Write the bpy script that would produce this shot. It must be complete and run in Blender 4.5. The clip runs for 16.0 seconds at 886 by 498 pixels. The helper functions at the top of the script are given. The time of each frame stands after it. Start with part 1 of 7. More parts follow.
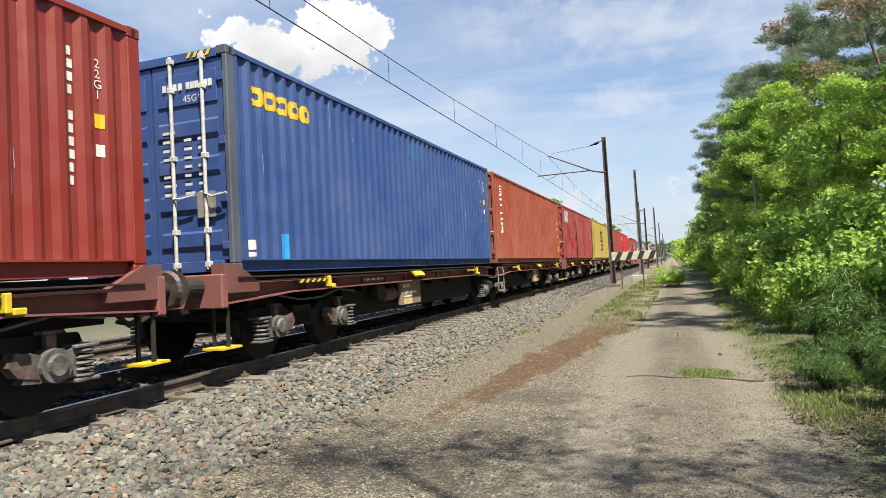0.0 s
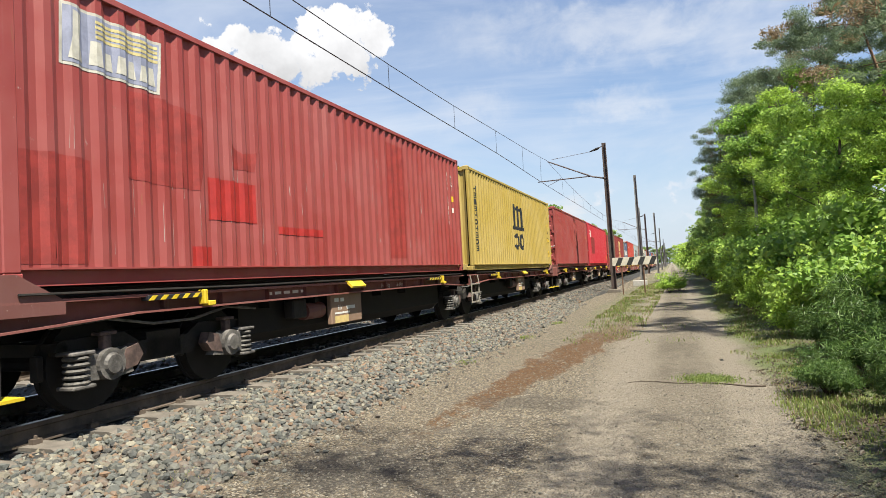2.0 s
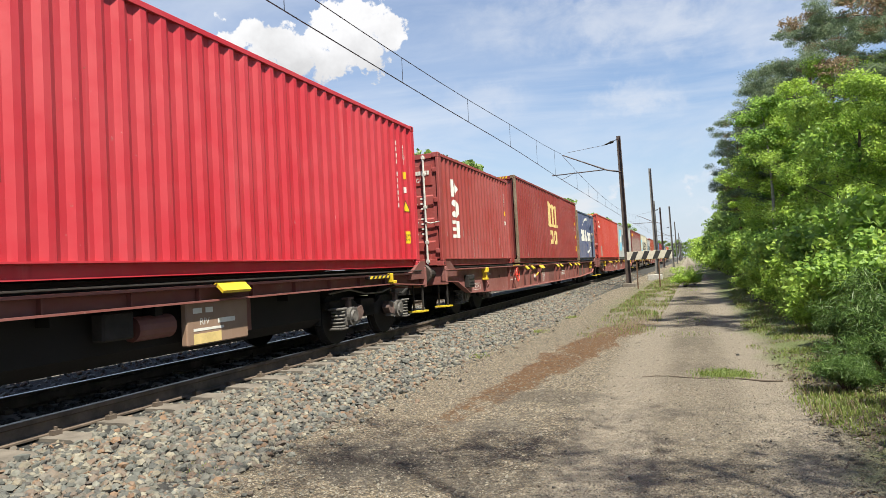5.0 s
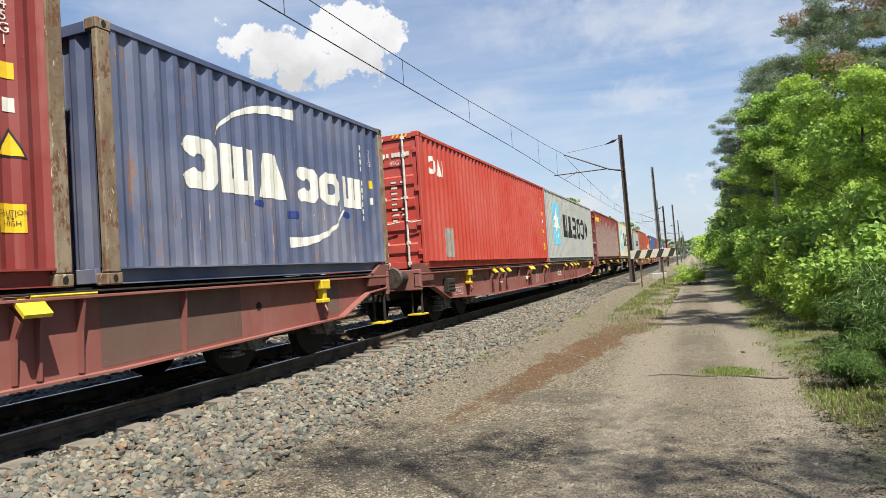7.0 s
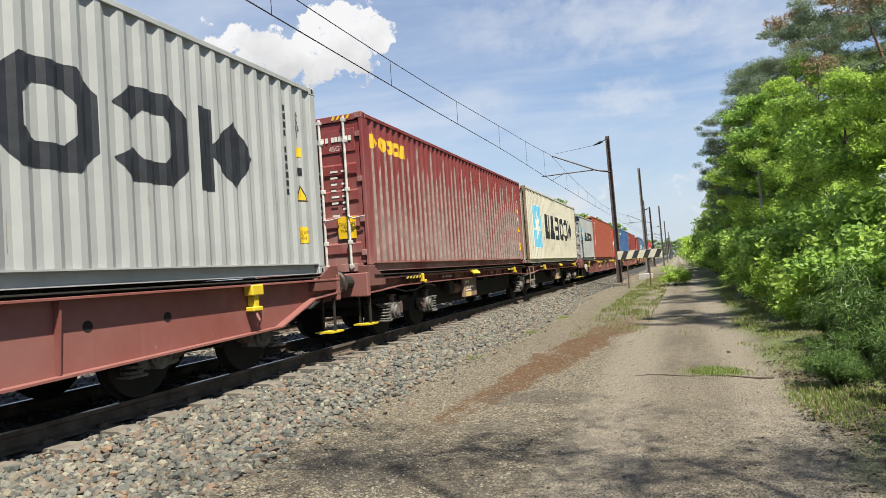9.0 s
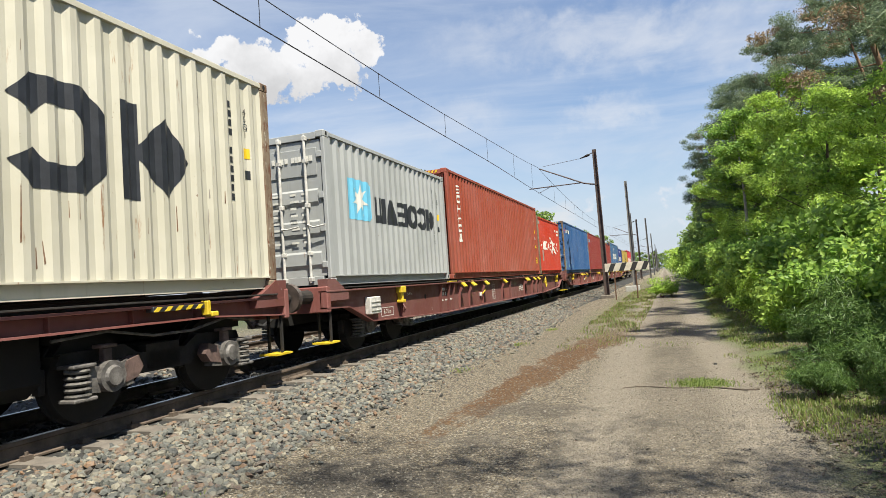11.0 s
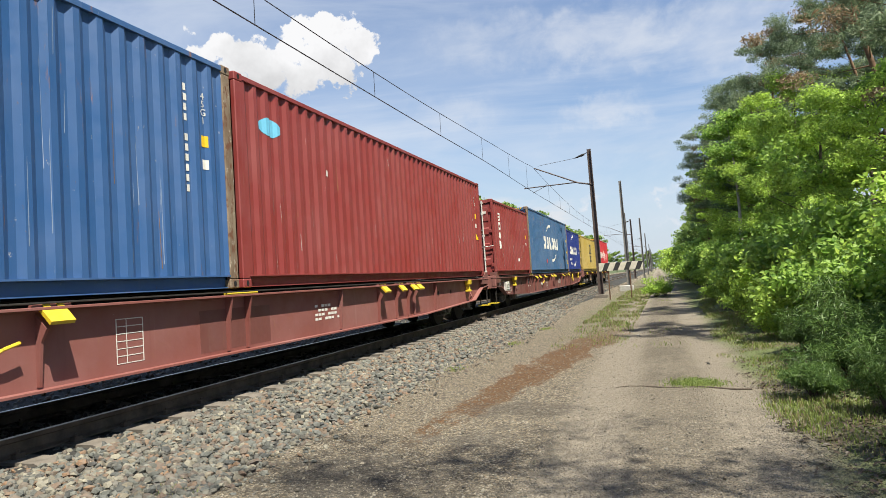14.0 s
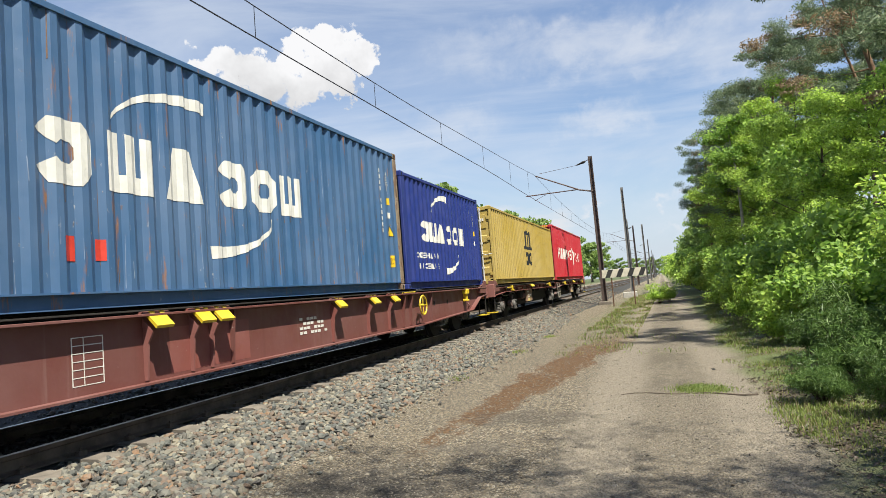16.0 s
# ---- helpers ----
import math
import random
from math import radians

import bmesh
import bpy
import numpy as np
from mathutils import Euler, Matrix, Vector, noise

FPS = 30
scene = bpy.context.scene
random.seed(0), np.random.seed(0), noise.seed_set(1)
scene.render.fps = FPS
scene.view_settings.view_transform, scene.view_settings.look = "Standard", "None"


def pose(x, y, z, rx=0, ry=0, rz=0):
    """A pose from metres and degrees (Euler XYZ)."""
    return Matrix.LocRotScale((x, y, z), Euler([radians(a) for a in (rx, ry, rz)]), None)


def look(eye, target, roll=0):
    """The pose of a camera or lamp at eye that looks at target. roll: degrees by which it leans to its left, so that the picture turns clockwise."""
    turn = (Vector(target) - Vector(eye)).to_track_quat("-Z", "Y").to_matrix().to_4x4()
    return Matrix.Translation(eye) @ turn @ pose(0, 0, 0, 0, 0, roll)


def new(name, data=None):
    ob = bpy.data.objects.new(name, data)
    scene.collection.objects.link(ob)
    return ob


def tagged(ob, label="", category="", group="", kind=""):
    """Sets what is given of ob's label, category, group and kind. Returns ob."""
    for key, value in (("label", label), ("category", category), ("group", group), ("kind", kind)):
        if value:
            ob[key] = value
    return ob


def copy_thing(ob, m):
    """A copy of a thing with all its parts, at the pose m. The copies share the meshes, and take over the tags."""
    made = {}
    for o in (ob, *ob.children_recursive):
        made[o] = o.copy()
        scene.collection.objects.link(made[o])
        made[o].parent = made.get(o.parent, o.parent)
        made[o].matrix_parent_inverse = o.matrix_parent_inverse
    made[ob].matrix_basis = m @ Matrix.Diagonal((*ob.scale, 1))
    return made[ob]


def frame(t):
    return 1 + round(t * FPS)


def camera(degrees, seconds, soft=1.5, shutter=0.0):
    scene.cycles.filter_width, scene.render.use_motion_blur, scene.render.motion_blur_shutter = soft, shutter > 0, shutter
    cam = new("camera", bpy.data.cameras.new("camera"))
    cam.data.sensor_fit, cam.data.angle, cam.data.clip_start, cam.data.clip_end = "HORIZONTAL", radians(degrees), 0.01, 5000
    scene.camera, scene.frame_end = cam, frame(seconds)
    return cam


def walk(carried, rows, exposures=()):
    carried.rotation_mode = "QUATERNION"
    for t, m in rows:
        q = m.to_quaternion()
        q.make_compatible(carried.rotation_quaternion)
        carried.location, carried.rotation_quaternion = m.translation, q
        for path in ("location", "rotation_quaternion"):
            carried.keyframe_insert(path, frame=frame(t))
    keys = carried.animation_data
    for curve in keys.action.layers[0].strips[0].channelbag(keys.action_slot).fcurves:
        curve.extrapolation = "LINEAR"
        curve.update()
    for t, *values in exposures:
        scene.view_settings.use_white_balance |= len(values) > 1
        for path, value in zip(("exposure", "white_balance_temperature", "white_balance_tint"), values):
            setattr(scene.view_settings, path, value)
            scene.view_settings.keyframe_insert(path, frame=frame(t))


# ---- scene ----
# the way of the camera, held in the hand beside the line: seconds, pitch, roll, yaw
EYE_Z = 1.55
PATH = [
    (0.0, 1.75, 2.88, 19.72), (0.5, 1.76, 3.23, 19.32), (1.0, 1.81, 3.48, 20.86), (1.5, 1.84, 3.47, 20.79),
    (2.0, 2.31, 3.09, 19.78), (2.5, 2.15, 2.85, 19.96), (3.0, 2.05, 2.68, 20.29), (3.5, 2.06, 2.97, 20.22),
    (6.0, 1.74, 3.07, 21.43), (6.5, 1.95, 3.29, 21.42), (7.0, 1.98, 3.85, 21.32), (7.5, 1.66, 3.49, 20.79),
    (8.0, 2.07, 3.97, 20.42), (8.5, 2.34, 3.78, 20.53), (9.0, 1.98, 3.91, 20.24), (9.5, 1.76, 3.72, 19.49),
    (10.0, 2.55, 3.74, 19.43), (10.2, 2.94, 3.80, 19.42), (12.5, 3.01, 3.86, 18.91), (13.0, 2.94, 3.73, 18.95),
    (13.5, 2.91, 3.35, 19.09), (14.0, 2.88, 3.71, 18.66), (14.5, 3.04, 4.28, 18.33), (15.0, 3.11, 4.07, 18.18),
    (15.5, 3.05, 4.11, 17.99), (16.0, 3.71, 4.50, 18.94)]
cam = camera(69.5, 16.0, soft=0.6, shutter=0.0)
walk(cam, [(t, pose(0, 0, EYE_Z, 90 + p, r, y)) for t, p, r, y in PATH], exposures=[(0, 1.37), (4, 1.36), (6, 1.31), (9, 1.25), (11, 1.26), (14, 1.28), (16, 1.28)])

# ---- light ----
SUN_EL, SUN_AZ = 61.6, -42.0      # elevation; degrees from +x towards +y
sun_dir = Vector((math.cos(radians(SUN_EL)) * math.cos(radians(SUN_AZ)), math.cos(radians(SUN_EL)) * math.sin(radians(SUN_AZ)), math.sin(radians(SUN_EL))))
sun = new("sun", bpy.data.lights.new("sun", "SUN"))
sun.data.energy, sun.data.angle, sun.data.color = 5.0, radians(0.6), (1.0, 0.94, 0.80)
sun.matrix_world = look(sun_dir * 100, (0, 0, 0))

world = bpy.data.worlds.new("sky")
scene.world = world
world.use_nodes = True


def tree(nt):
    return nt.nodes, nt.links


def build_sky():
    n, l = tree(world.node_tree)
    n.clear()
    out, bg = n.new("ShaderNodeOutputWorld"), n.new("ShaderNodeBackground")
    sky = n.new("ShaderNodeTexSky")
    sky.sky_type, sky.sun_disc = "NISHITA", False
    sky.sun_elevation, sky.sun_rotation = radians(SUN_EL), radians(90 - SUN_AZ)
    sky.air_density, sky.dust_density, sky.ozone_density = 1.3, 0.3, 2.5
    bg.inputs["Strength"].default_value = 0.050
    co = n.new("ShaderNodeTexCoord")

    def math_node(op, a, b=None, clamp=False):
        m = n.new("ShaderNodeMath")
        m.operation, m.use_clamp = op, clamp
        for i, v in enumerate((a, b)):
            if v is None:
                continue
            if isinstance(v, (int, float)):
                m.inputs[i].default_value = v
            else:
                l.new(v, m.inputs[i])
        return m.outputs[0]

    def noise_at(scale, detail, rough, stretch, off=(0, 0, 0), dist=0.0):
        mp = n.new("ShaderNodeMapping")
        mp.inputs["Scale"].default_value, mp.inputs["Location"].default_value = stretch, off
        l.new(co.outputs["Generated"], mp.inputs[0])
        t = n.new("ShaderNodeTexNoise")
        t.inputs["Scale"].default_value, t.inputs["Detail"].default_value, t.inputs["Roughness"].default_value, t.inputs["Distortion"].default_value = scale, detail, rough, dist
        l.new(mp.outputs[0], t.inputs[0])
        return t.outputs[0]

    def ramp(v, a, b):
        r = n.new("ShaderNodeMapRange")
        r.interpolation_type = "SMOOTHSTEP"
        r.inputs[1].default_value, r.inputs[2].default_value = a, b
        l.new(v, r.inputs[0])
        return r.outputs[0]

    billow = n.new("ShaderNodeTexNoise")
    billow.inputs["Scale"].default_value, billow.inputs["Detail"].default_value, billow.inputs["Roughness"].default_value = 30.0, 6, 0.6
    l.new(co.outputs["Generated"], billow.inputs[0])
    shift = n.new("ShaderNodeVectorMath")
    shift.operation = "MULTIPLY_ADD"
    shift.inputs[1].default_value, shift.inputs[2].default_value = (0.085,) * 3, (-0.0425,) * 3
    l.new(billow.outputs["Color"], shift.inputs[0])
    warped = n.new("ShaderNodeVectorMath")
    warped.operation = "ADD"
    l.new(co.outputs["Generated"], warped.inputs[0])
    l.new(shift.outputs[0], warped.inputs[1])

    def lump(direction):
        """Distance from a direction, with a billowing edge."""
        d = n.new("ShaderNodeVectorMath")
        d.operation = "DISTANCE"
        d.inputs[1].default_value = Vector(direction).normalized()
        l.new(warped.outputs[0], d.inputs[0])
        return d.outputs["Value"]

    # thin high cloud
    cirrus = ramp(noise_at(1.6, 9, 0.62, (1.0, 1.0, 4.0), (0.3, 0.2, 0.1), 0.6), 0.40, 0.68)
    veil = ramp(noise_at(0.7, 5, 0.6, (1, 1, 3.0), (3.1, 0.4, 2.0), 0.3), 0.42, 0.72)
    sep = n.new("ShaderNodeSeparateXYZ")
    l.new(co.outputs["Generated"], sep.inputs[0])
    low = n.new("ShaderNodeMapRange")
    low.inputs[1].default_value, low.inputs[2].default_value, low.inputs[3].default_value, low.inputs[4].default_value = 0.0, 0.55, 0.95, 0.5
    l.new(sep.outputs["Z"], low.inputs[0])
    thin = math_node("MULTIPLY", math_node("ADD", math_node("MULTIPLY", cirrus, 0.70), math_node("MULTIPLY", veil, 0.50)), low.outputs[0], True)
    # a heap of cumulus above the line: round lumps, their edge broken by noise
    puff = noise_at(24.0, 8, 0.62, (1, 1, 1), (0, 0, 0), 0.2)
    total = None
    for direction, size in CUMULUS:
        d = lump(direction)
        k = math_node("SUBTRACT", 1.0, math_node("DIVIDE", d, size), False)
        total = k if total is None else math_node("MAXIMUM", total, k)
    heap = math_node("ADD", math_node("MULTIPLY", total, 1.7), math_node("MULTIPLY", math_node("SUBTRACT", puff, 0.5), 1.1))
    heap_mask = ramp(heap, 0.06, 0.46)
    # streaks of high cloud and small puffs over the wood, drawn out level
    flatten = n.new("ShaderNodeVectorMath")
    flatten.operation = "MULTIPLY"
    flatten.inputs[1].default_value = (1.0, 1.0, 2.6)
    l.new(warped.outputs[0], flatten.inputs[0])
    wisps = None
    for direction, size, strength in STREAKS:
        d = n.new("ShaderNodeVectorMath")
        d.operation = "DISTANCE"
        v = Vector(direction).normalized()
        d.inputs[1].default_value = (v.x, v.y, v.z * 2.6)
        l.new(flatten.outputs[0], d.inputs[0])
        k = math_node("MULTIPLY", ramp(math_node("SUBTRACT", 1.0, math_node("DIVIDE", d.outputs["Value"], size)), 0.0, 0.8), strength)
        wisps = k if wisps is None else math_node("MAXIMUM", wisps, k)
    wisps = math_node("MULTIPLY", wisps, ramp(noise_at(9.0, 7, 0.6, (1, 1, 2.2), (0.6, 2.1, 0.3), 0.4), 0.18, 0.70))
    # scattered fair-weather clouds low in the sky
    small = ramp(noise_at(5.0, 7, 0.55, (1, 1, 3.2), (1.7, 5.2, 0.4), 0.1), 0.55, 0.68)
    band = math_node("MULTIPLY", ramp(sep.outputs["Z"], 0.02, 0.06), math_node("SUBTRACT", 1.0, ramp(sep.outputs["Z"], 0.10, 0.2)))
    small = math_node("MULTIPLY", math_node("MULTIPLY", small, band), 0.8)
    shade = n.new("ShaderNodeMapRange")
    shade.inputs[1].default_value, shade.inputs[2].default_value, shade.inputs[3].default_value, shade.inputs[4].default_value = 0.27, 0.36, 0.72, 1.02
    l.new(math_node("ADD", sep.outputs["Z"], math_node("MULTIPLY", math_node("SUBTRACT", noise_at(14, 5, 0.6, (1, 1, 1), (0, 0, 0.3)), 0.5), 0.22)), shade.inputs[0])

    def mix(fac, a, colour):
        m = n.new("ShaderNodeMix")
        m.data_type = "RGBA"
        l.new(fac, m.inputs["Factor"])
        l.new(a, m.inputs[6])
        if isinstance(colour, tuple):
            m.inputs[7].default_value = colour
        else:
            l.new(colour, m.inputs[7])
        return m.outputs[2]
    white = n.new("ShaderNodeVectorMath")
    white.operation = "SCALE"
    white.inputs[0].default_value = (7.7, 7.7, 7.8)
    l.new(shade.outputs[0], white.inputs["Scale"])
    haze = n.new("ShaderNodeMapRange")
    haze.interpolation_type = "SMOOTHSTEP"
    for i, k in enumerate((0.30, -0.05, 0.0, 0.9), 1):
        haze.inputs[i].default_value = k
    l.new(sep.outputs["Z"], haze.inputs[0])
    tone = n.new("ShaderNodeVectorMath")
    tone.operation = "MULTIPLY"
    tone.inputs[1].default_value = (0.93, 1.0, 1.14)
    l.new(sky.outputs[0], tone.inputs[0])
    hazy = mix(haze.outputs[0], tone.outputs[0], (4.9, 5.7, 6.9, 1))
    c = mix(thin, hazy, (6.1, 6.6, 7.4, 1))
    c = mix(wisps, c, (6.6, 6.85, 7.3, 1))
    c = mix(small, c, (6.5, 6.65, 6.9, 1))
    c = mix(heap_mask, c, white.outputs[0])
    l.new(c, bg.inputs[0])
    l.new(bg.outputs[0], out.inputs[0])


CUMULUS = [((-0.580, 0.738, 0.345), 0.025), ((-0.556, 0.757, 0.343), 0.027), ((-0.532, 0.776, 0.335), 0.029), ((-0.502, 0.795, 0.337), 0.030), ((-0.475, 0.803, 0.358), 0.030),
           ((-0.446, 0.812, 0.376), 0.030), ((-0.416, 0.829, 0.374), 0.030), ((-0.396, 0.846, 0.355), 0.029), ((-0.446, 0.830, 0.338), 0.037),
           ((-0.476, 0.821, 0.314), 0.034), ((-0.520, 0.798, 0.312), 0.030), ((-0.560, 0.770, 0.310), 0.025), ((-0.425, 0.848, 0.316), 0.029)]
STREAKS = [((-0.20, 0.915, 0.350), 0.14, 0.5), ((-0.08, 0.935, 0.345), 0.15, 0.62), ((0.03, 0.947, 0.322), 0.15, 0.62), ((0.13, 0.944, 0.305), 0.14, 0.5),
           ((-0.06, 0.970, 0.235), 0.09, 0.6), ((-0.28, 0.925, 0.255), 0.10, 0.4), ((0.012, 0.994, 0.105), 0.022, 1.0), ((0.027, 0.997, 0.068), 0.026, 0.8), ((-0.085, 0.990, 0.105), 0.025, 0.8)]
build_sky()


# ---- materials ----
def material(name, rough=0.7, metal=0.0):
    m = bpy.data.materials.new(name)
    m.use_nodes = True
    nt = m.node_tree
    bsdf = nt.nodes["Principled BSDF"]
    bsdf.inputs["Roughness"].default_value, bsdf.inputs["Metallic"].default_value = rough, metal
    return m, nt, bsdf


class Nodes:
    """Short hands for shader nodes."""
    def __init__(self, nt):
        self.n, self.l = nt.nodes, nt.links
        self.co = self.n.new("ShaderNodeTexCoord")

    def link(self, v, s):
        if isinstance(v, (int, float)):
            s.default_value = v
        elif isinstance(v, tuple):
            s.default_value = (*v, 1) if len(v) == 3 and s.type == "RGBA" else v
        else:
            self.l.new(v, s)

    def noise(self, scale, detail=4, rough=0.6, stretch=(1, 1, 1), off=(0, 0, 0), dist=0.0, world=False):
        mp = self.n.new("ShaderNodeMapping")
        mp.inputs["Scale"].default_value, mp.inputs["Location"].default_value = stretch, off
        if world:
            g = self.n.new("ShaderNodeNewGeometry")
            self.l.new(g.outputs["Position"], mp.inputs[0])
        else:
            src = self.co.outputs["Object"]
            info = self.n.new("ShaderNodeObjectInfo")
            add = self.n.new("ShaderNodeVectorMath")
            add.operation = "ADD"
            sc = self.n.new("ShaderNodeMath")
            sc.operation = "MULTIPLY"
            sc.inputs[1].default_value = 37.0
            self.l.new(info.outputs["Random"], sc.inputs[0])
            self.l.new(src, add.inputs[0])
            self.l.new(sc.outputs[0], add.inputs[1])
            self.l.new(add.outputs[0], mp.inputs[0])
        t = self.n.new("ShaderNodeTexNoise")
        t.inputs["Scale"].default_value, t.inputs["Detail"].default_value, t.inputs["Roughness"].default_value, t.inputs["Distortion"].default_value = scale, detail, rough, dist
        self.l.new(mp.outputs[0], t.inputs[0])
        return t.outputs[0]

    def voronoi(self, scale, world=True, feature="F1", out="Distance"):
        t = self.n.new("ShaderNodeTexVoronoi")
        t.feature = feature
        t.inputs["Scale"].default_value = scale
        g = self.n.new("ShaderNodeNewGeometry")
        self.l.new(g.outputs["Position"], t.inputs[0])
        return t.outputs[out]

    def range(self, v, a, b, lo=0.0, hi=1.0, smooth=True):
        r = self.n.new("ShaderNodeMapRange")
        r.interpolation_type = "SMOOTHSTEP" if smooth else "LINEAR"
        for i, k in enumerate((a, b, lo, hi), 1):
            r.inputs[i].default_value = k
        self.l.new(v, r.inputs[0])
        return r.outputs[0]

    def math(self, op, a, b=0.0, clamp=False):
        m = self.n.new("ShaderNodeMath")
        m.operation, m.use_clamp = op, clamp
        self.link(a, m.inputs[0])
        self.link(b, m.inputs[1])
        return m.outputs[0]

    def mix(self, fac, a, b):
        m = self.n.new("ShaderNodeMix")
        m.data_type = "RGBA"
        self.link(fac, m.inputs[0])
        self.link(a, m.inputs[6])
        self.link(b, m.inputs[7])
        return m.outputs[2]

    def xyz(self, world=False):
        s = self.n.new("ShaderNodeSeparateXYZ")
        if world:
            g = self.n.new("ShaderNodeNewGeometry")
            self.l.new(g.outputs["Position"], s.inputs[0])
        else:
            self.l.new(self.co.outputs["Object"], s.inputs[0])
        return s.outputs

    def bump(self, v, strength, dist, bsdf):
        b = self.n.new("ShaderNodeBump")
        b.inputs["Strength"].default_value, b.inputs["Distance"].default_value = strength, dist
        self.l.new(v, b.inputs["Height"])
        self.l.new(b.outputs[0], bsdf.inputs["Normal"])

    def island(self):
        return self.n.new("ShaderNodeNewGeometry").outputs["Random Per Island"]

    def random(self):
        return self.n.new("ShaderNodeObjectInfo").outputs["Random"]


def dim(c, k):
    return tuple(min(1, v * k) for v in c)


def toward(c, d, k):
    return tuple(a + (b - a) * k for a, b in zip(c, d))


def paint(name, colour, fade=0.25, rust=0.3, dust=0.0, rough=0.5):
    """Weathered paint on steel: faded patches, streaks that run down, scratches, rust and road dust."""
    colour = dim(colour, 0.79)
    m, nt, b = material(name, rough)
    q = Nodes(nt)
    grey = sum(colour) / 3
    c = q.mix(q.range(q.noise(0.55, 5, 0.6), 0.3, 0.75), dim(colour, 1 - fade * 0.5), toward(colour, (grey * 1.5 + 0.06,) * 3, fade * 0.55))
    streak = q.noise(1.0, 5, 0.65, (5.5, 5.5, 0.22))
    c = q.mix(q.range(streak, 0.55, 0.8, 0, 0.45), c, dim(colour, 0.55))
    wash = q.noise(1.0, 4, 0.6, (9, 9, 0.35), (3, 1, 7))
    c = q.mix(q.range(wash, 0.60, 0.82, 0, 0.16 + dust), c, toward(colour, (0.55, 0.5, 0.45), 0.5))
    if dust:
        z = q.xyz()[2]
        lowdust = q.math("MULTIPLY", q.range(z, 2.3, 0.1, 0, 1.0), q.range(q.noise(1.2, 4, 0.6, (1, 0.6, 0.5)), 0.3, 0.75))
        c = q.mix(q.math("MULTIPLY", lowdust, dust), c, (0.50, 0.46, 0.42))
    scratch = q.noise(1.0, 6, 0.7, (26, 26, 1.6), (1, 9, 2))
    c = q.mix(q.range(scratch, 0.70, 0.76, 0, 0.5), c, toward(colour, (0.6, 0.58, 0.55), 0.7))
    rustmask = q.math("MULTIPLY", q.range(q.noise(1.0, 8, 0.7, (7, 7, 1.0), (5, 5, 5)), 0.66 - 0.09 * rust, 0.74 - 0.06 * rust), min(1.0, 0.4 + rust))
    c = q.mix(rustmask, c, q.mix(q.noise(22, 4), (0.13, 0.055, 0.025), (0.27, 0.13, 0.055)))
    chip = q.math("MULTIPLY", q.range(q.noise(16, 6, 0.75, (1, 1, 0.55), (8, 2, 6)), 0.665 - 0.04 * rust, 0.70 - 0.04 * rust), q.range(q.noise(0.8, 4, 0.6, (1, 1, 1), (2, 8, 1)), 0.40, 0.62))
    c = q.mix(q.math("MULTIPLY", chip, 0.85), c, q.mix(q.range(q.noise(9, 2), 0.45, 0.55), (0.12, 0.06, 0.032), toward(colour, (0.42, 0.40, 0.37), 0.8)))
    q.link(c, b.inputs["Base Color"])
    q.link(q.range(q.noise(3, 5), 0.3, 0.7, rough - 0.1, rough + 0.18), b.inputs["Roughness"])
    q.bump(q.math("ADD", q.noise(2.2, 4, 0.5), q.math("MULTIPLY", q.noise(40, 3), 0.06)), 0.35, 0.02, b)
    return m


def worn_post(name):
    """Corner posts whose old paint has flaked down to brown rust and grey primer."""
    m, nt, b = material(name, 0.85)
    q = Nodes(nt)
    c = q.mix(q.range(q.noise(3.0, 6, 0.7, (1, 1, 0.35)), 0.35, 0.68), (0.11, 0.072, 0.044), (0.21, 0.165, 0.115))
    c = q.mix(q.range(q.noise(14, 6, 0.75, (1, 1, 0.4), (2, 3, 1)), 0.52, 0.60), c, (0.10, 0.038, 0.017))
    c = q.mix(q.range(q.noise(20, 5, 0.75, (1, 1, 0.3), (7, 1, 4)), 0.60, 0.66), c, (0.36, 0.33, 0.27))
    q.link(c, b.inputs["Base Color"])
    q.bump(q.noise(24, 5, 0.7), 0.6, 0.01, b)
    return m


def plain(name, colour, rough=0.6, metal=0.0, vary=0.3, scale=6.0, bump=0.2, alt=None, world=False):
    m, nt, b = material(name, rough, metal)
    q = Nodes(nt)
    c = q.mix(q.range(q.noise(scale, 6, 0.65, world=world), 0.3, 0.72), dim(colour, 1 - vary), alt or dim(colour, 1 + vary))
    c = q.mix(q.range(q.noise(scale * 9, 3, world=world), 0.55, 0.8, 0, 0.4), c, dim(colour, 0.6))
    q.link(c, b.inputs["Base Color"])
    q.bump(q.noise(scale * 8, 4, world=world), bump, 0.01, b)
    return m


def leaf_material(name, dark, light, trans=0.35):
    m, nt, b = material(name, 0.5)
    q = Nodes(nt)
    c = q.mix(q.island(), dark, light)
    c = q.mix(q.range(q.noise(0.5, 4, 0.6, world=True), 0.35, 0.68, 0, 0.45), c, dim(dark, 0.9))
    c = q.mix(q.range(q.random(), 0, 1, 0, 0.35), c, dim(light, 0.75))
    q.link(c, b.inputs["Base Color"])
    t = nt.nodes.new("ShaderNodeBsdfTranslucent")
    q.link(c, t.inputs[0])
    mixer = nt.nodes.new("ShaderNodeMixShader")
    mixer.inputs[0].default_value = trans
    nt.links.new(b.outputs[0], mixer.inputs[1])
    nt.links.new(t.outputs[0], mixer.inputs[2])
    nt.links.new(mixer.outputs[0], nt.nodes["Material Output"].inputs[0])
    return m


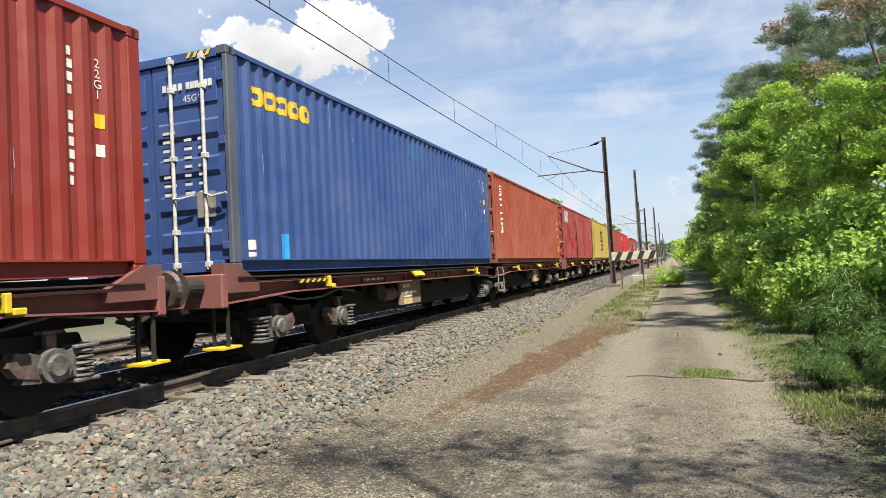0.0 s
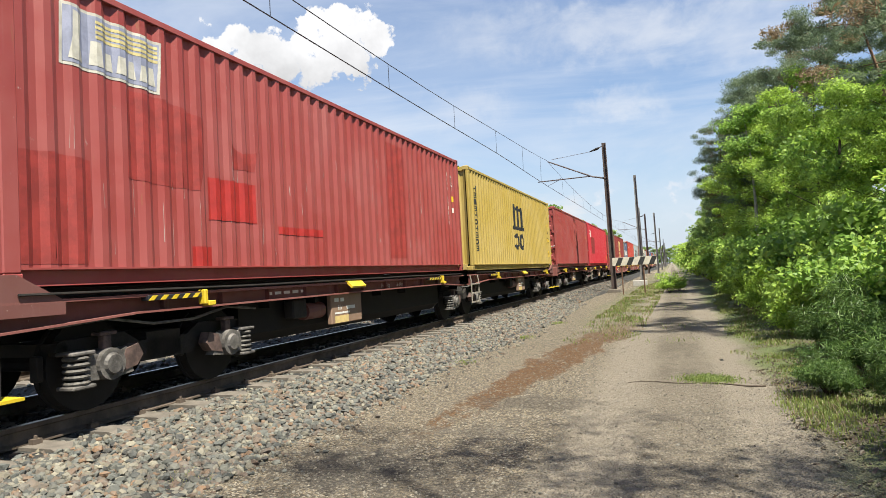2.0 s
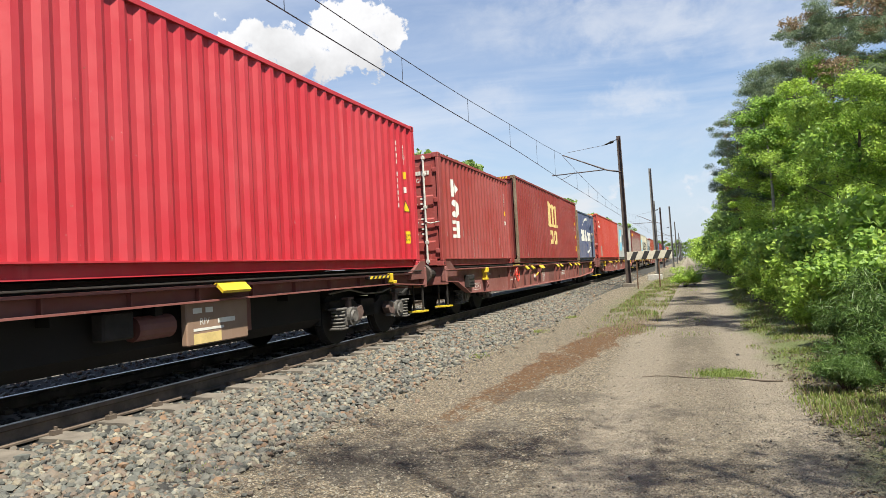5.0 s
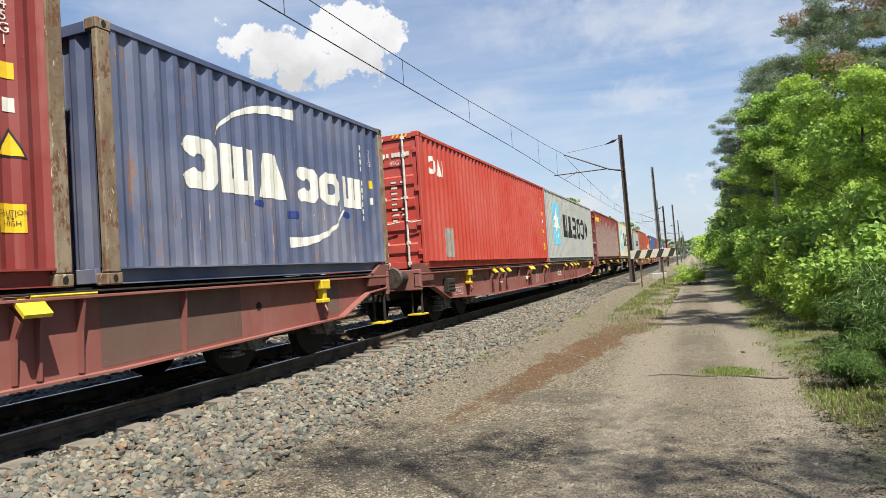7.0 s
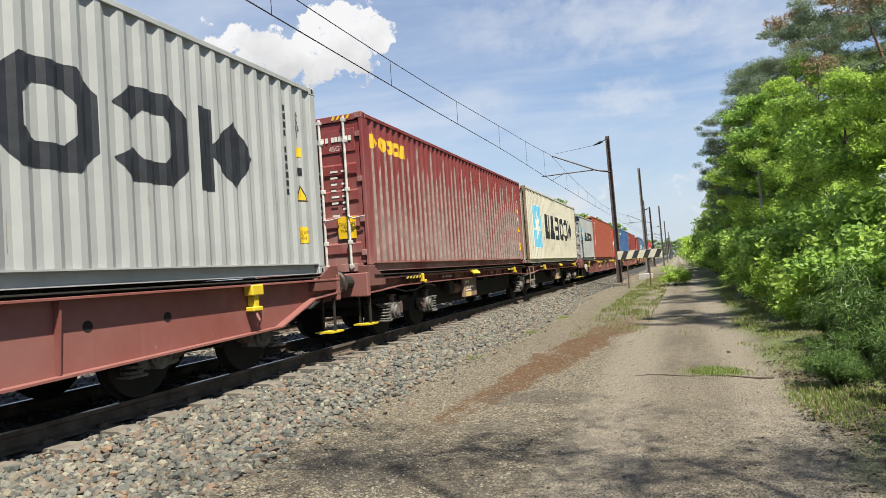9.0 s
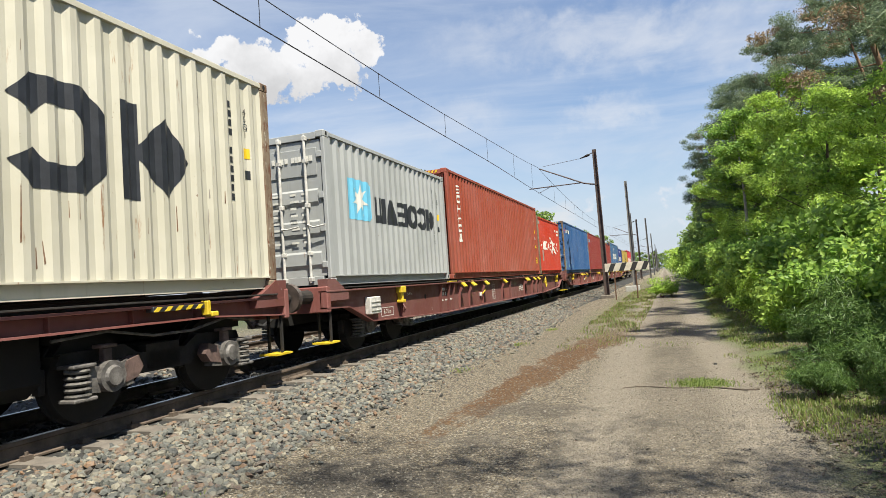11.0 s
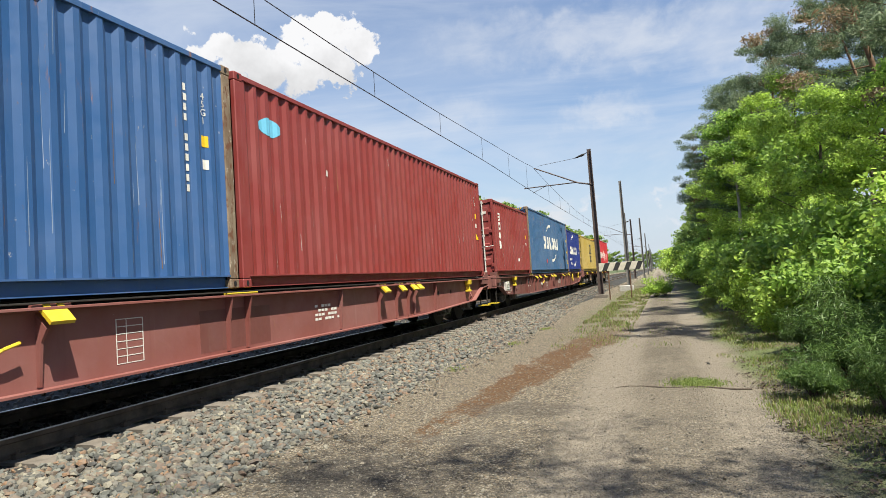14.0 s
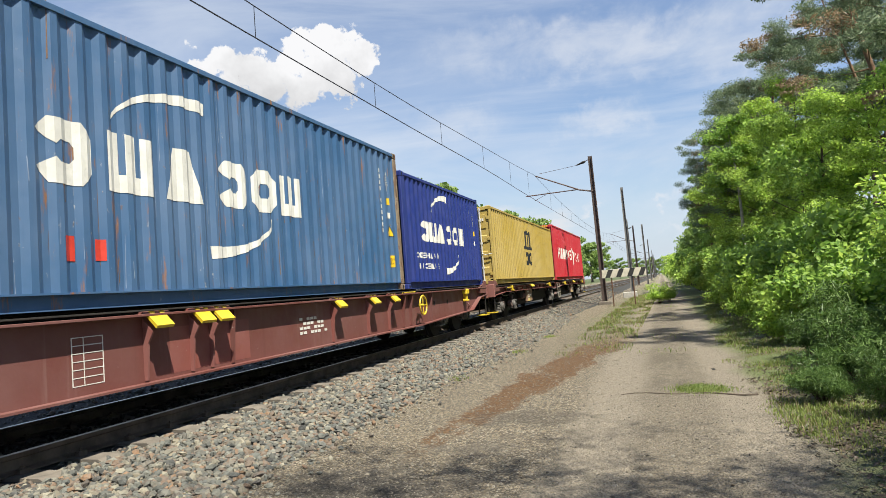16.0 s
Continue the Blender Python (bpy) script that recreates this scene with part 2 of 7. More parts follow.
RED = paint("brown_red_paint", (0.32, 0.047, 0.041), 0.24, 0.2)
DARKRED = paint("dark_red_paint", (0.215, 0.027, 0.026), 0.24, 0.12, 0.36)
OXIDE = paint("orange_oxide_paint", (0.32, 0.058, 0.027), 0.22, 0.22, 0.06)
WARMRED = paint("warm_red_paint", (0.49, 0.052, 0.034), 0.22, 0.22)
BROWNRED = paint("deep_brown_red_paint", (0.24, 0.022, 0.013), 0.12, 0.12)
MAROON = paint("maroon_paint", (0.25, 0.033, 0.029), 0.2, 0.25)
BRIGHTRED = paint("bright_red_paint", (0.50, 0.02, 0.035), 0.15, 0.08)
ORANGERED = paint("orange_red_paint", (0.49, 0.040, 0.015), 0.15, 0.3)
YELLOW = paint("mustard_yellow_paint", (0.44, 0.315, 0.062), 0.2, 0.25, 0.05)
BLUE = paint("deep_blue_paint", (0.026, 0.072, 0.25), 0.25, 0.12)
MIDBLUE = paint("mid_blue_paint", (0.026, 0.105, 0.29), 0.28, 0.5)
NAVY = paint("faded_navy_paint", (0.070, 0.098, 0.215), 0.5, 0.85, 0.22)
STEELBLUE = paint("faded_steel_blue_paint", (0.038, 0.12, 0.265), 0.32, 0.8)
ROYAL = paint("royal_blue_paint", (0.012, 0.03, 0.20), 0.12, 0.05)
LIGHTGREY = paint("light_grey_paint", (0.36, 0.375, 0.375), 0.2, 0.1)
CREAM = paint("cream_grey_paint", (0.56, 0.53, 0.42), 0.25, 0.55)
WAGONRED = paint("wagon_red_brown_paint", (0.245, 0.074, 0.060), 0.3, 0.15, 0.0, 0.6)
WAGONDARK = paint("wagon_dark_brown_paint", (0.165, 0.050, 0.040), 0.3, 0.2, 0.0, 0.6)
OLDBROWN = paint("old_grey_brown_paint", (0.135, 0.075, 0.058), 0.3, 0.2, 0.0, 0.7)
RUSTPOST = worn_post("rusty_worn_post_paint")
WHITE = plain("white_lettering_paint", (0.539, 0.532, 0.494), 0.5, vary=0.12, scale=3)
CREAMINK = plain("pale_yellow_lettering_paint", (0.509, 0.389, 0.164), 0.5, vary=0.15)
GOLD = plain("golden_yellow_lettering_paint", (0.599, 0.351, 0.0224), 0.5, vary=0.12)
BLACKINK = plain("black_lettering_paint", (0.0164, 0.0179, 0.0224), 0.45, vary=0.3)
REDINK = plain("red_lettering_paint", (0.464, 0.0374, 0.0224), 0.45, vary=0.15)
SKYBLUE = plain("light_blue_decal_paint", (0.12, 0.389, 0.553), 0.45, vary=0.08)
LABELYELLOW = plain("yellow_label_film", (0.599, 0.389, 0.015), 0.4, vary=0.08)
PATCHGREY = plain("grey_repair_patch", (0.224, 0.202, 0.179), 0.6, vary=0.2)
PATCHBLUE = plain("bright_blue_patch", (0.0224, 0.224, 0.509), 0.5, vary=0.1)
PATCHRED = plain("dull_red_patch", (0.179, 0.0224, 0.021), 0.55, vary=0.15)
SAFETY = plain("safety_yellow_paint", (0.539, 0.374, 0.015), 0.5, vary=0.2, scale=4, alt=(0.584, 0.434, 0.0299))
GALV = plain("galvanised_steel", (0.46, 0.45, 0.42), 0.55, 0.1, 0.25, 8)
# Grime and the shade beneath the wagons share this one near-black colour.
IRON = plain("grimy_shade_dark_iron", (0.00746, 0.00632, 0.00517), 0.85, 0.0, 0.5, 5, 0.4, (0.0172, 0.0132, 0.0104))
AXLEGREY = plain("dusty_axlebox_iron", (0.06, 0.055, 0.051), 0.65, 0.0, 0.45, 7, 0.4, (0.14, 0.13, 0.12))
AXLERED = plain("dusty_brown_iron", (0.055, 0.035, 0.030), 0.75, 0.0, 0.35, 7, 0.3, (0.125, 0.08, 0.068))
SPRING = plain("dusty_spring_steel", (0.05, 0.046, 0.042), 0.7, 0.0, 0.45, 9, 0.2, (0.13, 0.12, 0.105))
TANPLATE = paint("faded_tan_plate_paint", (0.27, 0.165, 0.105), 0.3, 0.3, 0.0, 0.7)
DULLSTEEL = plain("dusty_tan_steel", (0.20, 0.18, 0.15), 0.7, 0.0, 0.3, 8)
BUFFERIRON = plain("worn_buffer_iron", (0.0391, 0.0313, 0.0278), 0.55, 0.2, 0.4, 6, 0.3, (0.087, 0.0653, 0.0566))
# Near-black wheels and underframe: the shade under the train is in their colour.
WHEELSTEEL = plain("wheel_steel", (0.00574, 0.00459, 0.00402), 0.85, 0.0, 0.4, 5)
UNDER = plain("under_shade_black", (0.00345, 0.00287, 0.00258), 0.85, 0.1, 0.4, 4)
RUBBER = plain("black_rubber_hose", (0.0115, 0.0115, 0.0115), 0.6)
RAILSIDE = plain("rusty_rail_web", (0.062, 0.045, 0.034), 0.9, 0.0, 0.3, 3, 0.3, (0.115, 0.086, 0.064), True)
RAILTOP = plain("polished_rail_head", (0.207, 0.201, 0.207), 0.28, 0.9, 0.1, 10, 0.05)
CONCRETE = plain("dusty_sleeper_concrete", (0.115, 0.1, 0.0833), 0.9, 0, 0.25, 5, 0.4, None, True)
WHITECONC = plain("white_concrete", (0.316, 0.31, 0.287), 0.85, 0, 0.15, 6)
MAST = plain("brown_painted_mast_steel", (0.0689, 0.0488, 0.0431), 0.7, 0.2, 0.35, 3)
MASTGREY = plain("grey_mast_concrete", (0.15, 0.144, 0.137), 0.8, 0, 0.2, 3)
WIRE = plain("dark_wire_copper", (0.0287, 0.0258, 0.0258), 0.55, 0.5, 0.1)
SIGNWHITE = plain("weathered_white_board_paint", (0.464, 0.434, 0.359), 0.6, vary=0.15)
SIGNBLACK = plain("black_board_paint", (0.0187, 0.0187, 0.0187), 0.6, vary=0.3)
RUSTIRON = plain("rusty_angle_iron", (0.0974, 0.0517, 0.0287), 0.85, 0.1, 0.35, 6)
BARKBROWN = plain("grey_brown_bark", (0.0746, 0.0574, 0.0431), 0.9, 0, 0.4, 6, 0.8)
BARKPINE = plain("orange_pine_bark", (0.15, 0.0804, 0.0431), 0.9, 0, 0.4, 5, 0.8, (0.195, 0.115, 0.0689))
BARKPALE = plain("pale_birch_bark", (0.287, 0.27, 0.241), 0.8, 0, 0.25, 5, 0.4)
LEAFBRIGHT = leaf_material("bright_spring_leaf", (0.155, 0.28, 0.040), (0.53, 0.71, 0.12), 0.54)
LEAFMID = leaf_material("mid_green_leaf", (0.115, 0.23, 0.044), (0.40, 0.58, 0.11), 0.54)
LEAFFAR = leaf_material("hazy_green_leaf", (0.12, 0.20, 0.05), (0.28, 0.39, 0.10), 0.5)
NEEDLE = leaf_material("dark_pine_needles", (0.08, 0.125, 0.07), (0.26, 0.33, 0.19), 0.48)
NEEDLEDRY = leaf_material("dry_brown_pine_needles", (0.16, 0.11, 0.06), (0.36, 0.26, 0.15), 0.4)
BROOM = leaf_material("dark_broom_sprigs", (0.05, 0.11, 0.026), (0.155, 0.25, 0.06), 0.42)
GRASS = leaf_material("grass_blades", (0.10, 0.165, 0.032), (0.28, 0.33, 0.09), 0.5)
LITTER = leaf_material("dead_leaf_litter", (0.0313, 0.0209, 0.0115), (0.104, 0.0757, 0.0444), 0.1)
STRAW = leaf_material("dry_grass_straw", (0.188, 0.151, 0.0783), (0.287, 0.24, 0.136), 0.4)


def stone_material(name, tones, gain=1.0):
    m, nt, b = material(name, 0.85)
    q = Nodes(nt)
    r = nt.nodes.new("ShaderNodeValToRGB")
    e = r.color_ramp.elements
    while len(e) < len(tones):
        e.new(0.5)
    for i, c in enumerate(tones):
        e[i].position, e[i].color = i / (len(tones) - 1), (c[0] * gain, c[1] * gain * 0.985, c[2] * gain * 0.90, 1)
    q.link(q.island(), r.inputs[0])
    c = q.mix(q.range(q.noise(30, 4, world=True), 0.35, 0.75, 0, 0.5), r.outputs[0], (0.10, 0.10, 0.094))
    q.link(c, b.inputs["Base Color"])
    q.bump(q.noise(60, 4, world=True), 0.5, 0.01, b)
    return m


STONES = stone_material("mixed_ballast_stone", ((0.028, 0.03, 0.031), (0.10, 0.108, 0.108), (0.20, 0.175, 0.135), (0.05, 0.058, 0.06), (0.21, 0.125, 0.075),
                                                (0.085, 0.092, 0.09), (0.27, 0.25, 0.205), (0.06, 0.06, 0.06), (0.15, 0.098, 0.07), (0.14, 0.147, 0.142), (0.04, 0.045, 0.043), (0.20, 0.205, 0.19)), 0.80)
# Near-black tones put the shade under the train into the stones' colour.
DARKSTONES = stone_material("shade_dark_stone", ((0.00689, 0.00689, 0.00746), (0.0172, 0.0172, 0.0184), (0.0115, 0.0109, 0.0104), (0.0287, 0.0287, 0.0287)))
PEBBLES = stone_material("pale_path_pebbles", ((0.161, 0.141, 0.112), (0.0689, 0.0603, 0.0517), (0.218, 0.198, 0.166), (0.115, 0.0948, 0.0718), (0.19, 0.178, 0.158), (0.0517, 0.0459, 0.0402)))


def ground_material():
    m, nt, b = material("sandy_gravel_and_verge_ground", 0.95)
    q = Nodes(nt)
    X, Y, _ = q.xyz(True)
    wob = q.math("MULTIPLY", q.math("SUBTRACT", q.noise(0.55, 5, 0.6, world=True), 0.5), 1.3)
    fine = q.noise(28, 5, 0.7, world=True)
    gravel = q.mix(q.range(fine, 0.3, 0.72), (0.0746, 0.062, 0.0448), (0.212, 0.181, 0.137))
    gravel = q.mix(q.range(q.noise(1.1, 6, 0.65, world=True), 0.42, 0.72, 0, 0.5), gravel, (0.106, 0.0922, 0.0689))
    gravel = q.mix(q.range(q.voronoi(26), 0.0, 0.35, 0.35, 0.0), gravel, (0.287, 0.258, 0.218))
    gravel = q.mix(q.range(q.noise(70, 4, 0.8, world=True), 0.50, 0.66, 0, 0.6), gravel, (0.0488, 0.0413, 0.0305))
    gravel = q.mix(q.range(q.noise(48, 4, 0.8, world=True, off=(3, 7, 1)), 0.58, 0.70, 0, 0.55), gravel, (0.264, 0.236, 0.19))
    cell = q.voronoi(44, out="Color")
    tone = q.n.new("ShaderNodeSeparateXYZ")
    q.l.new(cell, tone.inputs[0])
    pebble = q.mix(q.range(tone.outputs[0], 0.10, 0.75), (0.075, 0.060, 0.040), (0.275, 0.226, 0.152))
    pebble = q.mix(q.range(tone.outputs[1], 0.78, 0.90), pebble, (0.44, 0.39, 0.30))
    # Rims of the pebble cells go near-black, painting the shade of crevices.
    pebble = q.mix(q.range(q.voronoi(44), 0.42, 0.68, 0, 0.85), pebble, (0.0261, 0.0218, 0.0157))
    stony = q.range(q.math("ADD", X, q.math("MULTIPLY", wob, 0.8)), -0.7, -1.4, 0.30, 0.85)
    gravel = q.mix(stony, gravel, pebble)
    # two pale wheel tracks
    xs = q.math("ADD", X, q.math("MULTIPLY", wob, 0.3))
    for centre, half in ((-0.75, 0.34), (0.78, 0.32)):
        d = q.math("ABSOLUTE", q.math("SUBTRACT", xs, centre))
        gravel = q.mix(q.range(d, half * 1.6, half * 0.5, 0, 0.62), gravel, q.mix(q.range(fine, 0.3, 0.7), (0.166, 0.144, 0.109), (0.236, 0.204, 0.161)))
    mid = q.math("MULTIPLY", q.range(q.math("ABSOLUTE", q.math("SUBTRACT", xs, 0.02)), 0.55, 0.15), q.range(q.noise(1.8, 7, 0.75, (1, 0.5, 1), (6, 1, 2), world=True), 0.44, 0.56))
    gravel = q.mix(q.math("MULTIPLY", q.math("MULTIPLY", mid, q.range(Y, 7.5, 10.0)), 0.65), gravel, q.mix(fine, (0.0345, 0.0287, 0.0184), (0.109, 0.0922, 0.0632)))
    # reddish-brown soaked strip beside the ballast
    line = q.math("SUBTRACT", X, q.math("ADD", q.math("MULTIPLY", Y, 0.108), -3.10))
    ragged = q.math("MULTIPLY", q.math("SUBTRACT", q.noise(1.7, 7, 0.72, (1.6, 0.6, 1), world=True), 0.5), 1.5)
    wide = q.range(Y, 5.5, 11.5, 0.10, 0.45)
    strip = q.range(q.math("SUBTRACT", q.math("ABSOLUTE", q.math("ADD", line, ragged)), wide), 0.06, -0.10)
    strip = q.math("MULTIPLY", strip, q.math("MULTIPLY", q.range(Y, 5.4, 6.6), q.range(Y, 20.0, 13.5)))
    strip = q.math("MULTIPLY", strip, q.range(q.noise(2.6, 6, 0.75, (1, 0.4, 1), (5, 2, 8), world=True), 0.34, 0.46, 0.45, 1.0))
    gravel = q.mix(q.math("MULTIPLY", strip, 0.94), gravel, q.mix(q.range(fine, 0.35, 0.7), (0.032, 0.013, 0.003), (0.145, 0.066, 0.013)))
    gravel = q.mix(q.math("MULTIPLY", q.range(tone.outputs[1], 0.86, 0.93), q.range(q.voronoi(44), 0.45, 0.30)), gravel, (0.287, 0.252, 0.2))
    # dark patches of ground in the foreground: one noise mask, then three placed spots
    dark_area = q.math("MULTIPLY", q.range(q.noise(0.9, 6, 0.7, (1, 1.3, 1), (2.2, 0.7, 0), world=True), 0.50, 0.62), q.math("MULTIPLY", q.range(Y, 8.5, 6.0), q.range(X, -3.1, -2.4)))
    gravel = q.mix(q.math("MULTIPLY", dark_area, 0.6), gravel, q.mix(q.range(fine, 0.35, 0.7), (0.0287, 0.0247, 0.0195), (0.115, 0.1, 0.0804)))
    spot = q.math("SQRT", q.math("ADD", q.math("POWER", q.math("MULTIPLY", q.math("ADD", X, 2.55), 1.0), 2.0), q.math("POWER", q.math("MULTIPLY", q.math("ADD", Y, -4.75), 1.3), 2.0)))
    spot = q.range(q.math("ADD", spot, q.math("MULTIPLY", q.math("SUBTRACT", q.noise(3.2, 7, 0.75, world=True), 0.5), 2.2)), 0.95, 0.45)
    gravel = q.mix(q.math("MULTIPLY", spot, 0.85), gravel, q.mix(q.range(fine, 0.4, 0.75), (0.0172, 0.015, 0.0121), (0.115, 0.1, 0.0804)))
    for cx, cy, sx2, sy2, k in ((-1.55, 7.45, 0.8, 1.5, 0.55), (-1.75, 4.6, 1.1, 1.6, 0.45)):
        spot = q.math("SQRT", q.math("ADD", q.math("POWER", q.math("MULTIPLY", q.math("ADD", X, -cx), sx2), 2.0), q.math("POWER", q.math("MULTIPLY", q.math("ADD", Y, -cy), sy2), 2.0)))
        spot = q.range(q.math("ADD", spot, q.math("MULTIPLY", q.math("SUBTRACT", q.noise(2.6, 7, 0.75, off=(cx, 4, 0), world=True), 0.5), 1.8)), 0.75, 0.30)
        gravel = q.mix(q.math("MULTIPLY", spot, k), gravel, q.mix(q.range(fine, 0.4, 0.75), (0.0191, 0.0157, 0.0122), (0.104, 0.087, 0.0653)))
    # verges: earth, dead leaves, moss
    verge = q.mix(q.range(q.noise(2.0, 6, 0.7, world=True), 0.35, 0.7), (0.0545, 0.0437, 0.027), (0.109, 0.0948, 0.0488))
    verge = q.mix(q.range(q.noise(0.8, 5, 0.6, world=True, off=(4, 2, 0)), 0.34, 0.52, 0, 0.9), verge, (0.0922, 0.121, 0.0345))
    edge = q.math("ADD", X, wob)
    c = q.mix(q.range(edge, 0.85, 1.4), gravel, verge)
    left = q.math("MULTIPLY", q.range(q.math("ADD", X, q.math("MULTIPLY", wob, 0.5)), -0.9, -1.5), q.range(q.math("ADD", Y, q.math("MULTIPLY", wob, 5)), 13, 24))
    left = q.math("MULTIPLY", left, q.range(q.math("ADD", X, wob), -2.8, -2.2))
    c = q.mix(q.math("MULTIPLY", left, 0.4), c, verge)
    far = q.range(q.math("ABSOLUTE", X), 14, 26)
    c = q.mix(far, c, (0.0517, 0.0689, 0.023))
    q.link(c, b.inputs["Base Color"])
    h = q.math("ADD", q.math("MULTIPLY", fine, 0.5), q.math("ADD", q.noise(5, 5, 0.7, world=True), q.math("MULTIPLY", q.range(q.voronoi(44), 0, 0.6, 1, 0), 0.6)))
    q.bump(h, 1.0, 0.045, b)
    return m


GROUND = ground_material()
# The bed is near-black so that gaps between loose stones look shaded.
BALLASTBED = plain("gap_shade_ballast_bed", (0.0165, 0.0165, 0.0155), 0.95, 0, 0.5, 14, 1.0, (0.0363, 0.0357, 0.033), True)


# ---- builders ----
class MB:
    """A mesh in the making: vertices and faces, filled by simple solids."""
    def __init__(self):
        self.v, self.f = [], []

    def add(self, verts, faces):
        k = len(self.v)
        self.v.extend(verts)
        self.f.extend([tuple(i + k for i in f) for f in faces])
        return self

    def box(self, x0, x1, y0, y1, z0, z1, c=0.0):
        """A box; c: how far its four long vertical and level edges are cut back."""
        if c <= 0:
            vs = [(x, y, z) for x in (x0, x1) for y in (y0, y1) for z in (z0, z1)]
            return self.add(vs, [(0, 1, 3, 2), (4, 6, 7, 5), (0, 4, 5, 1), (2, 3, 7, 6), (0, 2, 6, 4), (1, 5, 7, 3)])
        c = min(c, 0.45 * min(abs(x1 - x0), abs(y1 - y0), abs(z1 - z0)))
        vs = []
        for x, xi in ((x0, x0 + c), (x1, x1 - c)):
            for y, yi in ((y0, y0 + c), (y1, y1 - c)):
                for z, zi in ((z0, z0 + c), (z1, z1 - c)):
                    vs += [(x, yi, zi), (xi, y, zi), (xi, yi, z)]
        i = lambda a, b, d, k: (a * 4 + b * 2 + d) * 3 + k
        fs = []
        for a in (0, 1):
            fs += [(i(a, 0, 0, 0), i(a, 0, 1, 0), i(a, 1, 1, 0), i(a, 1, 0, 0)), (i(0, a, 0, 1), i(0, a, 1, 1), i(1, a, 1, 1), i(1, a, 0, 1)), (i(0, 0, a, 2), i(0, 1, a, 2), i(1, 1, a, 2), i(1, 0, a, 2))]
            for b in (0, 1):
                fs += [(i(a, b, 0, 0), i(a, b, 1, 0), i(a, b, 1, 1), i(a, b, 0, 1)), (i(a, 0, b, 0), i(a, 1, b, 0), i(a, 1, b, 2), i(a, 0, b, 2)), (i(0, a, b, 1), i(1, a, b, 1), i(1, a, b, 2), i(0, a, b, 2))]
                for d in (0, 1):
                    fs.append((i(a, b, d, 0), i(a, b, d, 1), i(a, b, d, 2)))
        return self.add(vs, fs)

    def prism(self, poly, axis, a, b):
        """A polygon drawn in the plane across an axis, pushed from a to b."""
        def at(p, h):
            return {"x": (h, p[0], p[1]), "y": (p[0], h, p[1]), "z": (p[0], p[1], h)}[axis]
        n = len(poly)
        vs = [at(p, a) for p in poly] + [at(p, b) for p in poly]
        return self.add(vs, [tuple(range(n)), tuple(range(2 * n - 1, n - 1, -1))] + [(i, (i + 1) % n, (i + 1) % n + n, i + n) for i in range(n)])

    def tube(self, p, q, r, r2=None, n=8, caps=True):
        p, q = Vector(p), Vector(q)
        r2 = r if r2 is None else r2
        d = (q - p).normalized()
        a = d.orthogonal().normalized()
        b = d.cross(a)
        vs = []
        for c, rad in ((p, r), (q, r2)):
            for i in range(n):
                w = 2 * math.pi * i / n
                vs.append(tuple(c + rad * (math.cos(w) * a + math.sin(w) * b)))
        fs = [(i, (i + 1) % n, (i + 1) % n + n, i + n) for i in range(n)]
        if caps:
            fs += [tuple(range(n)), tuple(range(2 * n - 1, n - 1, -1))]
        return self.add(vs, fs)

    def pipe(self, pts, radii, n=6):
        for i in range(len(pts) - 1):
            self.tube(pts[i], pts[i + 1], radii[i] if isinstance(radii, (list, tuple)) else radii, radii[i + 1] if isinstance(radii, (list, tuple)) else radii, n, i in (0, len(pts) - 2))
        return self

    def ring(self, c, axis, R, r, n=16, k=6):
        vs = []
        for i in range(n):
            w = 2 * math.pi * i / n
            for j in range(k):
                u = 2 * math.pi * j / k
                a, b, h = (R + r * math.cos(u)) * math.cos(w), (R + r * math.cos(u)) * math.sin(w), r * math.sin(u)
                o = {"x": (h, a, b), "y": (a, h, b), "z": (a, b, h)}[axis]
                vs.append(tuple(c[t] + o[t] for t in range(3)))
        return self.add(vs, [(i * k + j, ((i + 1) % n) * k + j, ((i + 1) % n) * k + (j + 1) % k, i * k + (j + 1) % k) for i in range(n) for j in range(k)])

    def mesh(self, name, mat):
        me = bpy.data.meshes.new(name)
        me.from_pydata(self.v, [], self.f)
        bm = bmesh.new()
        bm.from_mesh(me)
        bmesh.ops.recalc_face_normals(bm, faces=bm.faces)
        bm.to_mesh(me)
        bm.free()
        me.materials.append(mat)
        return me


def part(name, mb, mat, parent, label=""):
    """One mesh object under a thing or part; mb may be a finished mesh."""
    me = mb.mesh(name, mat) if isinstance(mb, MB) else mb
    ob = new(name, me)
    ob.parent = parent
    if label:
        ob["label"] = label
    return ob


def raw(name, verts, faces, mat):
    """A mesh straight from arrays."""
    me = bpy.data.meshes.new(name)
    me.from_pydata(verts, [], faces)
    me.materials.append(mat)
    return me


def smooth(ob):
    for p in ob.data.polygons:
        p.use_smooth = True
    return ob


# ---- the ground and the line ----
XC, RAIL_Z, DECK_Z = -6.357, 0.40, 1.632     # middle of the near track; rail top; underside of the containers
rng = np.random.default_rng(7)


def ground_height(x, y):
    z = 0.05 * noise.noise(Vector((x * 0.35, y * 0.22, 3.0))) if abs(y) < 120 and abs(x) < 40 else 0.0
    if x > 1.2:
        z += 0.16 * min(1.0, (x - 1.2) / 2.0)
    if x < -3.7:
        z -= 0.10 * min(1.0, (-3.7 - x) / 0.5)
    for c in (-0.75, 0.78):
        z -= 0.022 * math.exp(-((x - c) / 0.3) ** 2)
    rise = 0.10 * min(1.0, max(0.0, (y - 14) / 25.0))
    return z + rise


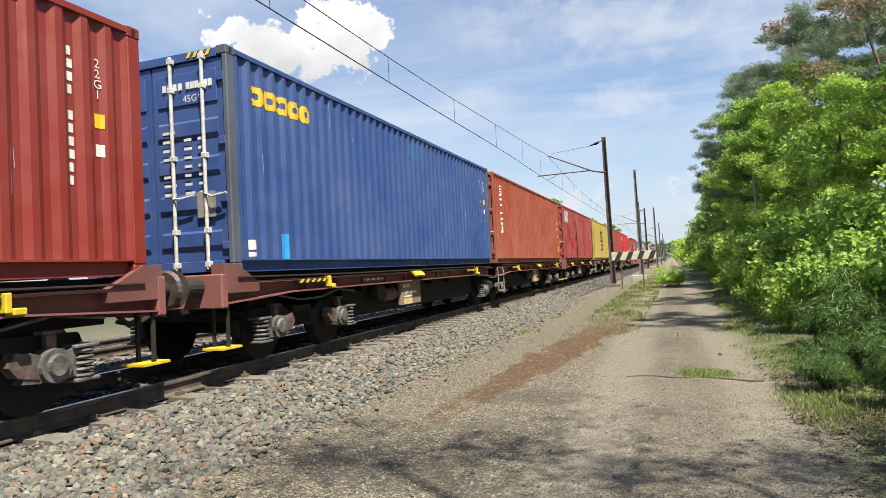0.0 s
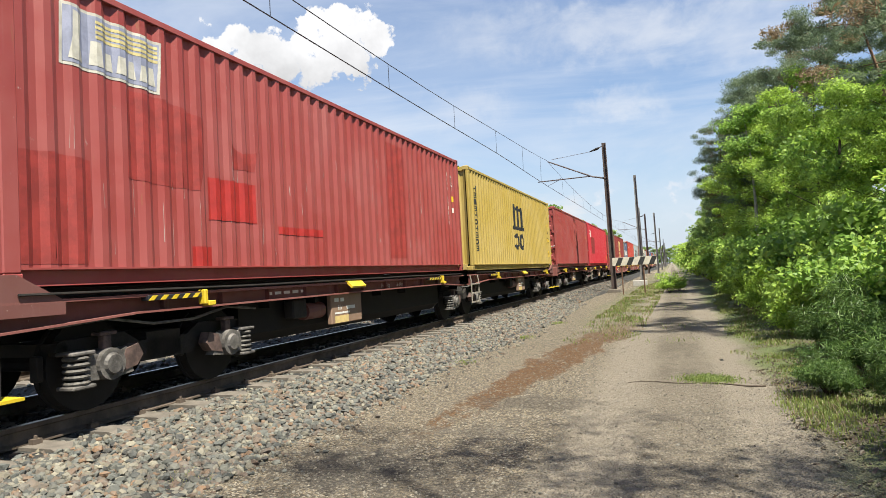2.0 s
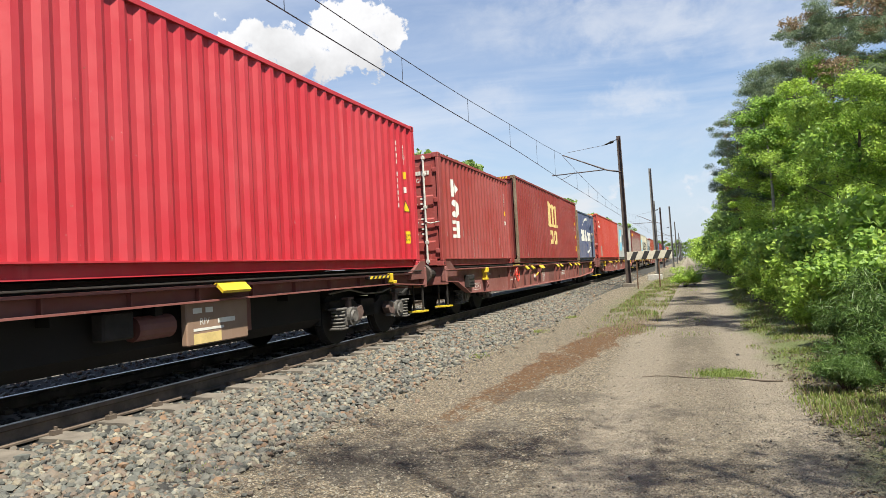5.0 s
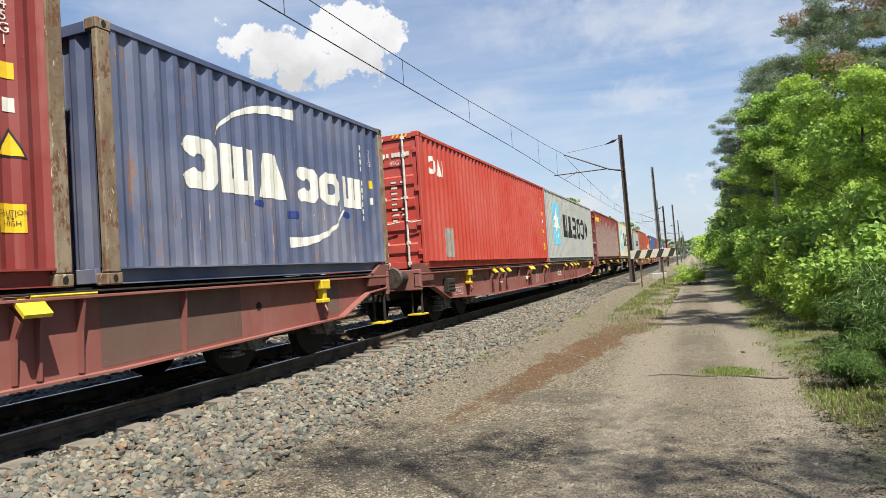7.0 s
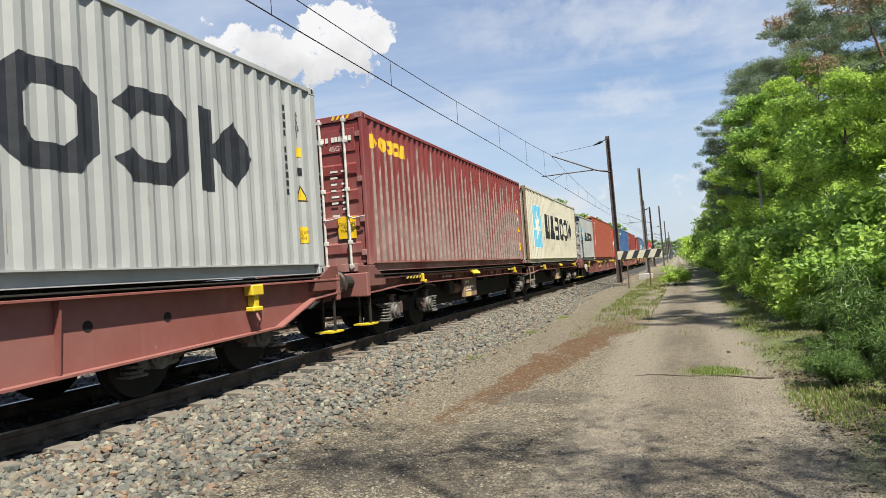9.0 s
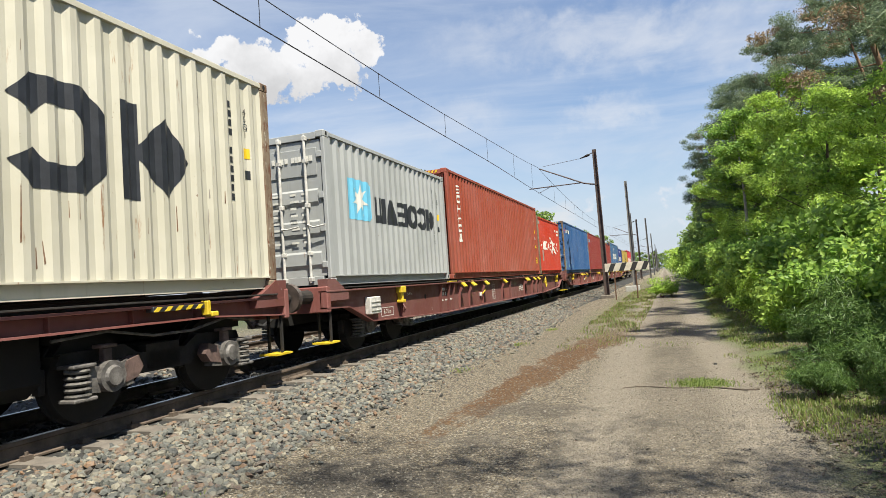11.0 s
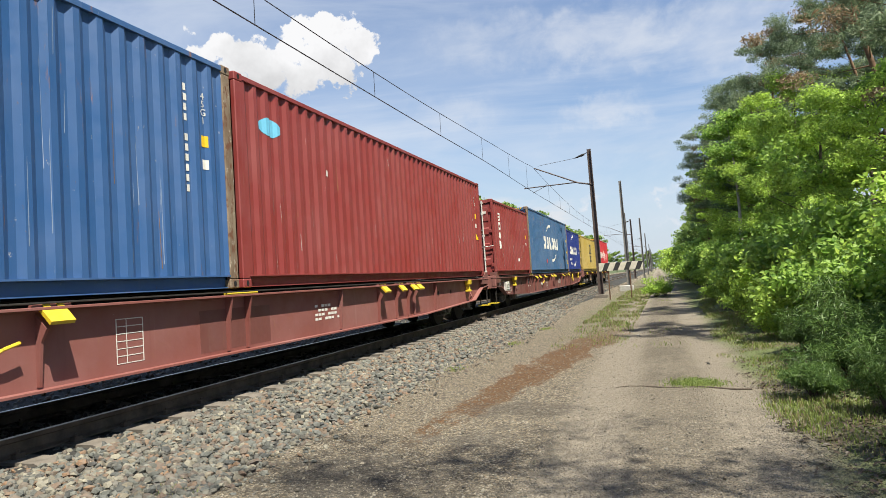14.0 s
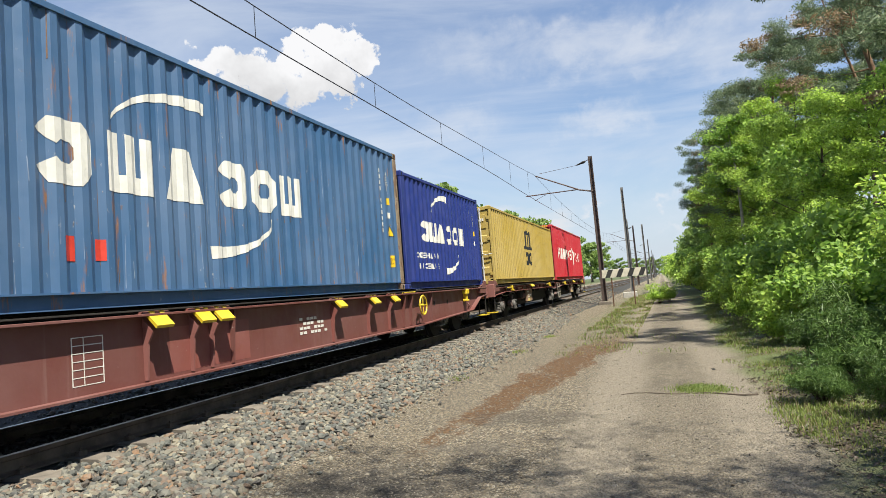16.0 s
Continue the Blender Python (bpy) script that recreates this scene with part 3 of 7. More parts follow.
def build_ground():
    xs = [-900, -400, -150, -60, -30, -18] + list(np.arange(-13, -4, 1.0)) + list(np.arange(-4, 5, 0.2)) + [5.5, 6.5, 8, 10, 13, 18, 30, 60, 150, 400, 900]
    ys = [-300, -120, -50, -25, -12, -6] + list(np.arange(-3, 24, 0.25)) + list(np.arange(24, 60, 1.0)) + [62, 66, 72, 80, 95, 120, 160, 220, 320, 500, 900, 1600, 3000]
    vs = [(x, y, ground_height(x, y)) for y in ys for x in xs]
    w = len(xs)
    fs = [(j * w + i, j * w + i + 1, (j + 1) * w + i + 1, (j + 1) * w + i) for j in range(len(ys) - 1) for i in range(w - 1)]
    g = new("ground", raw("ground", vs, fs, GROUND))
    smooth(g)
    tagged(g, "sandy gravel path with a brown soaked strip and earthy verges", "ground", kind="structure")


PROFILE = [(-3.55, -0.06), (-3.72, 0.03), (-4.35, 0.13), (-4.85, 0.19), (-5.1, 0.20), (-7.65, 0.20), (-8.2, 0.17), (-9.0, 0.20), (-11.6, 0.20), (-12.4, 0.15), (-14.0, -0.12)]


def ballast_height(x):
    if x >= PROFILE[0][0] or x <= PROFILE[-1][0]:
        return -0.12
    for (a, za), (b, zb) in zip(PROFILE, PROFILE[1:]):
        if b <= x <= a:
            return za + (zb - za) * (x - a) / (b - a)
    return 0.0


def build_ballast():
    ys = list(np.arange(-20, 45, 0.5)) + list(np.arange(45, 120, 3)) + [130, 160, 200, 260, 340, 500, 800, 1500, 2500]
    vs, fs = [], []
    px = []
    for (a, za), (b, zb) in zip(PROFILE, PROFILE[1:]):
        k = max(1, int(abs(a - b) / 0.25))
        px += [(a + (b - a) * i / k, za + (zb - za) * i / k) for i in range(k)]
    px.append(PROFILE[-1])
    for y in ys:
        wide = 0.28 * noise.noise(Vector((0.3, y * 0.35, 0)))
        for x, z in px:
            f = max(0, min(1, (x + 5.0) / 1.5))
            vs.append((x + wide * f, y, z + 0.02 * noise.noise(Vector((x * 3, y * 3, 0))) + (0.10 * min(1, max(0, (y - 14) / 25)) if x > -4.9 else 0)))
    w = len(px)
    fs = [(j * w + i, (j + 1) * w + i, (j + 1) * w + i + 1, j * w + i + 1) for j in range(len(ys) - 1) for i in range(w - 1)]
    bed = new("ballast_bed", raw("ballast_bed", vs, fs, BALLASTBED))
    tagged(bed, "crushed-stone ballast bank under two railway tracks, coloured near-black for shaded gaps", "ballast", kind="structure")
    # loose stones: rough twenty-sided lumps
    g = (1 + 5 ** 0.5) / 2
    ico = [(-1, g, 0), (1, g, 0), (-1, -g, 0), (1, -g, 0), (0, -1, g), (0, 1, g), (0, -1, -g), (0, 1, -g), (g, 0, -1), (g, 0, 1), (-g, 0, -1), (-g, 0, 1)]
    B = np.array(ico, float) / 1.9
    d2 = ((B[:, None] - B[None]) ** 2).sum(-1)
    near = d2 < d2[d2 > 0].min() * 1.1
    T = np.array([(i, j, k) if np.dot(np.cross(B[j] - B[i], B[k] - B[i]), B[i]) > 0 else (i, k, j) for i in range(12) for j in range(i + 1, 12) for k in range(j + 1, 12) if near[i, j] and near[j, k] and near[i, k]])

    def scatter(name, n, xr, yr, size, mat, label, height, density=None):
        x = rng.uniform(*xr, n)
        u = rng.uniform(0, 1, n)
        y = yr[0] + (yr[1] - yr[0]) * u ** 1.5
        if density is not None:
            keep = np.array([density(a, b) > rng.uniform() for a, b in zip(x, y)])
            x, y = x[keep], y[keep]
        n = len(x)
        s = rng.uniform(*size, n)[:, None, None] * rng.uniform(0.65, 1.3, (n, 1, 3)) * np.array([1, 1, 0.62])
        V = B[None] * rng.uniform(0.78, 1.16, (n, len(B), 1)) * s
        a, t = rng.uniform(0, 6.28, n), rng.normal(0, 0.65, n)
        ca, sa, ct, st = np.cos(a)[:, None], np.sin(a)[:, None], np.cos(t)[:, None], np.sin(t)[:, None]
        vx, vy, vz = V[..., 0], V[..., 1], V[..., 2]
        vx, vz = vx * ct - vz * st, vx * st + vz * ct
        vx, vy = vx * ca - vy * sa, vx * sa + vy * ca
        z = np.array([height(p, r) for p, r in zip(x, y)]) + s[:, 0, 2] * rng.uniform(-0.3, 1.25, n)
        P = np.stack([vx + x[:, None], vy + y[:, None], vz + z[:, None]], -1).reshape(-1, 3)
        F = (T[None] + (np.arange(n) * len(B))[:, None, None]).reshape(-1, 3)
        ob = new(name, raw(name, P.tolist(), F.tolist(), mat))
        tagged(ob, label, "gravel", kind="stuff")
        return ob

    def bank(a, b):
        return ballast_height(a) + (0.10 * min(1, max(0, (b - 14) / 25)) if a > -4.9 else 0)
    def toe(a, b):
        edge = -3.58 + 0.10 * noise.noise(Vector((0.2, b * 0.6, 4))) + 0.05 * noise.noise(Vector((a * 5, b * 5, 1))) + (0.14 if b < 5 else 0) + min(0.25, max(0, (b - 9) * 0.03))
        return 1.0 if a < edge else 0.03 if a < edge + 0.15 else 0.0

    def rail_side(a, b):
        return 0.8 if (b + 3) % 0.6 > 0.15 and (b + 3) % 0.6 < 0.45 else 0.04
    scatter("ballast_stones", 32000, (-5.02, -3.2), (2.2, 26), (0.021, 0.050), STONES, "loose grey and tan crushed ballast stones", lambda a, b: max(bank(a, b), ground_height(a, b) - 0.01), toe)
    scatter("sleeper_bay_stones", 4200, (-5.5, -5.0), (2.2, 20), (0.02, 0.042), STONES, "ballast stones between the sleeper ends", lambda a, b: bank(a, b) - 0.02, rail_side)
    scatter("toe_stones", 1500, (-3.7, -2.9), (2.2, 20), (0.012, 0.034), STONES, "scattered stones at the ballast edge", lambda a, b: max(bank(a, b), ground_height(a, b)), lambda a, b: max(0, min(1, (-2.9 - a) / 0.7)))
    scatter("track_stones", 4500, (-7.9, -5.7), (2.5, 26), (0.025, 0.05), DARKSTONES, "ballast stones between the rails, coloured near-black for the train's shade", bank)
    scatter("farther_track_stones", 4500, (-13, -7.9), (2.5, 30), (0.03, 0.055), STONES, "sunlit ballast stones beyond the near track", bank)
    scatter("far_ballast_stones", 3500, (-5.2, -3.2), (24, 60), (0.03, 0.055), STONES, "grey ballast stones along the far bank", bank)
    scatter("foreground_grit", 12000, (-3.4, 1.3), (3.4, 9), (0.004, 0.010), PEBBLES, "fine grit on the near path", lambda a, b: ground_height(a, b) - 0.002, lambda a, b: 1.0 if a < -0.9 else 0.3)
    scatter("path_pebbles", 9500, (-3.5, 1.5), (3.4, 24), (0.006, 0.017), PEBBLES, "small pale pebbles on the path", lambda a, b: ground_height(a, b) - 0.003, lambda a, b: 1.0 if a < -0.9 else 0.3)


build_ground()
build_ballast()


def build_track(xc, name, label):
    rail = tagged(new(name), label, "railway track", kind="structure")
    head = [(-0.036, 0.0), (-0.036, -0.032), (-0.009, -0.048), (-0.009, -0.135), (-0.075, -0.155), (-0.075, -0.172), (0.075, -0.172), (0.075, -0.155), (0.009, -0.135), (0.009, -0.048), (0.036, -0.032), (0.036, 0.0), (0.03, 0.004), (-0.03, 0.004)]
    for s in (-1, 1):
        x = xc + s * 0.7535
        part("rail", MB().prism([(x + a, RAIL_Z - 0.004 + b) for a, b in head], "y", -60, 1500), RAILSIDE, rail)
        part("running_surface", MB().box(x - 0.029, x + 0.031, -60, 1500, RAIL_Z + 0.0005, RAIL_Z + 0.004), RAILTOP, rail, "polished running surface of the rail")
    return rail


near_track = build_track(XC, "railway_track_near", "rusty steel rails on concrete sleepers in ballast")
far_track = build_track(XC - 4.3, "railway_track_far", "second pair of rusty rails on concrete sleepers")


def build_sleepers():
    sl = MB().prism([(-1.3, 0.0), (1.3, 0.0), (1.3, 0.17), (1.22, 0.20), (0.5, 0.20), (0.3, 0.18), (-0.3, 0.18), (-0.5, 0.20), (-1.22, 0.20), (-1.3, 0.17)], "y", -0.13, 0.13).mesh("sleeper", CONCRETE)
    clip = MB()
    for s in (-1, 1):
        for o in (-0.12, 0.12):
            clip.box(s * 0.7535 + o - 0.03, s * 0.7535 + o + 0.03, -0.045, 0.045, 0.2, 0.245)
            clip.tube((s * 0.7535 + o, 0, 0.2), (s * 0.7535 + o, 0, 0.275), 0.016, n=6)
    clipm = clip.mesh("rail_clip", RAILSIDE)
    for track, xc, n in ((near_track, XC, 110), (far_track, XC - 4.3, 60)):
        for i in range(n):
            y = -3 + i * 0.6
            o = part("sleeper", sl, CONCRETE, track)
            o.location = (xc, y, RAIL_Z - 0.172 - 0.198)
            if i < 50:
                c = part("rail_clip", clipm, RAILSIDE, track)
                c.location = (xc, y, RAIL_Z - 0.172 - 0.198)


def build_mast(y, x, base, top, arm, mat, name, label, width=0.17):
    m = tagged(new(name), label, "catenary mast", "masts along the line")
    m.location = (x, y, base)
    h = top - base
    lean = 0.012 * h
    p = MB()
    for sx in (-1, 1):
        p.prism([(sx * width * 0.5 - 0.012, -0.6), (sx * width * 0.5 + 0.012, -0.6), (sx * width * 0.36 + 0.010 - lean, h), (sx * width * 0.36 - 0.010 - lean, h)], "y", -width * 0.45, width * 0.45)
    p.prism([(-width * 0.5, -0.6), (width * 0.5, -0.6), (width * 0.36 - lean, h), (-width * 0.36 - lean, h)], "y", -0.012, 0.012)
    part("post", p, mat, m)
    part("footing", MB().box(-0.35, 0.35, -0.35, 0.35, -0.8, 0.06, 0.03), CONCRETE, m, "concrete footing block")
    if arm:
        dx = XC - x
        part("top_stay", MB().pipe([(-lean, 0, h - 0.15), (-0.9, 0, h - 0.42)], 0.022).pipe([(-0.9, 0, h - 0.42), (dx + 0.3, 0.02, 7.72 - base)], 0.010), MAST, m)
        part("insulator", MB().pipe([(-0.35, 0, h - 0.255), (-0.5, 0, h - 0.30), (-0.65, 0, h - 0.345), (-0.85, 0, h - 0.405)], [0.05, 0.075, 0.05, 0.03], 8), IRON, m, "brown ribbed insulator")
        part("cantilever", MB().pipe([(-0.05, 0, 6.15), (-0.8, 0, 6.32), (dx + 0.1, 0, 7.62 - base)], [0.045, 0.04, 0.03], 8), MAST, m)
        part("registration_arm", MB().pipe([(-0.85, 0, 6.36), (dx - 0.55, 0, 6.52 - base)], 0.03, 8), MAST, m)
        part("steady_arm", MB().pipe([(dx + 0.75, 0, 6.62 - base), (dx + 0.62, 0, 6.50 - base), (dx - 0.05, 0, 6.22 - base)], 0.012, 6), MAST, m)
    return m


build_mast(36.0, -3.05, 0.20, 8.33, True, MAST, "catenary_mast", "brown steel catenary mast with a cantilever arm", 0.26)
build_mast(57.0, -2.47, 0.10, 9.2, False, MASTGREY, "line_mast", "bare grey mast without an arm beside the line", 0.27)
build_mast(63.0, -2.62, 0.10, 6.9, False, MASTGREY, "line_mast", "short bare grey mast behind a taller one", 0.25)
for k in range(1, 6):
    build_mast(36.0 + 57 * k, -3.1, 0.15, 8.5, True, MAST, "catenary_mast", "brown steel catenary mast with a cantilever arm", 0.26)
    build_mast(30.0 + 57 * k + 12 * (k % 2), -1.9 - 0.1 * k, 0.10, 9.0, False, MASTGREY, "line_mast", "bare grey mast without an arm beside the line", 0.27)


def build_wires():
    masts = [-21.0] + [36.0 + 57 * k for k in range(0, 6)]
    con, mes, drops = MB(), MB(), []
    SAG, HIGH, LOW = 0.90, 7.72, 6.24
    for a, b in zip(masts, masts[1:]):
        at = lambda y: (XC + 0.10 * math.exp(-((y - 25) / 6) ** 2), HIGH - 4 * SAG * (y - a) * (b - y) / (b - a) ** 2)
        ys = [a + (b - a) * i / 24 for i in range(25)]
        mes.pipe([(at(y)[0], y, at(y)[1]) for y in ys], 0.010, 4)
        con.pipe([(at(y)[0], y, LOW) for y in ys], 0.012, 4)
        for k in range(11):
            y = b - 1.9 - 5.0 * k - (0.0 if k == 0 else -0.35)
            drops.append(MB().tube((at(y)[0], y, at(y)[1]), (at(y)[0], y, LOW), 0.007, n=4))
    w = tagged(new("overhead_line"), "dark overhead contact and messenger wires with droppers", "overhead wire")
    part("contact_wire", con, WIRE, w)
    part("messenger_wire", mes, WIRE, w)
    for d in drops:
        part("dropper", d, WIRE, w, "thin vertical dropper wire")


build_wires()


def build_sign():
    s = tagged(new("warning_board"), "weathered white board with black slanted stripes on two iron posts", "warning sign")
    s.location = (-1.77, 33.0, 0.07)
    w, z0, z1 = 1.06, 1.45, 1.86
    part("board", MB().box(-w, w, -0.02, 0.02, z0, z1, 0.006), SIGNWHITE, s, "horizontal white board")
    for i in range(4):
        c = -0.78 + i * 0.53
        part("stripe", MB().prism([(c - 0.14, z0 + 0.005), (c + 0.10, z0 + 0.005), (c + 0.28, z1 - 0.005), (c + 0.04, z1 - 0.005)], "y", -0.025, -0.0205), SIGNBLACK, s, "slanted black stripe")
    for x in (-0.62, 0.42):
        part("post", MB().box(x - 0.03, x + 0.03, 0.022, 0.075, -0.3, z1 - 0.05, 0.005), RUSTIRON, s, "rusty iron post")
    b = tagged(new("concrete_block", MB().box(-0.45, 0.45, -0.3, 0.3, 0, 0.42, 0.03).mesh("concrete_block", WHITECONC)), "pale concrete block lying beside the line", "concrete block")
    b.location = (-2.1, 44.5, 0.05)


build_sign()


def build_path_litter():
    r = random.Random(4)
    # A thin dark stick is laid where a narrow tree shadow crosses the path.
    b = MB()
    pts = [(-0.66 + 1.62 * i / 9, 8.87 - 0.30 * i / 9 + 0.05 * math.sin(i * 1.3), 0.008 + 0.004 * math.sin(i)) for i in range(10)]
    pts = [(x, y, ground_height(x, y) + z) for x, y, z in pts]
    b.pipe(pts, [0.005 + 0.006 * (i / 9) for i in range(10)], 5)
    tagged(new("fallen_branch", b.mesh("fallen_branch", BARKBROWN)), "thin dark stick standing in for a shadow line across the path", "branch")
    stone = MB().tube((0, 0, -0.01), (0.01, 0, 0.05), 0.06, 0.03, 7).mesh("lone_stone", DARKSTONES)
    s = tagged(new("lone_stone", stone), "single dark stone on the wheel track", "stone")
    s.location, s.scale = (0.62, 10.8, ground_height(0.62, 10.8)), (0.55, 0.55, 0.55)


build_path_litter()
build_sleepers()


# ---- containers ----
PITCH, DEPTH = 0.278, 0.036
W, CAST = 1.219, 0.178


def corrugation(y0, y1):
    """Break points (y, inset) of the folded steel between two posts, which it fills evenly."""
    n = max(2, round((y1 - y0) / PITCH))
    p = (y1 - y0) / n
    out = []
    for i in range(n):
        a = y0 + i * p
        out += [(a, 0.0), (a + 0.26 * p, 0.0), (a + 0.50 * p, DEPTH), (a + 0.76 * p, DEPTH)]
    out.append((y1, 0.0))
    return out


def inset_at(brk, y):
    for (a, i), (b, j) in zip(brk, brk[1:]):
        if a <= y <= b:
            return i + (j - i) * (y - a) / max(1e-6, b - a)
    return 0.0


def side_mesh(L, H, mat):
    m = MB()
    brk = corrugation(0.16 - L / 2, L / 2 - 0.16)
    x = W - 0.012
    zb, zt = 0.165, H - 0.075
    vs, fs = [], []
    for y, i in brk:
        vs += [(x - i, y, zb), (x - i, y, zt)]
    for k in range(len(brk) - 1):
        fs.append((2 * k, 2 * k + 2, 2 * k + 3, 2 * k + 1))
    m.add(vs, fs)
    return m.mesh("side_panel", mat), brk, x


def frame_meshes(L, H, mat):
    """Corner posts, rails and castings of one size of container."""
    post = MB().box(-0.075, 0.0, -0.085, 0.075, CAST * 0.66, H - CAST * 0.66, 0.012)
    cast = MB().box(-0.162, 0.0, -0.089, 0.089, -0.059, 0.059, 0.012).mesh("corner_casting", mat)
    return post.mesh("corner_post", mat), cast


MESHES = {}


def cached(key, make):
    if key not in MESHES:
        MESHES[key] = make()
    return MESHES[key]


def decal(name, polys, mat, holder, brk, x, label="", lift=0.004, L=0.0):
    """Flat shapes, given in metres from the front end and above the floor, laid onto the folds of the side."""
    bm = bmesh.new()
    for i, poly in enumerate(polys):
        bm.faces.new([bm.verts.new((0.0, a - L / 2, b)) for a, b in poly])
    bmesh.ops.remove_doubles(bm, verts=bm.verts[:], dist=0.0005)
    bmesh.ops.triangulate(bm, faces=[f for f in bm.faces if len(f.verts) > 4])
    lo = min(a for p in polys for a, _ in p) - L / 2
    hi = max(a for p in polys for a, _ in p) - L / 2
    for y, _ in brk:
        if lo + 1e-4 < y < hi - 1e-4:
            bmesh.ops.bisect_plane(bm, geom=bm.verts[:] + bm.edges[:] + bm.faces[:], plane_co=(0, y, 0), plane_no=(0, 1, 0))
    bmesh.ops.remove_doubles(bm, verts=bm.verts[:], dist=0.0005)
    for v in bm.verts:
        v.co.x += x - inset_at(brk, v.co.y) + lift
    for f in bm.faces:
        if f.normal.x < 0:
            f.normal_flip()
    me = bpy.data.meshes.new(name)
    bm.to_mesh(me)
    bm.free()
    me.materials.append(mat)
    return part(name, me, mat, holder, label)


def rect(a, b, z0, z1):
    return [(a, z0), (b, z0), (b, z1), (a, z1)]


def door_end(c, L, H, mat, bars, style):
    """Two door leaves with pressed panels, locking bars, cams, handles and hinges on the near end."""
    y = -L / 2
    for s in (-1, 1):
        leaf = MB()
        x0, x1 = sorted((s * 0.012, s * 1.125))
        leaf.box(x0, x1, y + 0.03, y + 0.06, 0.17, H - 0.15)
        xa, xb = sorted((s * 0.10, s * 1.05))
        d = part("door", leaf, mat, c, "pressed steel container door leaf")
        n = 5 if H > 2.7 else 4
        hh = (H - 0.5) / n
        for i in range(n):
            z = 0.26 + i * hh
            swell = MB().prism([(y + 0.031, z + 0.04), (y + 0.031, z + hh * 0.62), (y + 0.002, z + hh * 0.55), (y + 0.002, z + 0.10)], "x", xa, xb) if i < n - 1 else MB().box(xa, xb, y + 0.012, y + 0.031, z + 0.02, z + hh * 0.92, 0.006)
            part("pressed_panel", swell, mat, d)
        for k, bx in enumerate((s * 0.36, s * 0.86)):
            part("locking_bar", MB().tube((bx, y - 0.035, 0.06), (bx, y - 0.035, H - 0.06), 0.024, n=10), bars, d, "upright locking bar")
            g = cached(("guide", bars.name), lambda: MB().box(-0.036, 0.036, -0.06, 0.02, -0.035, 0.035, 0.006).mesh("bar_guide", bars))
            for z in (0.12, 0.55, H * 0.52, H - 0.5, H - 0.12):
                part("bar_guide", g, bars, d).location = (bx, y, z)
            part("door_handle", MB().pipe([(bx, y - 0.06, 0.98 + 0.04 * k), (bx + s * 0.12, y - 0.075, 0.97), (bx + s * 0.34, y - 0.07, 1.0)], 0.014), bars, d)
        hg = cached(("hinge", mat.name), lambda: MB().box(-0.05, 0.05, -0.005, 0.03, -0.05, 0.05, 0.006).mesh("hinge", mat))
        for z in (0.35, 0.95, H * 0.58, H - 0.4):
            part("hinge", hg, mat, d).location = (s * 1.11, y, z)
    # stencilled data: plain bars for the numbers
    r = random.Random(style)
    bar = cached("doorbar", lambda: MB().box(0, 0.05, -0.004, 0.011, 0, 0.09).mesh("number_bar", WHITE))
    for a in [0.20 + 0.085 * i for i in range(4)] + [0.58 + 0.07 * i for i in range(6)]:
        part("number_bar", bar, WHITE, c).location = (a, y, H - 0.50)
    ink = MB()
    for j in range(8):
        z = H - 1.06 - 0.115 * j
        for a, w in ((0.18, 0.2), (0.52, 0.16), (0.74, 0.12)):
            if r.random() > 0.15:
                ink.box(a, a + w * r.uniform(0.6, 1), y - 0.006, y - 0.001, z, z + 0.035)
    tagged(part("data_bars", ink, WHITE, c, "small white stencilled data lines"), kind="stuff")


def plain_end(c, L, H, mat, end):
    """A folded steel end wall."""
    y = end * L / 2
    brk = corrugation(-1.12, 1.12)
    vs, fs = [], []
    for a, i in brk:
        vs += [(a, y - end * (0.02 + i * 1.1), 0.17), (a, y - end * (0.02 + i * 1.1), H - 0.12)]
    for k in range(len(brk) - 1):
        fs.append((2 * k, 2 * k + 2, 2 * k + 3, 2 * k + 1))
    part("end_wall", MB().add(vs, fs), mat, c)


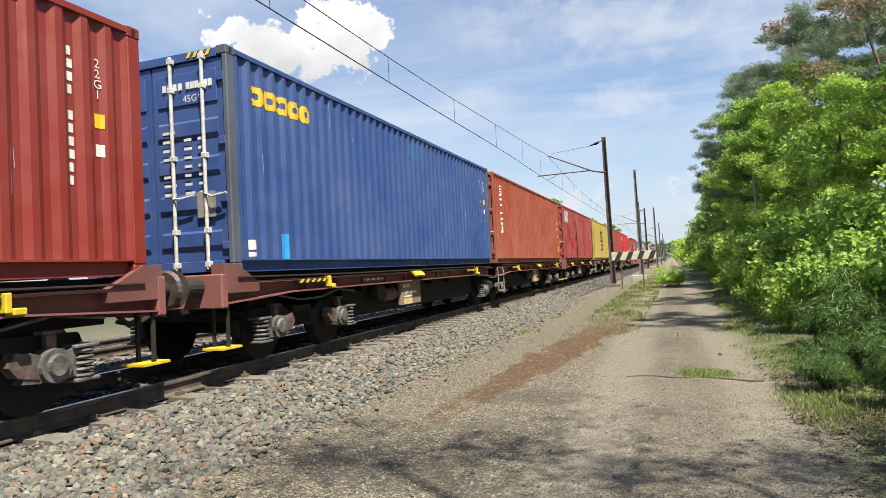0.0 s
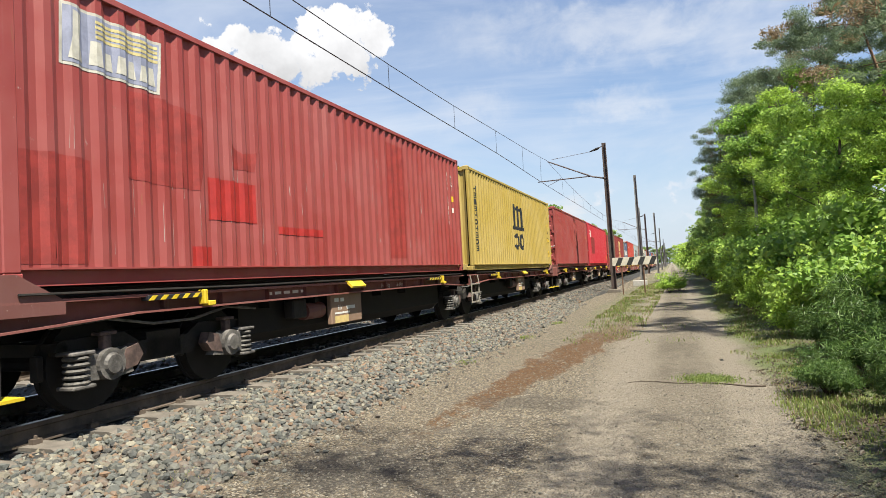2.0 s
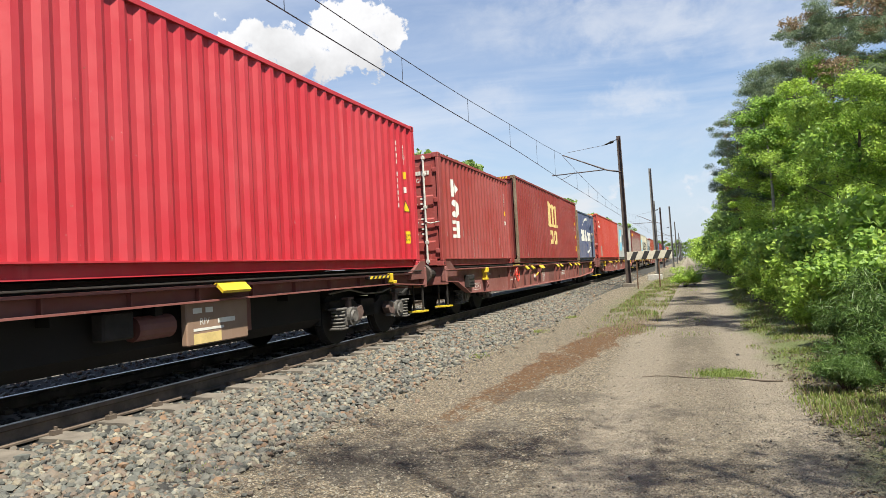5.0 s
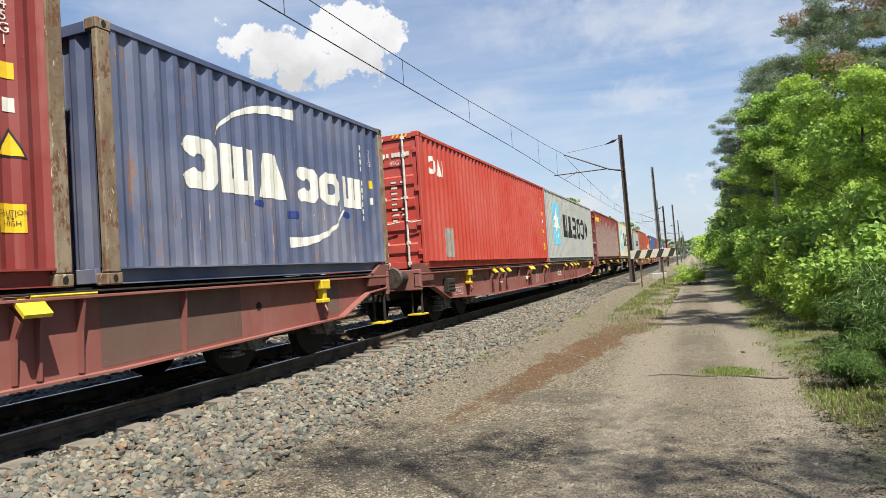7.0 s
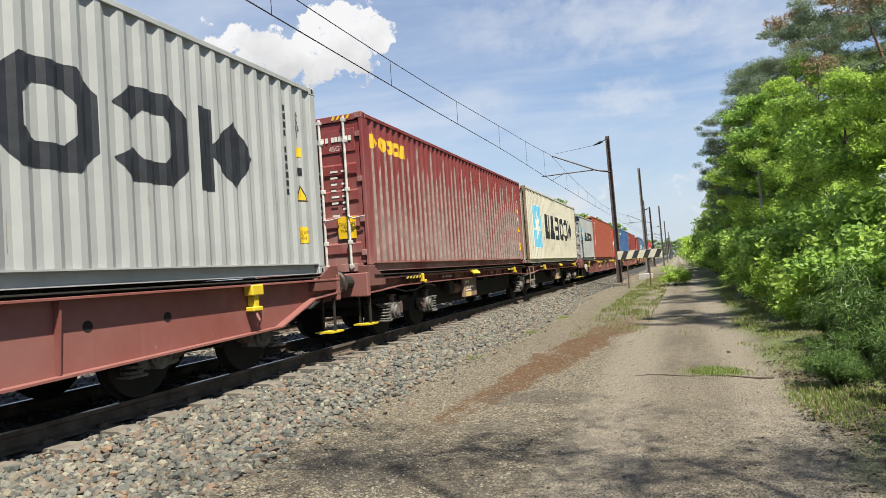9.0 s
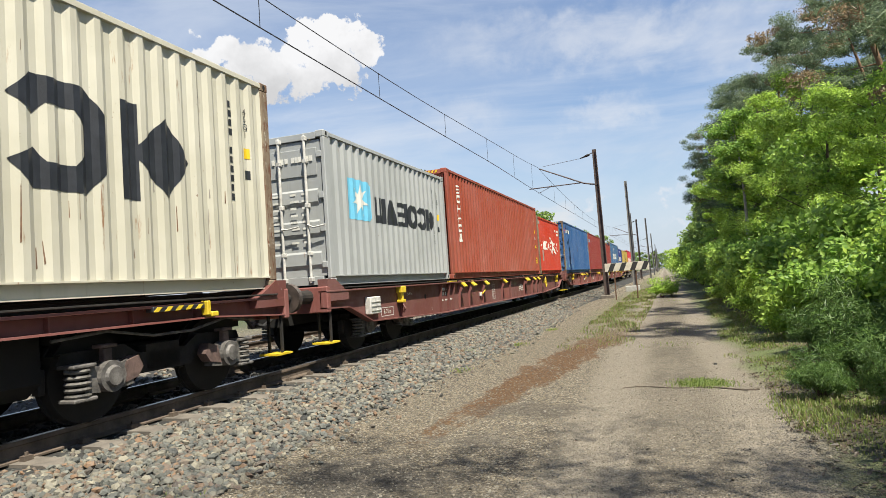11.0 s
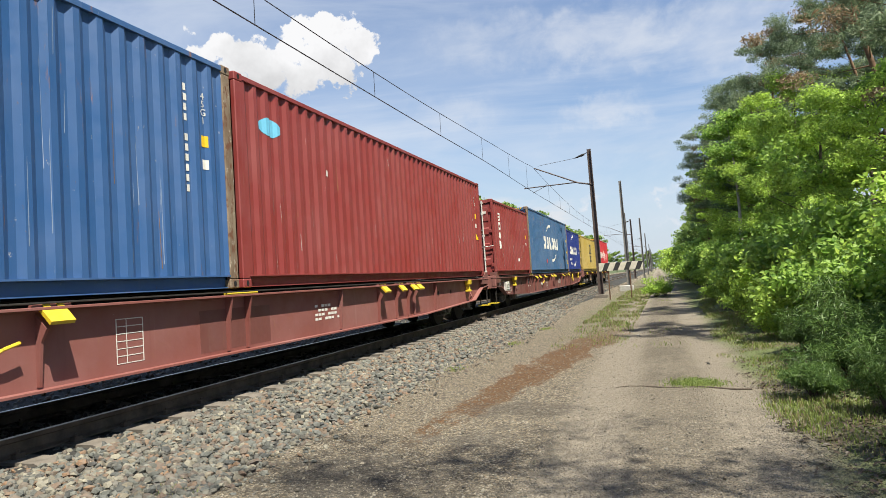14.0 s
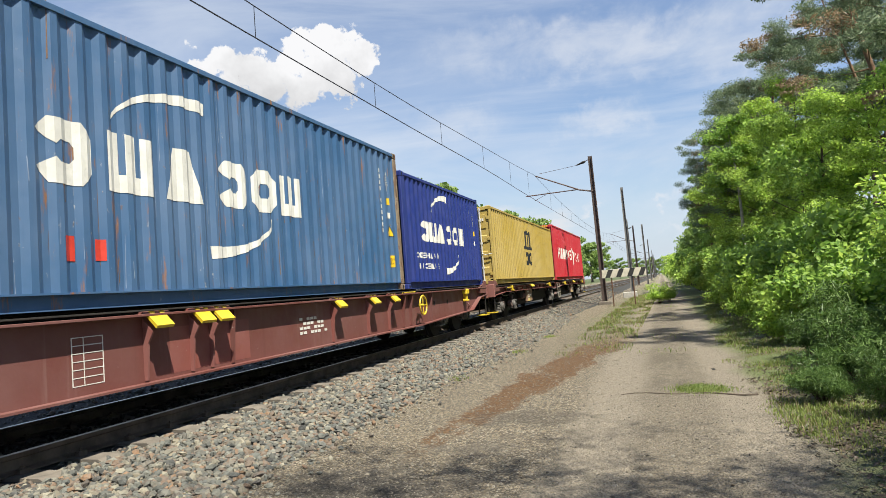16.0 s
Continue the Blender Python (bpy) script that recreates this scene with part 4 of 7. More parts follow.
def build_container(label, L, H, mat, doors=True, post_mat=None, bars=GALV, style=1, stripes=True):
    c = tagged(new("shipping_container"), label, "shipping container", "containers on the train")
    pm = post_mat or mat
    key = (L, H, mat.name)
    me, brk, x = cached(("side",) + key, lambda: side_mesh(L, H, mat))
    part("side_panel", me, mat, c)
    o = part("side_panel", me, mat, c)
    o.rotation_euler = (0, 0, math.pi)
    post, cast = cached(("post", H, pm.name), lambda: frame_meshes(L, H, pm))
    for sx in (-1, 1):
        for sy in (-1, 1):
            p = part("corner_post", post, pm, c)
            p.matrix_local = pose(sx * W, sy * (L / 2 - 0.085), 0, 0, 0, 0 if sx > 0 else 180)
            for z in (0.059, H - 0.059):
                q = part("corner_casting", cast, pm, c)
                q.matrix_local = pose(sx * W, sy * (L / 2 - 0.089), z, 0, 0, 0 if sx > 0 else 180)
                if sx > 0:
                    # A flat near-black disc paints the shade inside the casting's hole.
                    slot = cached("slot", lambda: MB().prism([(0.028 * math.cos(k * math.pi / 6), 0.038 * math.sin(k * math.pi / 6)) for k in range(12)], "x", 0.0, 0.002).mesh("casting_hole", UNDER))
                    part("casting_hole", slot, UNDER, q, "dark oval hole in the casting").location = (0.0005, 0, 0)
    for sx in (-1, 1):
        a, b = sorted((sx * (W - 0.002), sx * (W - 0.062)))
        part("top_rail", MB().box(a, b, -L / 2 + 0.165, L / 2 - 0.165, H - 0.085, H - 0.018, 0.004), mat, c)
        a, b = sorted((sx * (W - 0.082), sx * (W - 0.15)))
        part("bottom_rail", MB().box(a, b, -L / 2 + 0.16, L / 2 - 0.16, 0.012, 0.17, 0.004).box(min(sx * (W - 0.04), sx * (W - 0.16)), max(sx * (W - 0.04), sx * (W - 0.16)), -L / 2 + 0.17, L / 2 - 0.17, 0.006, 0.018), mat, c)
    for sx in (-1, 1):
        a, b = sorted((sx * (W - 0.006), sx * (W - 0.10)))
        part("side_lip", MB().box(a, b, -L / 2 + 0.16, L / 2 - 0.16, 0.150, 0.168), mat, c)
    part("roof", MB().box(-W + 0.05, W - 0.05, -L / 2 + 0.1, L / 2 - 0.1, H - 0.055, H - 0.03), mat, c)
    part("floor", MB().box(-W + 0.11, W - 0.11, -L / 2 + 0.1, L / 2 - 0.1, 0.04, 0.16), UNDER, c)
    for sy in (-1, 1):
        a, b = sorted((sy * (L / 2 - 0.005), sy * (L / 2 - 0.09)))
        part("header", MB().box(-W + 0.16, W - 0.16, a, b, H - 0.135, H - 0.02, 0.006), mat, c)
        part("sill", MB().box(-W + 0.16, W - 0.16, a, b, 0.02, 0.165, 0.006), mat, c)
    (door_end(c, L, H, mat, bars, style) if doors else plain_end(c, L, H, mat, -1))
    plain_end(c, L, H, mat, 1)
    if stripes and H > 2.7:
        st = MB()
        for i in range(4):
            a = W - 0.62 + i * 0.10
            st.prism([(a, H - 0.10), (a + 0.05, H - 0.10), (a + 0.09, H - 0.03), (a + 0.04, H - 0.03)], "y", -L / 2 - 0.003, -L / 2 + 0.004)
        part("height_stripes", st, LABELYELLOW, c, "yellow and black height warning stripes")
    return c, brk, x


SPEC = []      # every container: object, distance of its front end along the train, length, height


def put(s, length, height, label, mat, **kw):
    c, brk, x = build_container(label, length, height, mat, **kw)
    SPEC.append((c, s + length / 2))
    FOLDS[c.name] = (brk, x)
    marks = lambda name, polys, ink, text="", lift=0.004: decal(name, polys, ink, c, brk, x, text, lift, length)
    return c, marks


F40, F20, HC, STD = 12.192, 6.058, 2.896, 2.591


# ---- what is painted on the containers ----
def text_mesh(body, size, mat, axis="x"):
    """Letters as a flat mesh that faces +x (axis x) or -y (axis y), centred on its middle."""
    cu = bpy.data.curves.new("lettering", "FONT")
    cu.body, cu.size, cu.align_x, cu.align_y, cu.resolution_u, cu.space_line = body, size, "CENTER", "CENTER", 2, 0.82
    ob = bpy.data.objects.new("lettering", cu)
    me = bpy.data.meshes.new_from_object(ob)
    bpy.data.objects.remove(ob)
    me.transform(Matrix(((0, 0, 1, 0), (1, 0, 0, 0), (0, 1, 0, 0), (0, 0, 0, 1))) if axis == "x" else Matrix(((1, 0, 0, 0), (0, 0, -1, 0), (0, 1, 0, 0), (0, 0, 0, 1))))
    me.materials.clear()
    me.materials.append(mat)
    return me


FOLDS = {}     # the folds of each container's side: break points and the plane of the outer faces


def lettering(c, body, size, mat, at, axis="x", label=""):
    if axis == "x" and c.name in FOLDS:
        brk, plane = FOLDS[c.name]
        bm = bmesh.new()
        bm.from_mesh(cached(("text", body, size, mat.name, axis), lambda: text_mesh(body, size, mat, axis)))
        bmesh.ops.translate(bm, verts=bm.verts[:], vec=(0, at[1], at[2]))
        lo, hi = min(v.co.y for v in bm.verts), max(v.co.y for v in bm.verts)
        for y, _ in brk:
            if lo < y < hi:
                bmesh.ops.bisect_plane(bm, geom=bm.verts[:] + bm.edges[:] + bm.faces[:], plane_co=(0, y, 0), plane_no=(0, 1, 0))
        for v in bm.verts:
            v.co.x = plane - inset_at(brk, v.co.y) + 0.0095
        me = bpy.data.meshes.new("lettering")
        bm.to_mesh(me)
        bm.free()
        me.materials.append(mat)
        return part("lettering", me, mat, c, label)
    o = part("lettering", cached(("text", body, size, mat.name, axis), lambda: text_mesh(body, size, mat, axis)), mat, c, label)
    o.location = at
    return o


def octagon(a, b, z0, z1, cut=0.22):
    k, h = (b - a) * cut, (z1 - z0) * cut
    return [(a + k, z0), (b - k, z0), (b, z0 + h), (b, z1 - h), (b - k, z1), (a + k, z1), (a, z1 - h), (a, z0 + h)]


def ring_shape(a, b, z0, z1, t=0.27, gap=None):
    o, i = octagon(a, b, z0, z1), octagon(a + (b - a) * t, b - (b - a) * t, z0 + (z1 - z0) * t, z1 - (z1 - z0) * t)
    return [[o[k], o[(k + 1) % 8], i[(k + 1) % 8], i[k]] for k in range(8) if gap is None or k not in gap]


def shape(kind, a, b, z0, z1, t=0.27):
    """Plain shapes that stand for the strokes of a wordmark."""
    w, h = b - a, z1 - z0
    if kind == "o":
        return ring_shape(a, b, z0, z1, t)
    if kind == "u":
        return ring_shape(a, b, z0, z1, t, (6,))
    if kind == "h":
        p, r, u, v = a + w * t, b - w * t, z0 + h * 0.4, z0 + h * 0.6
        return [[(a, z0), (p, z0), (p, u), (r, u), (r, z0), (b, z0), (b, z1), (r, z1), (r, v), (p, v), (p, z1), (a, z1)]]
    if kind == "n":
        comb, u = [(a, z0), (b, z0)], z0 + h * 0.3
        for k in (0.74, 0.37, 0):
            comb += [(a + w * (k + 0.26), z1), (a + w * k, z1)] + ([(a + w * k, u), (a + w * (k - 0.11), u)] if k else [])
        return [comb]
    if kind == "v":
        return [[(a, z0), (b, z0), (b - w * 0.28, z1), (a + w * 0.28, z1)]]
    if kind == "e":
        r, comb = b - w * t, [(b, z0), (b, z1)]
        for k in (0.81, 0.405, 0):
            comb += ([] if k == 0.81 else [(r, z0 + h * (k + 0.19))]) + [(a, z0 + h * (k + 0.19)), (a, z0 + h * k)] + ([(r, z0 + h * k)] if k else [])
        return [comb]
    if kind == "k":
        p = a + w * t
        return [[(a, z0), (p, z0), (p, z0 + h * 0.42), (a + w * 0.64, z0 + h * 0.06), (b, z0 + h * 0.5), (a + w * 0.64, z1 - h * 0.06), (p, z0 + h * 0.58), (p, z1), (a, z1)]]
    return [octagon(a, b, z0, z1, 0.15)]


def three_posts(a, posts, w, z0, z1, top, foot):
    """An emblem of three posts between a curled top and a foot bar, one outline with two windows cut from below."""
    e = posts[2] + w
    crown = [(e, z1 + 0.07), (e - 0.13, z1 + 0.14), (e - 0.35, z1 + 0.16), (e - 0.51, z1 + 0.08), (e - 0.65, z1 + 0.15), (e - 0.90, z1 + 0.19), (e - 1.11, z1 + 0.10), (e - 1.25, z1 + 0.18), (posts[0], z1 + top)]
    legs = [(posts[0], z0), (posts[0] + w, z0), (posts[0] + w, z1), (posts[1], z1), (posts[1], z0), (posts[1] + w, z0), (posts[1] + w, z1), (posts[2], z1), (posts[2], z0), (e + foot, z0), (e + foot, z0 - 0.12), (a, z0 - 0.12), (a, z0)]
    return [legs[:9] + [(e, z0)] + crown, legs[9:] + [legs[0], legs[1], legs[4], legs[5], legs[8], (e, z0)]]


def wordmark(marks, kinds, a, b, z0, z1, ink, text, gap=0.16, t=0.27):
    w = (b - a) / len(kinds)
    for i, k in enumerate(kinds):
        marks("wordmark_block", shape(k, a + i * w + w * gap * 0.5, a + (i + 1) * w - w * gap * 0.5, z0, z1, t), ink, text)


def upright_mark(marks, kinds, y, w, z0, z1, ink, text):
    h = (z1 - z0) / len(kinds)
    for i, k in enumerate(kinds):
        marks("wordmark_block", shape(k, y, y + w, z1 - (i + 1) * h + h * 0.08, z1 - i * h - h * 0.08, 0.3), ink, text)


def arc(cy, cz, ry, rz, a0, a1, thick, n=14):
    out = []
    for i in range(n):
        u, v = a0 + (a1 - a0) * i / n, a0 + (a1 - a0) * (i + 1) / n
        t0, t1 = thick * (0.15 + 0.85 * i / n), thick * (0.15 + 0.85 * (i + 1) / n)
        p = lambda w, k: (cy + (ry - k) * math.cos(radians(w)), cz + (rz - k) * math.sin(radians(w)))
        out.append([p(u, 0), p(v, 0), p(v, t1), p(u, t0)])
    return out


def star(marks, a, b, z0, z1):
    marks("square", [octagon(a, b, z0, z1, 0.08)], SKYBLUE, "light blue square panel")
    cy, cz, r = (a + b) / 2, (z0 + z1) / 2, min(b - a, z1 - z0) * 0.44
    tip = lambda k: (cy + r * math.cos(math.pi / 2 + 2 * math.pi * k / 7), cz + r * math.sin(math.pi / 2 + 2 * math.pi * k / 7))
    low = lambda k: (cy + r * 0.38 * math.cos(math.pi / 2 + 2 * math.pi * (k + 0.5) / 7), cz + r * 0.38 * math.sin(math.pi / 2 + 2 * math.pi * (k + 0.5) / 7))
    marks("star", [[(cy, cz), low(k - 1), tip(k), low(k)] for k in range(7)], WHITE, "white seven-pointed star", 0.008)


def end_marks(c, marks, L, H, ink, code, seed, caution=True, triangle=True, text_ink=None):
    """Upright number bars, size code, small labels near the far end of a side."""
    r = random.Random(seed)
    z = H - 0.42
    for i in range(11):
        if i not in (4,):
            hh = 0.085
            marks("number_bar", [rect(L - 0.86, L - 0.80 + r.uniform(-0.01, 0.012), z - hh, z)], ink)
        z -= 0.122
    lettering(c, "\n".join(code), 0.125, ink, (W + 0.002, L / 2 - 0.52, H - 0.66), "x", "upright size code " + code)
    marks("label", [rect(L - 0.56, L - 0.46, H - 1.14, H - 1.0)], LABELYELLOW, "small yellow label")
    marks("label", [rect(L - 0.555, L - 0.465, H - 1.42, H - 1.30)], ink, "small square label")
    if triangle:
        marks("triangle_border", [[(L - 0.64, H - 1.80), (L - 0.38, H - 1.80), (L - 0.51, H - 1.55)]], BLACKINK, "black triangle border")
        marks("warning_triangle", [[(L - 0.61, H - 1.785), (L - 0.41, H - 1.785), (L - 0.51, H - 1.59)]], LABELYELLOW, "yellow warning triangle", 0.007)
    if caution:
        marks("caution_label", [rect(L - 0.63, L - 0.41, 0.47, 0.71)], LABELYELLOW, "yellow caution label")
        lettering(c, "CAUTION\n9'6\"\nHIGH", 0.055, BLACKINK, (W + 0.002, L / 2 - 0.52, 0.59), "x", "black words on the caution label")


def door_label(c, L, H, words="CAUTION\n9'6\"\nHIGH\nCONTAINER"):
    y = -L / 2
    part("caution_plate", MB().box(0.62, 0.98, y - 0.012, y - 0.003, 0.62, 1.02), LABELYELLOW, c, "yellow caution plate on the door")
    lettering(c, words, 0.075, BLACKINK, (0.80, y - 0.0145, 0.82), "y", "black words on the caution plate")


def door_code(c, L, H, code="45G1"):
    lettering(c, code, 0.13, WHITE, (0.66, -L / 2 + 0.0105, H - 0.625), "y", "white size code on the door")


def scuffs(marks, L, H, seed, n, inks, size=(0.006, 0.018), tall=(0.08, 0.5)):
    r = random.Random(seed)
    for k, ink in enumerate(inks):
        polys = []
        for _ in range(int(n * 0.6)):
            y, z, w, h = r.uniform(0.4, L - 1.0), r.uniform(0.25, H - 0.5) ** 1.0, 0.6 * r.uniform(*size), r.uniform(*tall)
            if r.random() < 0.7:
                z *= 0.55
            j = r.uniform(-0.015, 0.015)
            polys.append([(y, z), (y + w, z + 0.01), (y + w * 0.7 + j, z + h), (y + w * 0.2 + j, z + h * 0.93)])
        tagged(marks("scratches", polys, ink, "scratches and runs in the paint", 0.003), kind="stuff")


LILAC = plain("faded_lilac_film", (0.202, 0.217, 0.299), 0.6, vary=0.2)
CREAMEDGE = plain("faded_cream_film", (0.389, 0.374, 0.329), 0.6, vary=0.2)
FADEDYELLOW = plain("faded_yellow_film", (0.412, 0.351, 0.164), 0.6, vary=0.25)
PATCHBRIGHT = plain("bright_red_patch", (0.27, 0.0164, 0.0135), 0.5, vary=0.18)
REPAINT = plain("darker_red_repaint", (0.213, 0.0254, 0.021), 0.55, vary=0.2)
RUSTRUN = plain("rust_run_stain", (0.127, 0.0711, 0.0412), 0.85, 0, 0.4, 9)
PALESCRATCH = plain("pale_bare_scratch", (0.27, 0.224, 0.21), 0.7, 0, 0.25, 9)
TOUCHUP = paint("greenish_blue_touch_up", (0.10, 0.23, 0.30), 0.2, 0.1)
BLUESCRATCH = plain("pale_blue_scratch", (0.164, 0.21, 0.299), 0.7, 0, 0.2, 9)

c, m = put(-115.88, F20, STD, "deep brown-red short container with white stencilled numbers", BROWNRED)
end_marks(c, m, F20, STD, WHITE, "22G1", 1, False, False)
m("label", [rect(0.4, 0.62, 2.18, 2.36)], ORANGERED, "small orange label")
scuffs(m, F20, STD, 4, 14, [PALESCRATCH])

c, m = put(-108.43, F40, HC, "deep blue long container, scratched, with an orange-yellow wordmark", BLUE, post_mat=paint("scuffed_blue_post_paint", (0.07, 0.09, 0.13), 0.5, 0.6), style=2)
wordmark(m, "uouoo", 0.48, 2.02, 2.24, 2.50, GOLD, "orange-yellow wordmark of round shapes", 0.06, 0.33)
m("patch", [rect(1.08, 1.26, 0.17, 0.52)], PATCHBLUE, "bright blue touch-up patch")
m("patch", [octagon(5.93, 6.61, 2.30, 2.68)], MIDBLUE, "faded touch-up patch")
for spot in (rect(0.36, 0.48, 0.20, 0.26), rect(0.36, 0.48, 0.29, 0.42)):
    m("label", [spot], WHITE, "small white labels")
end_marks(c, m, F40, HC, WHITE, "45G1", 2, False, False)
door_code(c, F40, HC)
part("plate", MB().box(0.70, 0.98, -F40 / 2 - 0.01, -F40 / 2 - 0.002, 0.72, 1.05), PATCHGREY, c, "dull approval plate")
scuffs(m, F40, HC, 5, 34, [BLUESCRATCH, PALESCRATCH])

c, m = put(-95.69, F40, HC, "orange-red long container with a white upright wordmark", OXIDE, style=3)
upright_mark(m, ("e", "o", "h", "h", "o", "n"), 0.82, 0.33, 0.97, 2.56, WHITE, "white upright wordmark of block shapes")
m("patch", [rect(4.42, 4.89, 0.60, 0.82)], OXIDE, "paler repair patch")
end_marks(c, m, F40, HC, WHITE, "45G1", 3)
door_code(c, F40, HC)
part("door_label", MB().box(0.55, 0.78, -F40 / 2 - 0.01, -F40 / 2 - 0.002, 1.02, 1.30), WHITE, c, "white paper label on the door")
scuffs(m, F40, HC, 6, 26, [PALESCRATCH])

c, m = put(-82.05, F40, HC, "brown-red long container with a torn white label and repair patches", RED, style=4)
m("torn_label", [[(0.60, 2.06), (1.80, 2.05), (1.84, 2.63), (0.62, 2.66)]], CREAMEDGE, "faded lilac sheet label with a cream border")
m("sheet_face", [[(0.63, 2.09), (1.77, 2.08), (1.81, 2.60), (0.65, 2.63)]], LILAC, "faded lilac sheet", 0.006)
for z in (2.40, 2.45, 2.50, 2.55):
    m("sheet_line", [[(0.98, z), (1.79, z - 0.01), (1.79, z + 0.022), (0.98, z + 0.03)]], FADEDYELLOW, "faded yellow line", 0.008)
m("worn_figure", [[(0.68, 2.13), (0.84, 2.12), (0.80, 2.30), (0.83, 2.58), (0.73, 2.60), (0.72, 2.34)]], CREAMEDGE, "pale worn figure", 0.009)
for a, w, h in ((0.92, 0.14, 0.24), (1.09, 0.11, 0.17), (1.23, 0.13, 0.18), (1.39, 0.10, 0.18), (1.52, 0.10, 0.17), (1.64, 0.12, 0.19)):
    m("worn_block", [[(a, 2.13), (a + w, 2.13), (a + w - 0.02, 2.13 + h), (a + 0.02, 2.13 + h)]], CREAMEDGE, "worn pale block shape", 0.009)
for area in [[(0.1, 0.2), (0.86, 0.2), (0.92, 0.7), (0.90, 1.19), (0.5, 1.21), (0.1, 1.18)], [(1.32, 1.08), (1.9, 1.05), (2.38, 1.06), (2.50, 1.5), (2.52, 1.92), (1.9, 2.01), (1.36, 2.0), (1.34, 1.5)], [(7.75, 0.3), (8.5, 0.3), (8.6, 2.6), (7.7, 2.6)], [(2.98, 1.4), (3.45, 1.42), (3.5, 1.68), (3.2, 1.62), (3.0, 1.72)]]:
    m("repaint", [area], REPAINT, "darker repainted area", 0.003)
m("patch", [rect(3.97, 5.14, 0.61, 0.72)], PATCHBRIGHT, "bright red painted-over strip", 0.006)
m("patch", [rect(2.25, 2.57, 0.17, 0.40)], PATCHBRIGHT, "small bright red patch", 0.006)
scuffs(m, F40, HC, 77, 70, [PALESCRATCH], (0.005, 0.012), (0.1, 0.55))
m("patch", [rect(2.55, 3.45, 0.73, 1.24)], PATCHBRIGHT, "bright red painted-over patch", 0.006)
end_marks(c, m, F40, HC, WHITE, "45G1", 4, False, False)
door_code(c, F40, HC)
scuffs(m, F40, HC, 7, 34, [PALESCRATCH])

c, m = put(-69.02, F40, HC, "mustard-yellow long container with a black emblem", YELLOW, doors=False, style=5)
upright_mark(m, "hevehoheoe", 0.58, 0.17, 0.52, 2.42, BLACKINK, "black upright row of block shapes")
m("emblem", three_posts(5.1, (5.25, 5.85, 6.45), 0.30, 1.50, 2.08, 0.23, 0.2), BLACKINK, "black emblem of three posts")
for curl in (shape("u", 5.3, 5.95, 0.68, 1.25), shape("o", 6.1, 6.75, 0.68, 1.25)):
    m("emblem_base", curl, BLACKINK, "black round curl of the emblem")
end_marks(c, m, F40, HC, BLACKINK, "45G1", 5)
scuffs(m, F40, HC, 8, 22, [RUSTRUN], (0.01, 0.03), (0.05, 0.22))

c, m = put(-55.42, F40, HC, "plain brown-red long container with white door stencils", RED, style=6)
door_code(c, F40, HC)
door_label(c, F40, HC)
end_marks(c, m, F40, HC, WHITE, "45G1", 6, False, False)
scuffs(m, F40, HC, 9, 22, [PALESCRATCH])

c, m = put(-42.55, F40, HC, "bright red long container with a dull painted-over patch", BRIGHTRED, style=7)
for stroke in (shape("u", 0.7, 1.2, 2.12, 2.42), shape("v", 1.23, 1.75, 1.95, 2.40)):
    m("emblem", stroke, WHITE, "small white emblem")
m("patch", [rect(1.55, 3.65, 0.83, 1.98)], PATCHRED, "dull painted-over patch")
end_marks(c, m, F40, HC, WHITE, "45G1", 7)
door_code(c, F40, HC)

c, m = put(-29.04, F20, STD, "brown-red short container with large white letters", RED, style=8)
upright_mark(m, "kue", 0.85, 0.42, 0.62, 2.1, WHITE, "large white upright block shapes")
end_marks(c, m, F20, STD, WHITE, "22G1", 8, False, False)
door_code(c, F20, STD, "22G1")
scuffs(m, F20, STD, 10, 30, [PALESCRATCH])

c, m = put(-22.13, F40, HC, "brown-red long container with a pale yellow emblem", MAROON, doors=False, post_mat=RUSTPOST, style=9)
m("emblem", three_posts(5.15, (5.35, 5.95, 6.60), 0.33, 1.55, 2.20, 0.25, 0.2), CREAMINK, "pale yellow emblem of three posts")
for curl in (shape("u", 5.45, 6.1, 0.72, 1.28), shape("o", 6.22, 6.9, 0.72, 1.28)):
    m("emblem_base", curl, CREAMINK, "pale yellow round curl of the emblem")
end_marks(c, m, F40, HC, WHITE, "45G1", 9)
scuffs(m, F40, HC, 11, 30, [PALESCRATCH])

c, m = put(-9.59, F20, STD, "rusty faded navy short container with white wordmark and arcs", NAVY, doors=False, post_mat=RUSTPOST, style=10)
wordmark(m, "unv", 1.0, 3.0, 1.04, 1.64, WHITE, "white wordmark of bold shapes", 0.1, 0.33)
wordmark(m, "uon", 3.2, 5.15, 1.06, 1.56, WHITE, "white wordmark of bold shapes", 0.1, 0.33)
m("arc", arc(3.3, 1.55, 1.75, 0.80, 168, 92, 0.15), WHITE, "white sweeping arc")
m("arc", arc(2.9, 1.10, 1.65, 0.72, -8, -85, 0.15), WHITE, "white sweeping arc")
for spot in (octagon(3.0, 3.3, 0.80, 0.90), octagon(4.5, 4.75, 0.88, 0.98), octagon(2.3, 2.5, 0.92, 1.0)):
    m("patch", [spot], ROYAL, "fresh blue touch-up spots")
end_marks(c, m, F20, STD, WHITE, "22G1", 10, False, False)
scuffs(m, F20, STD, 12, 46, [RUSTRUN, PALESCRATCH], (0.008, 0.03), (0.06, 0.45))

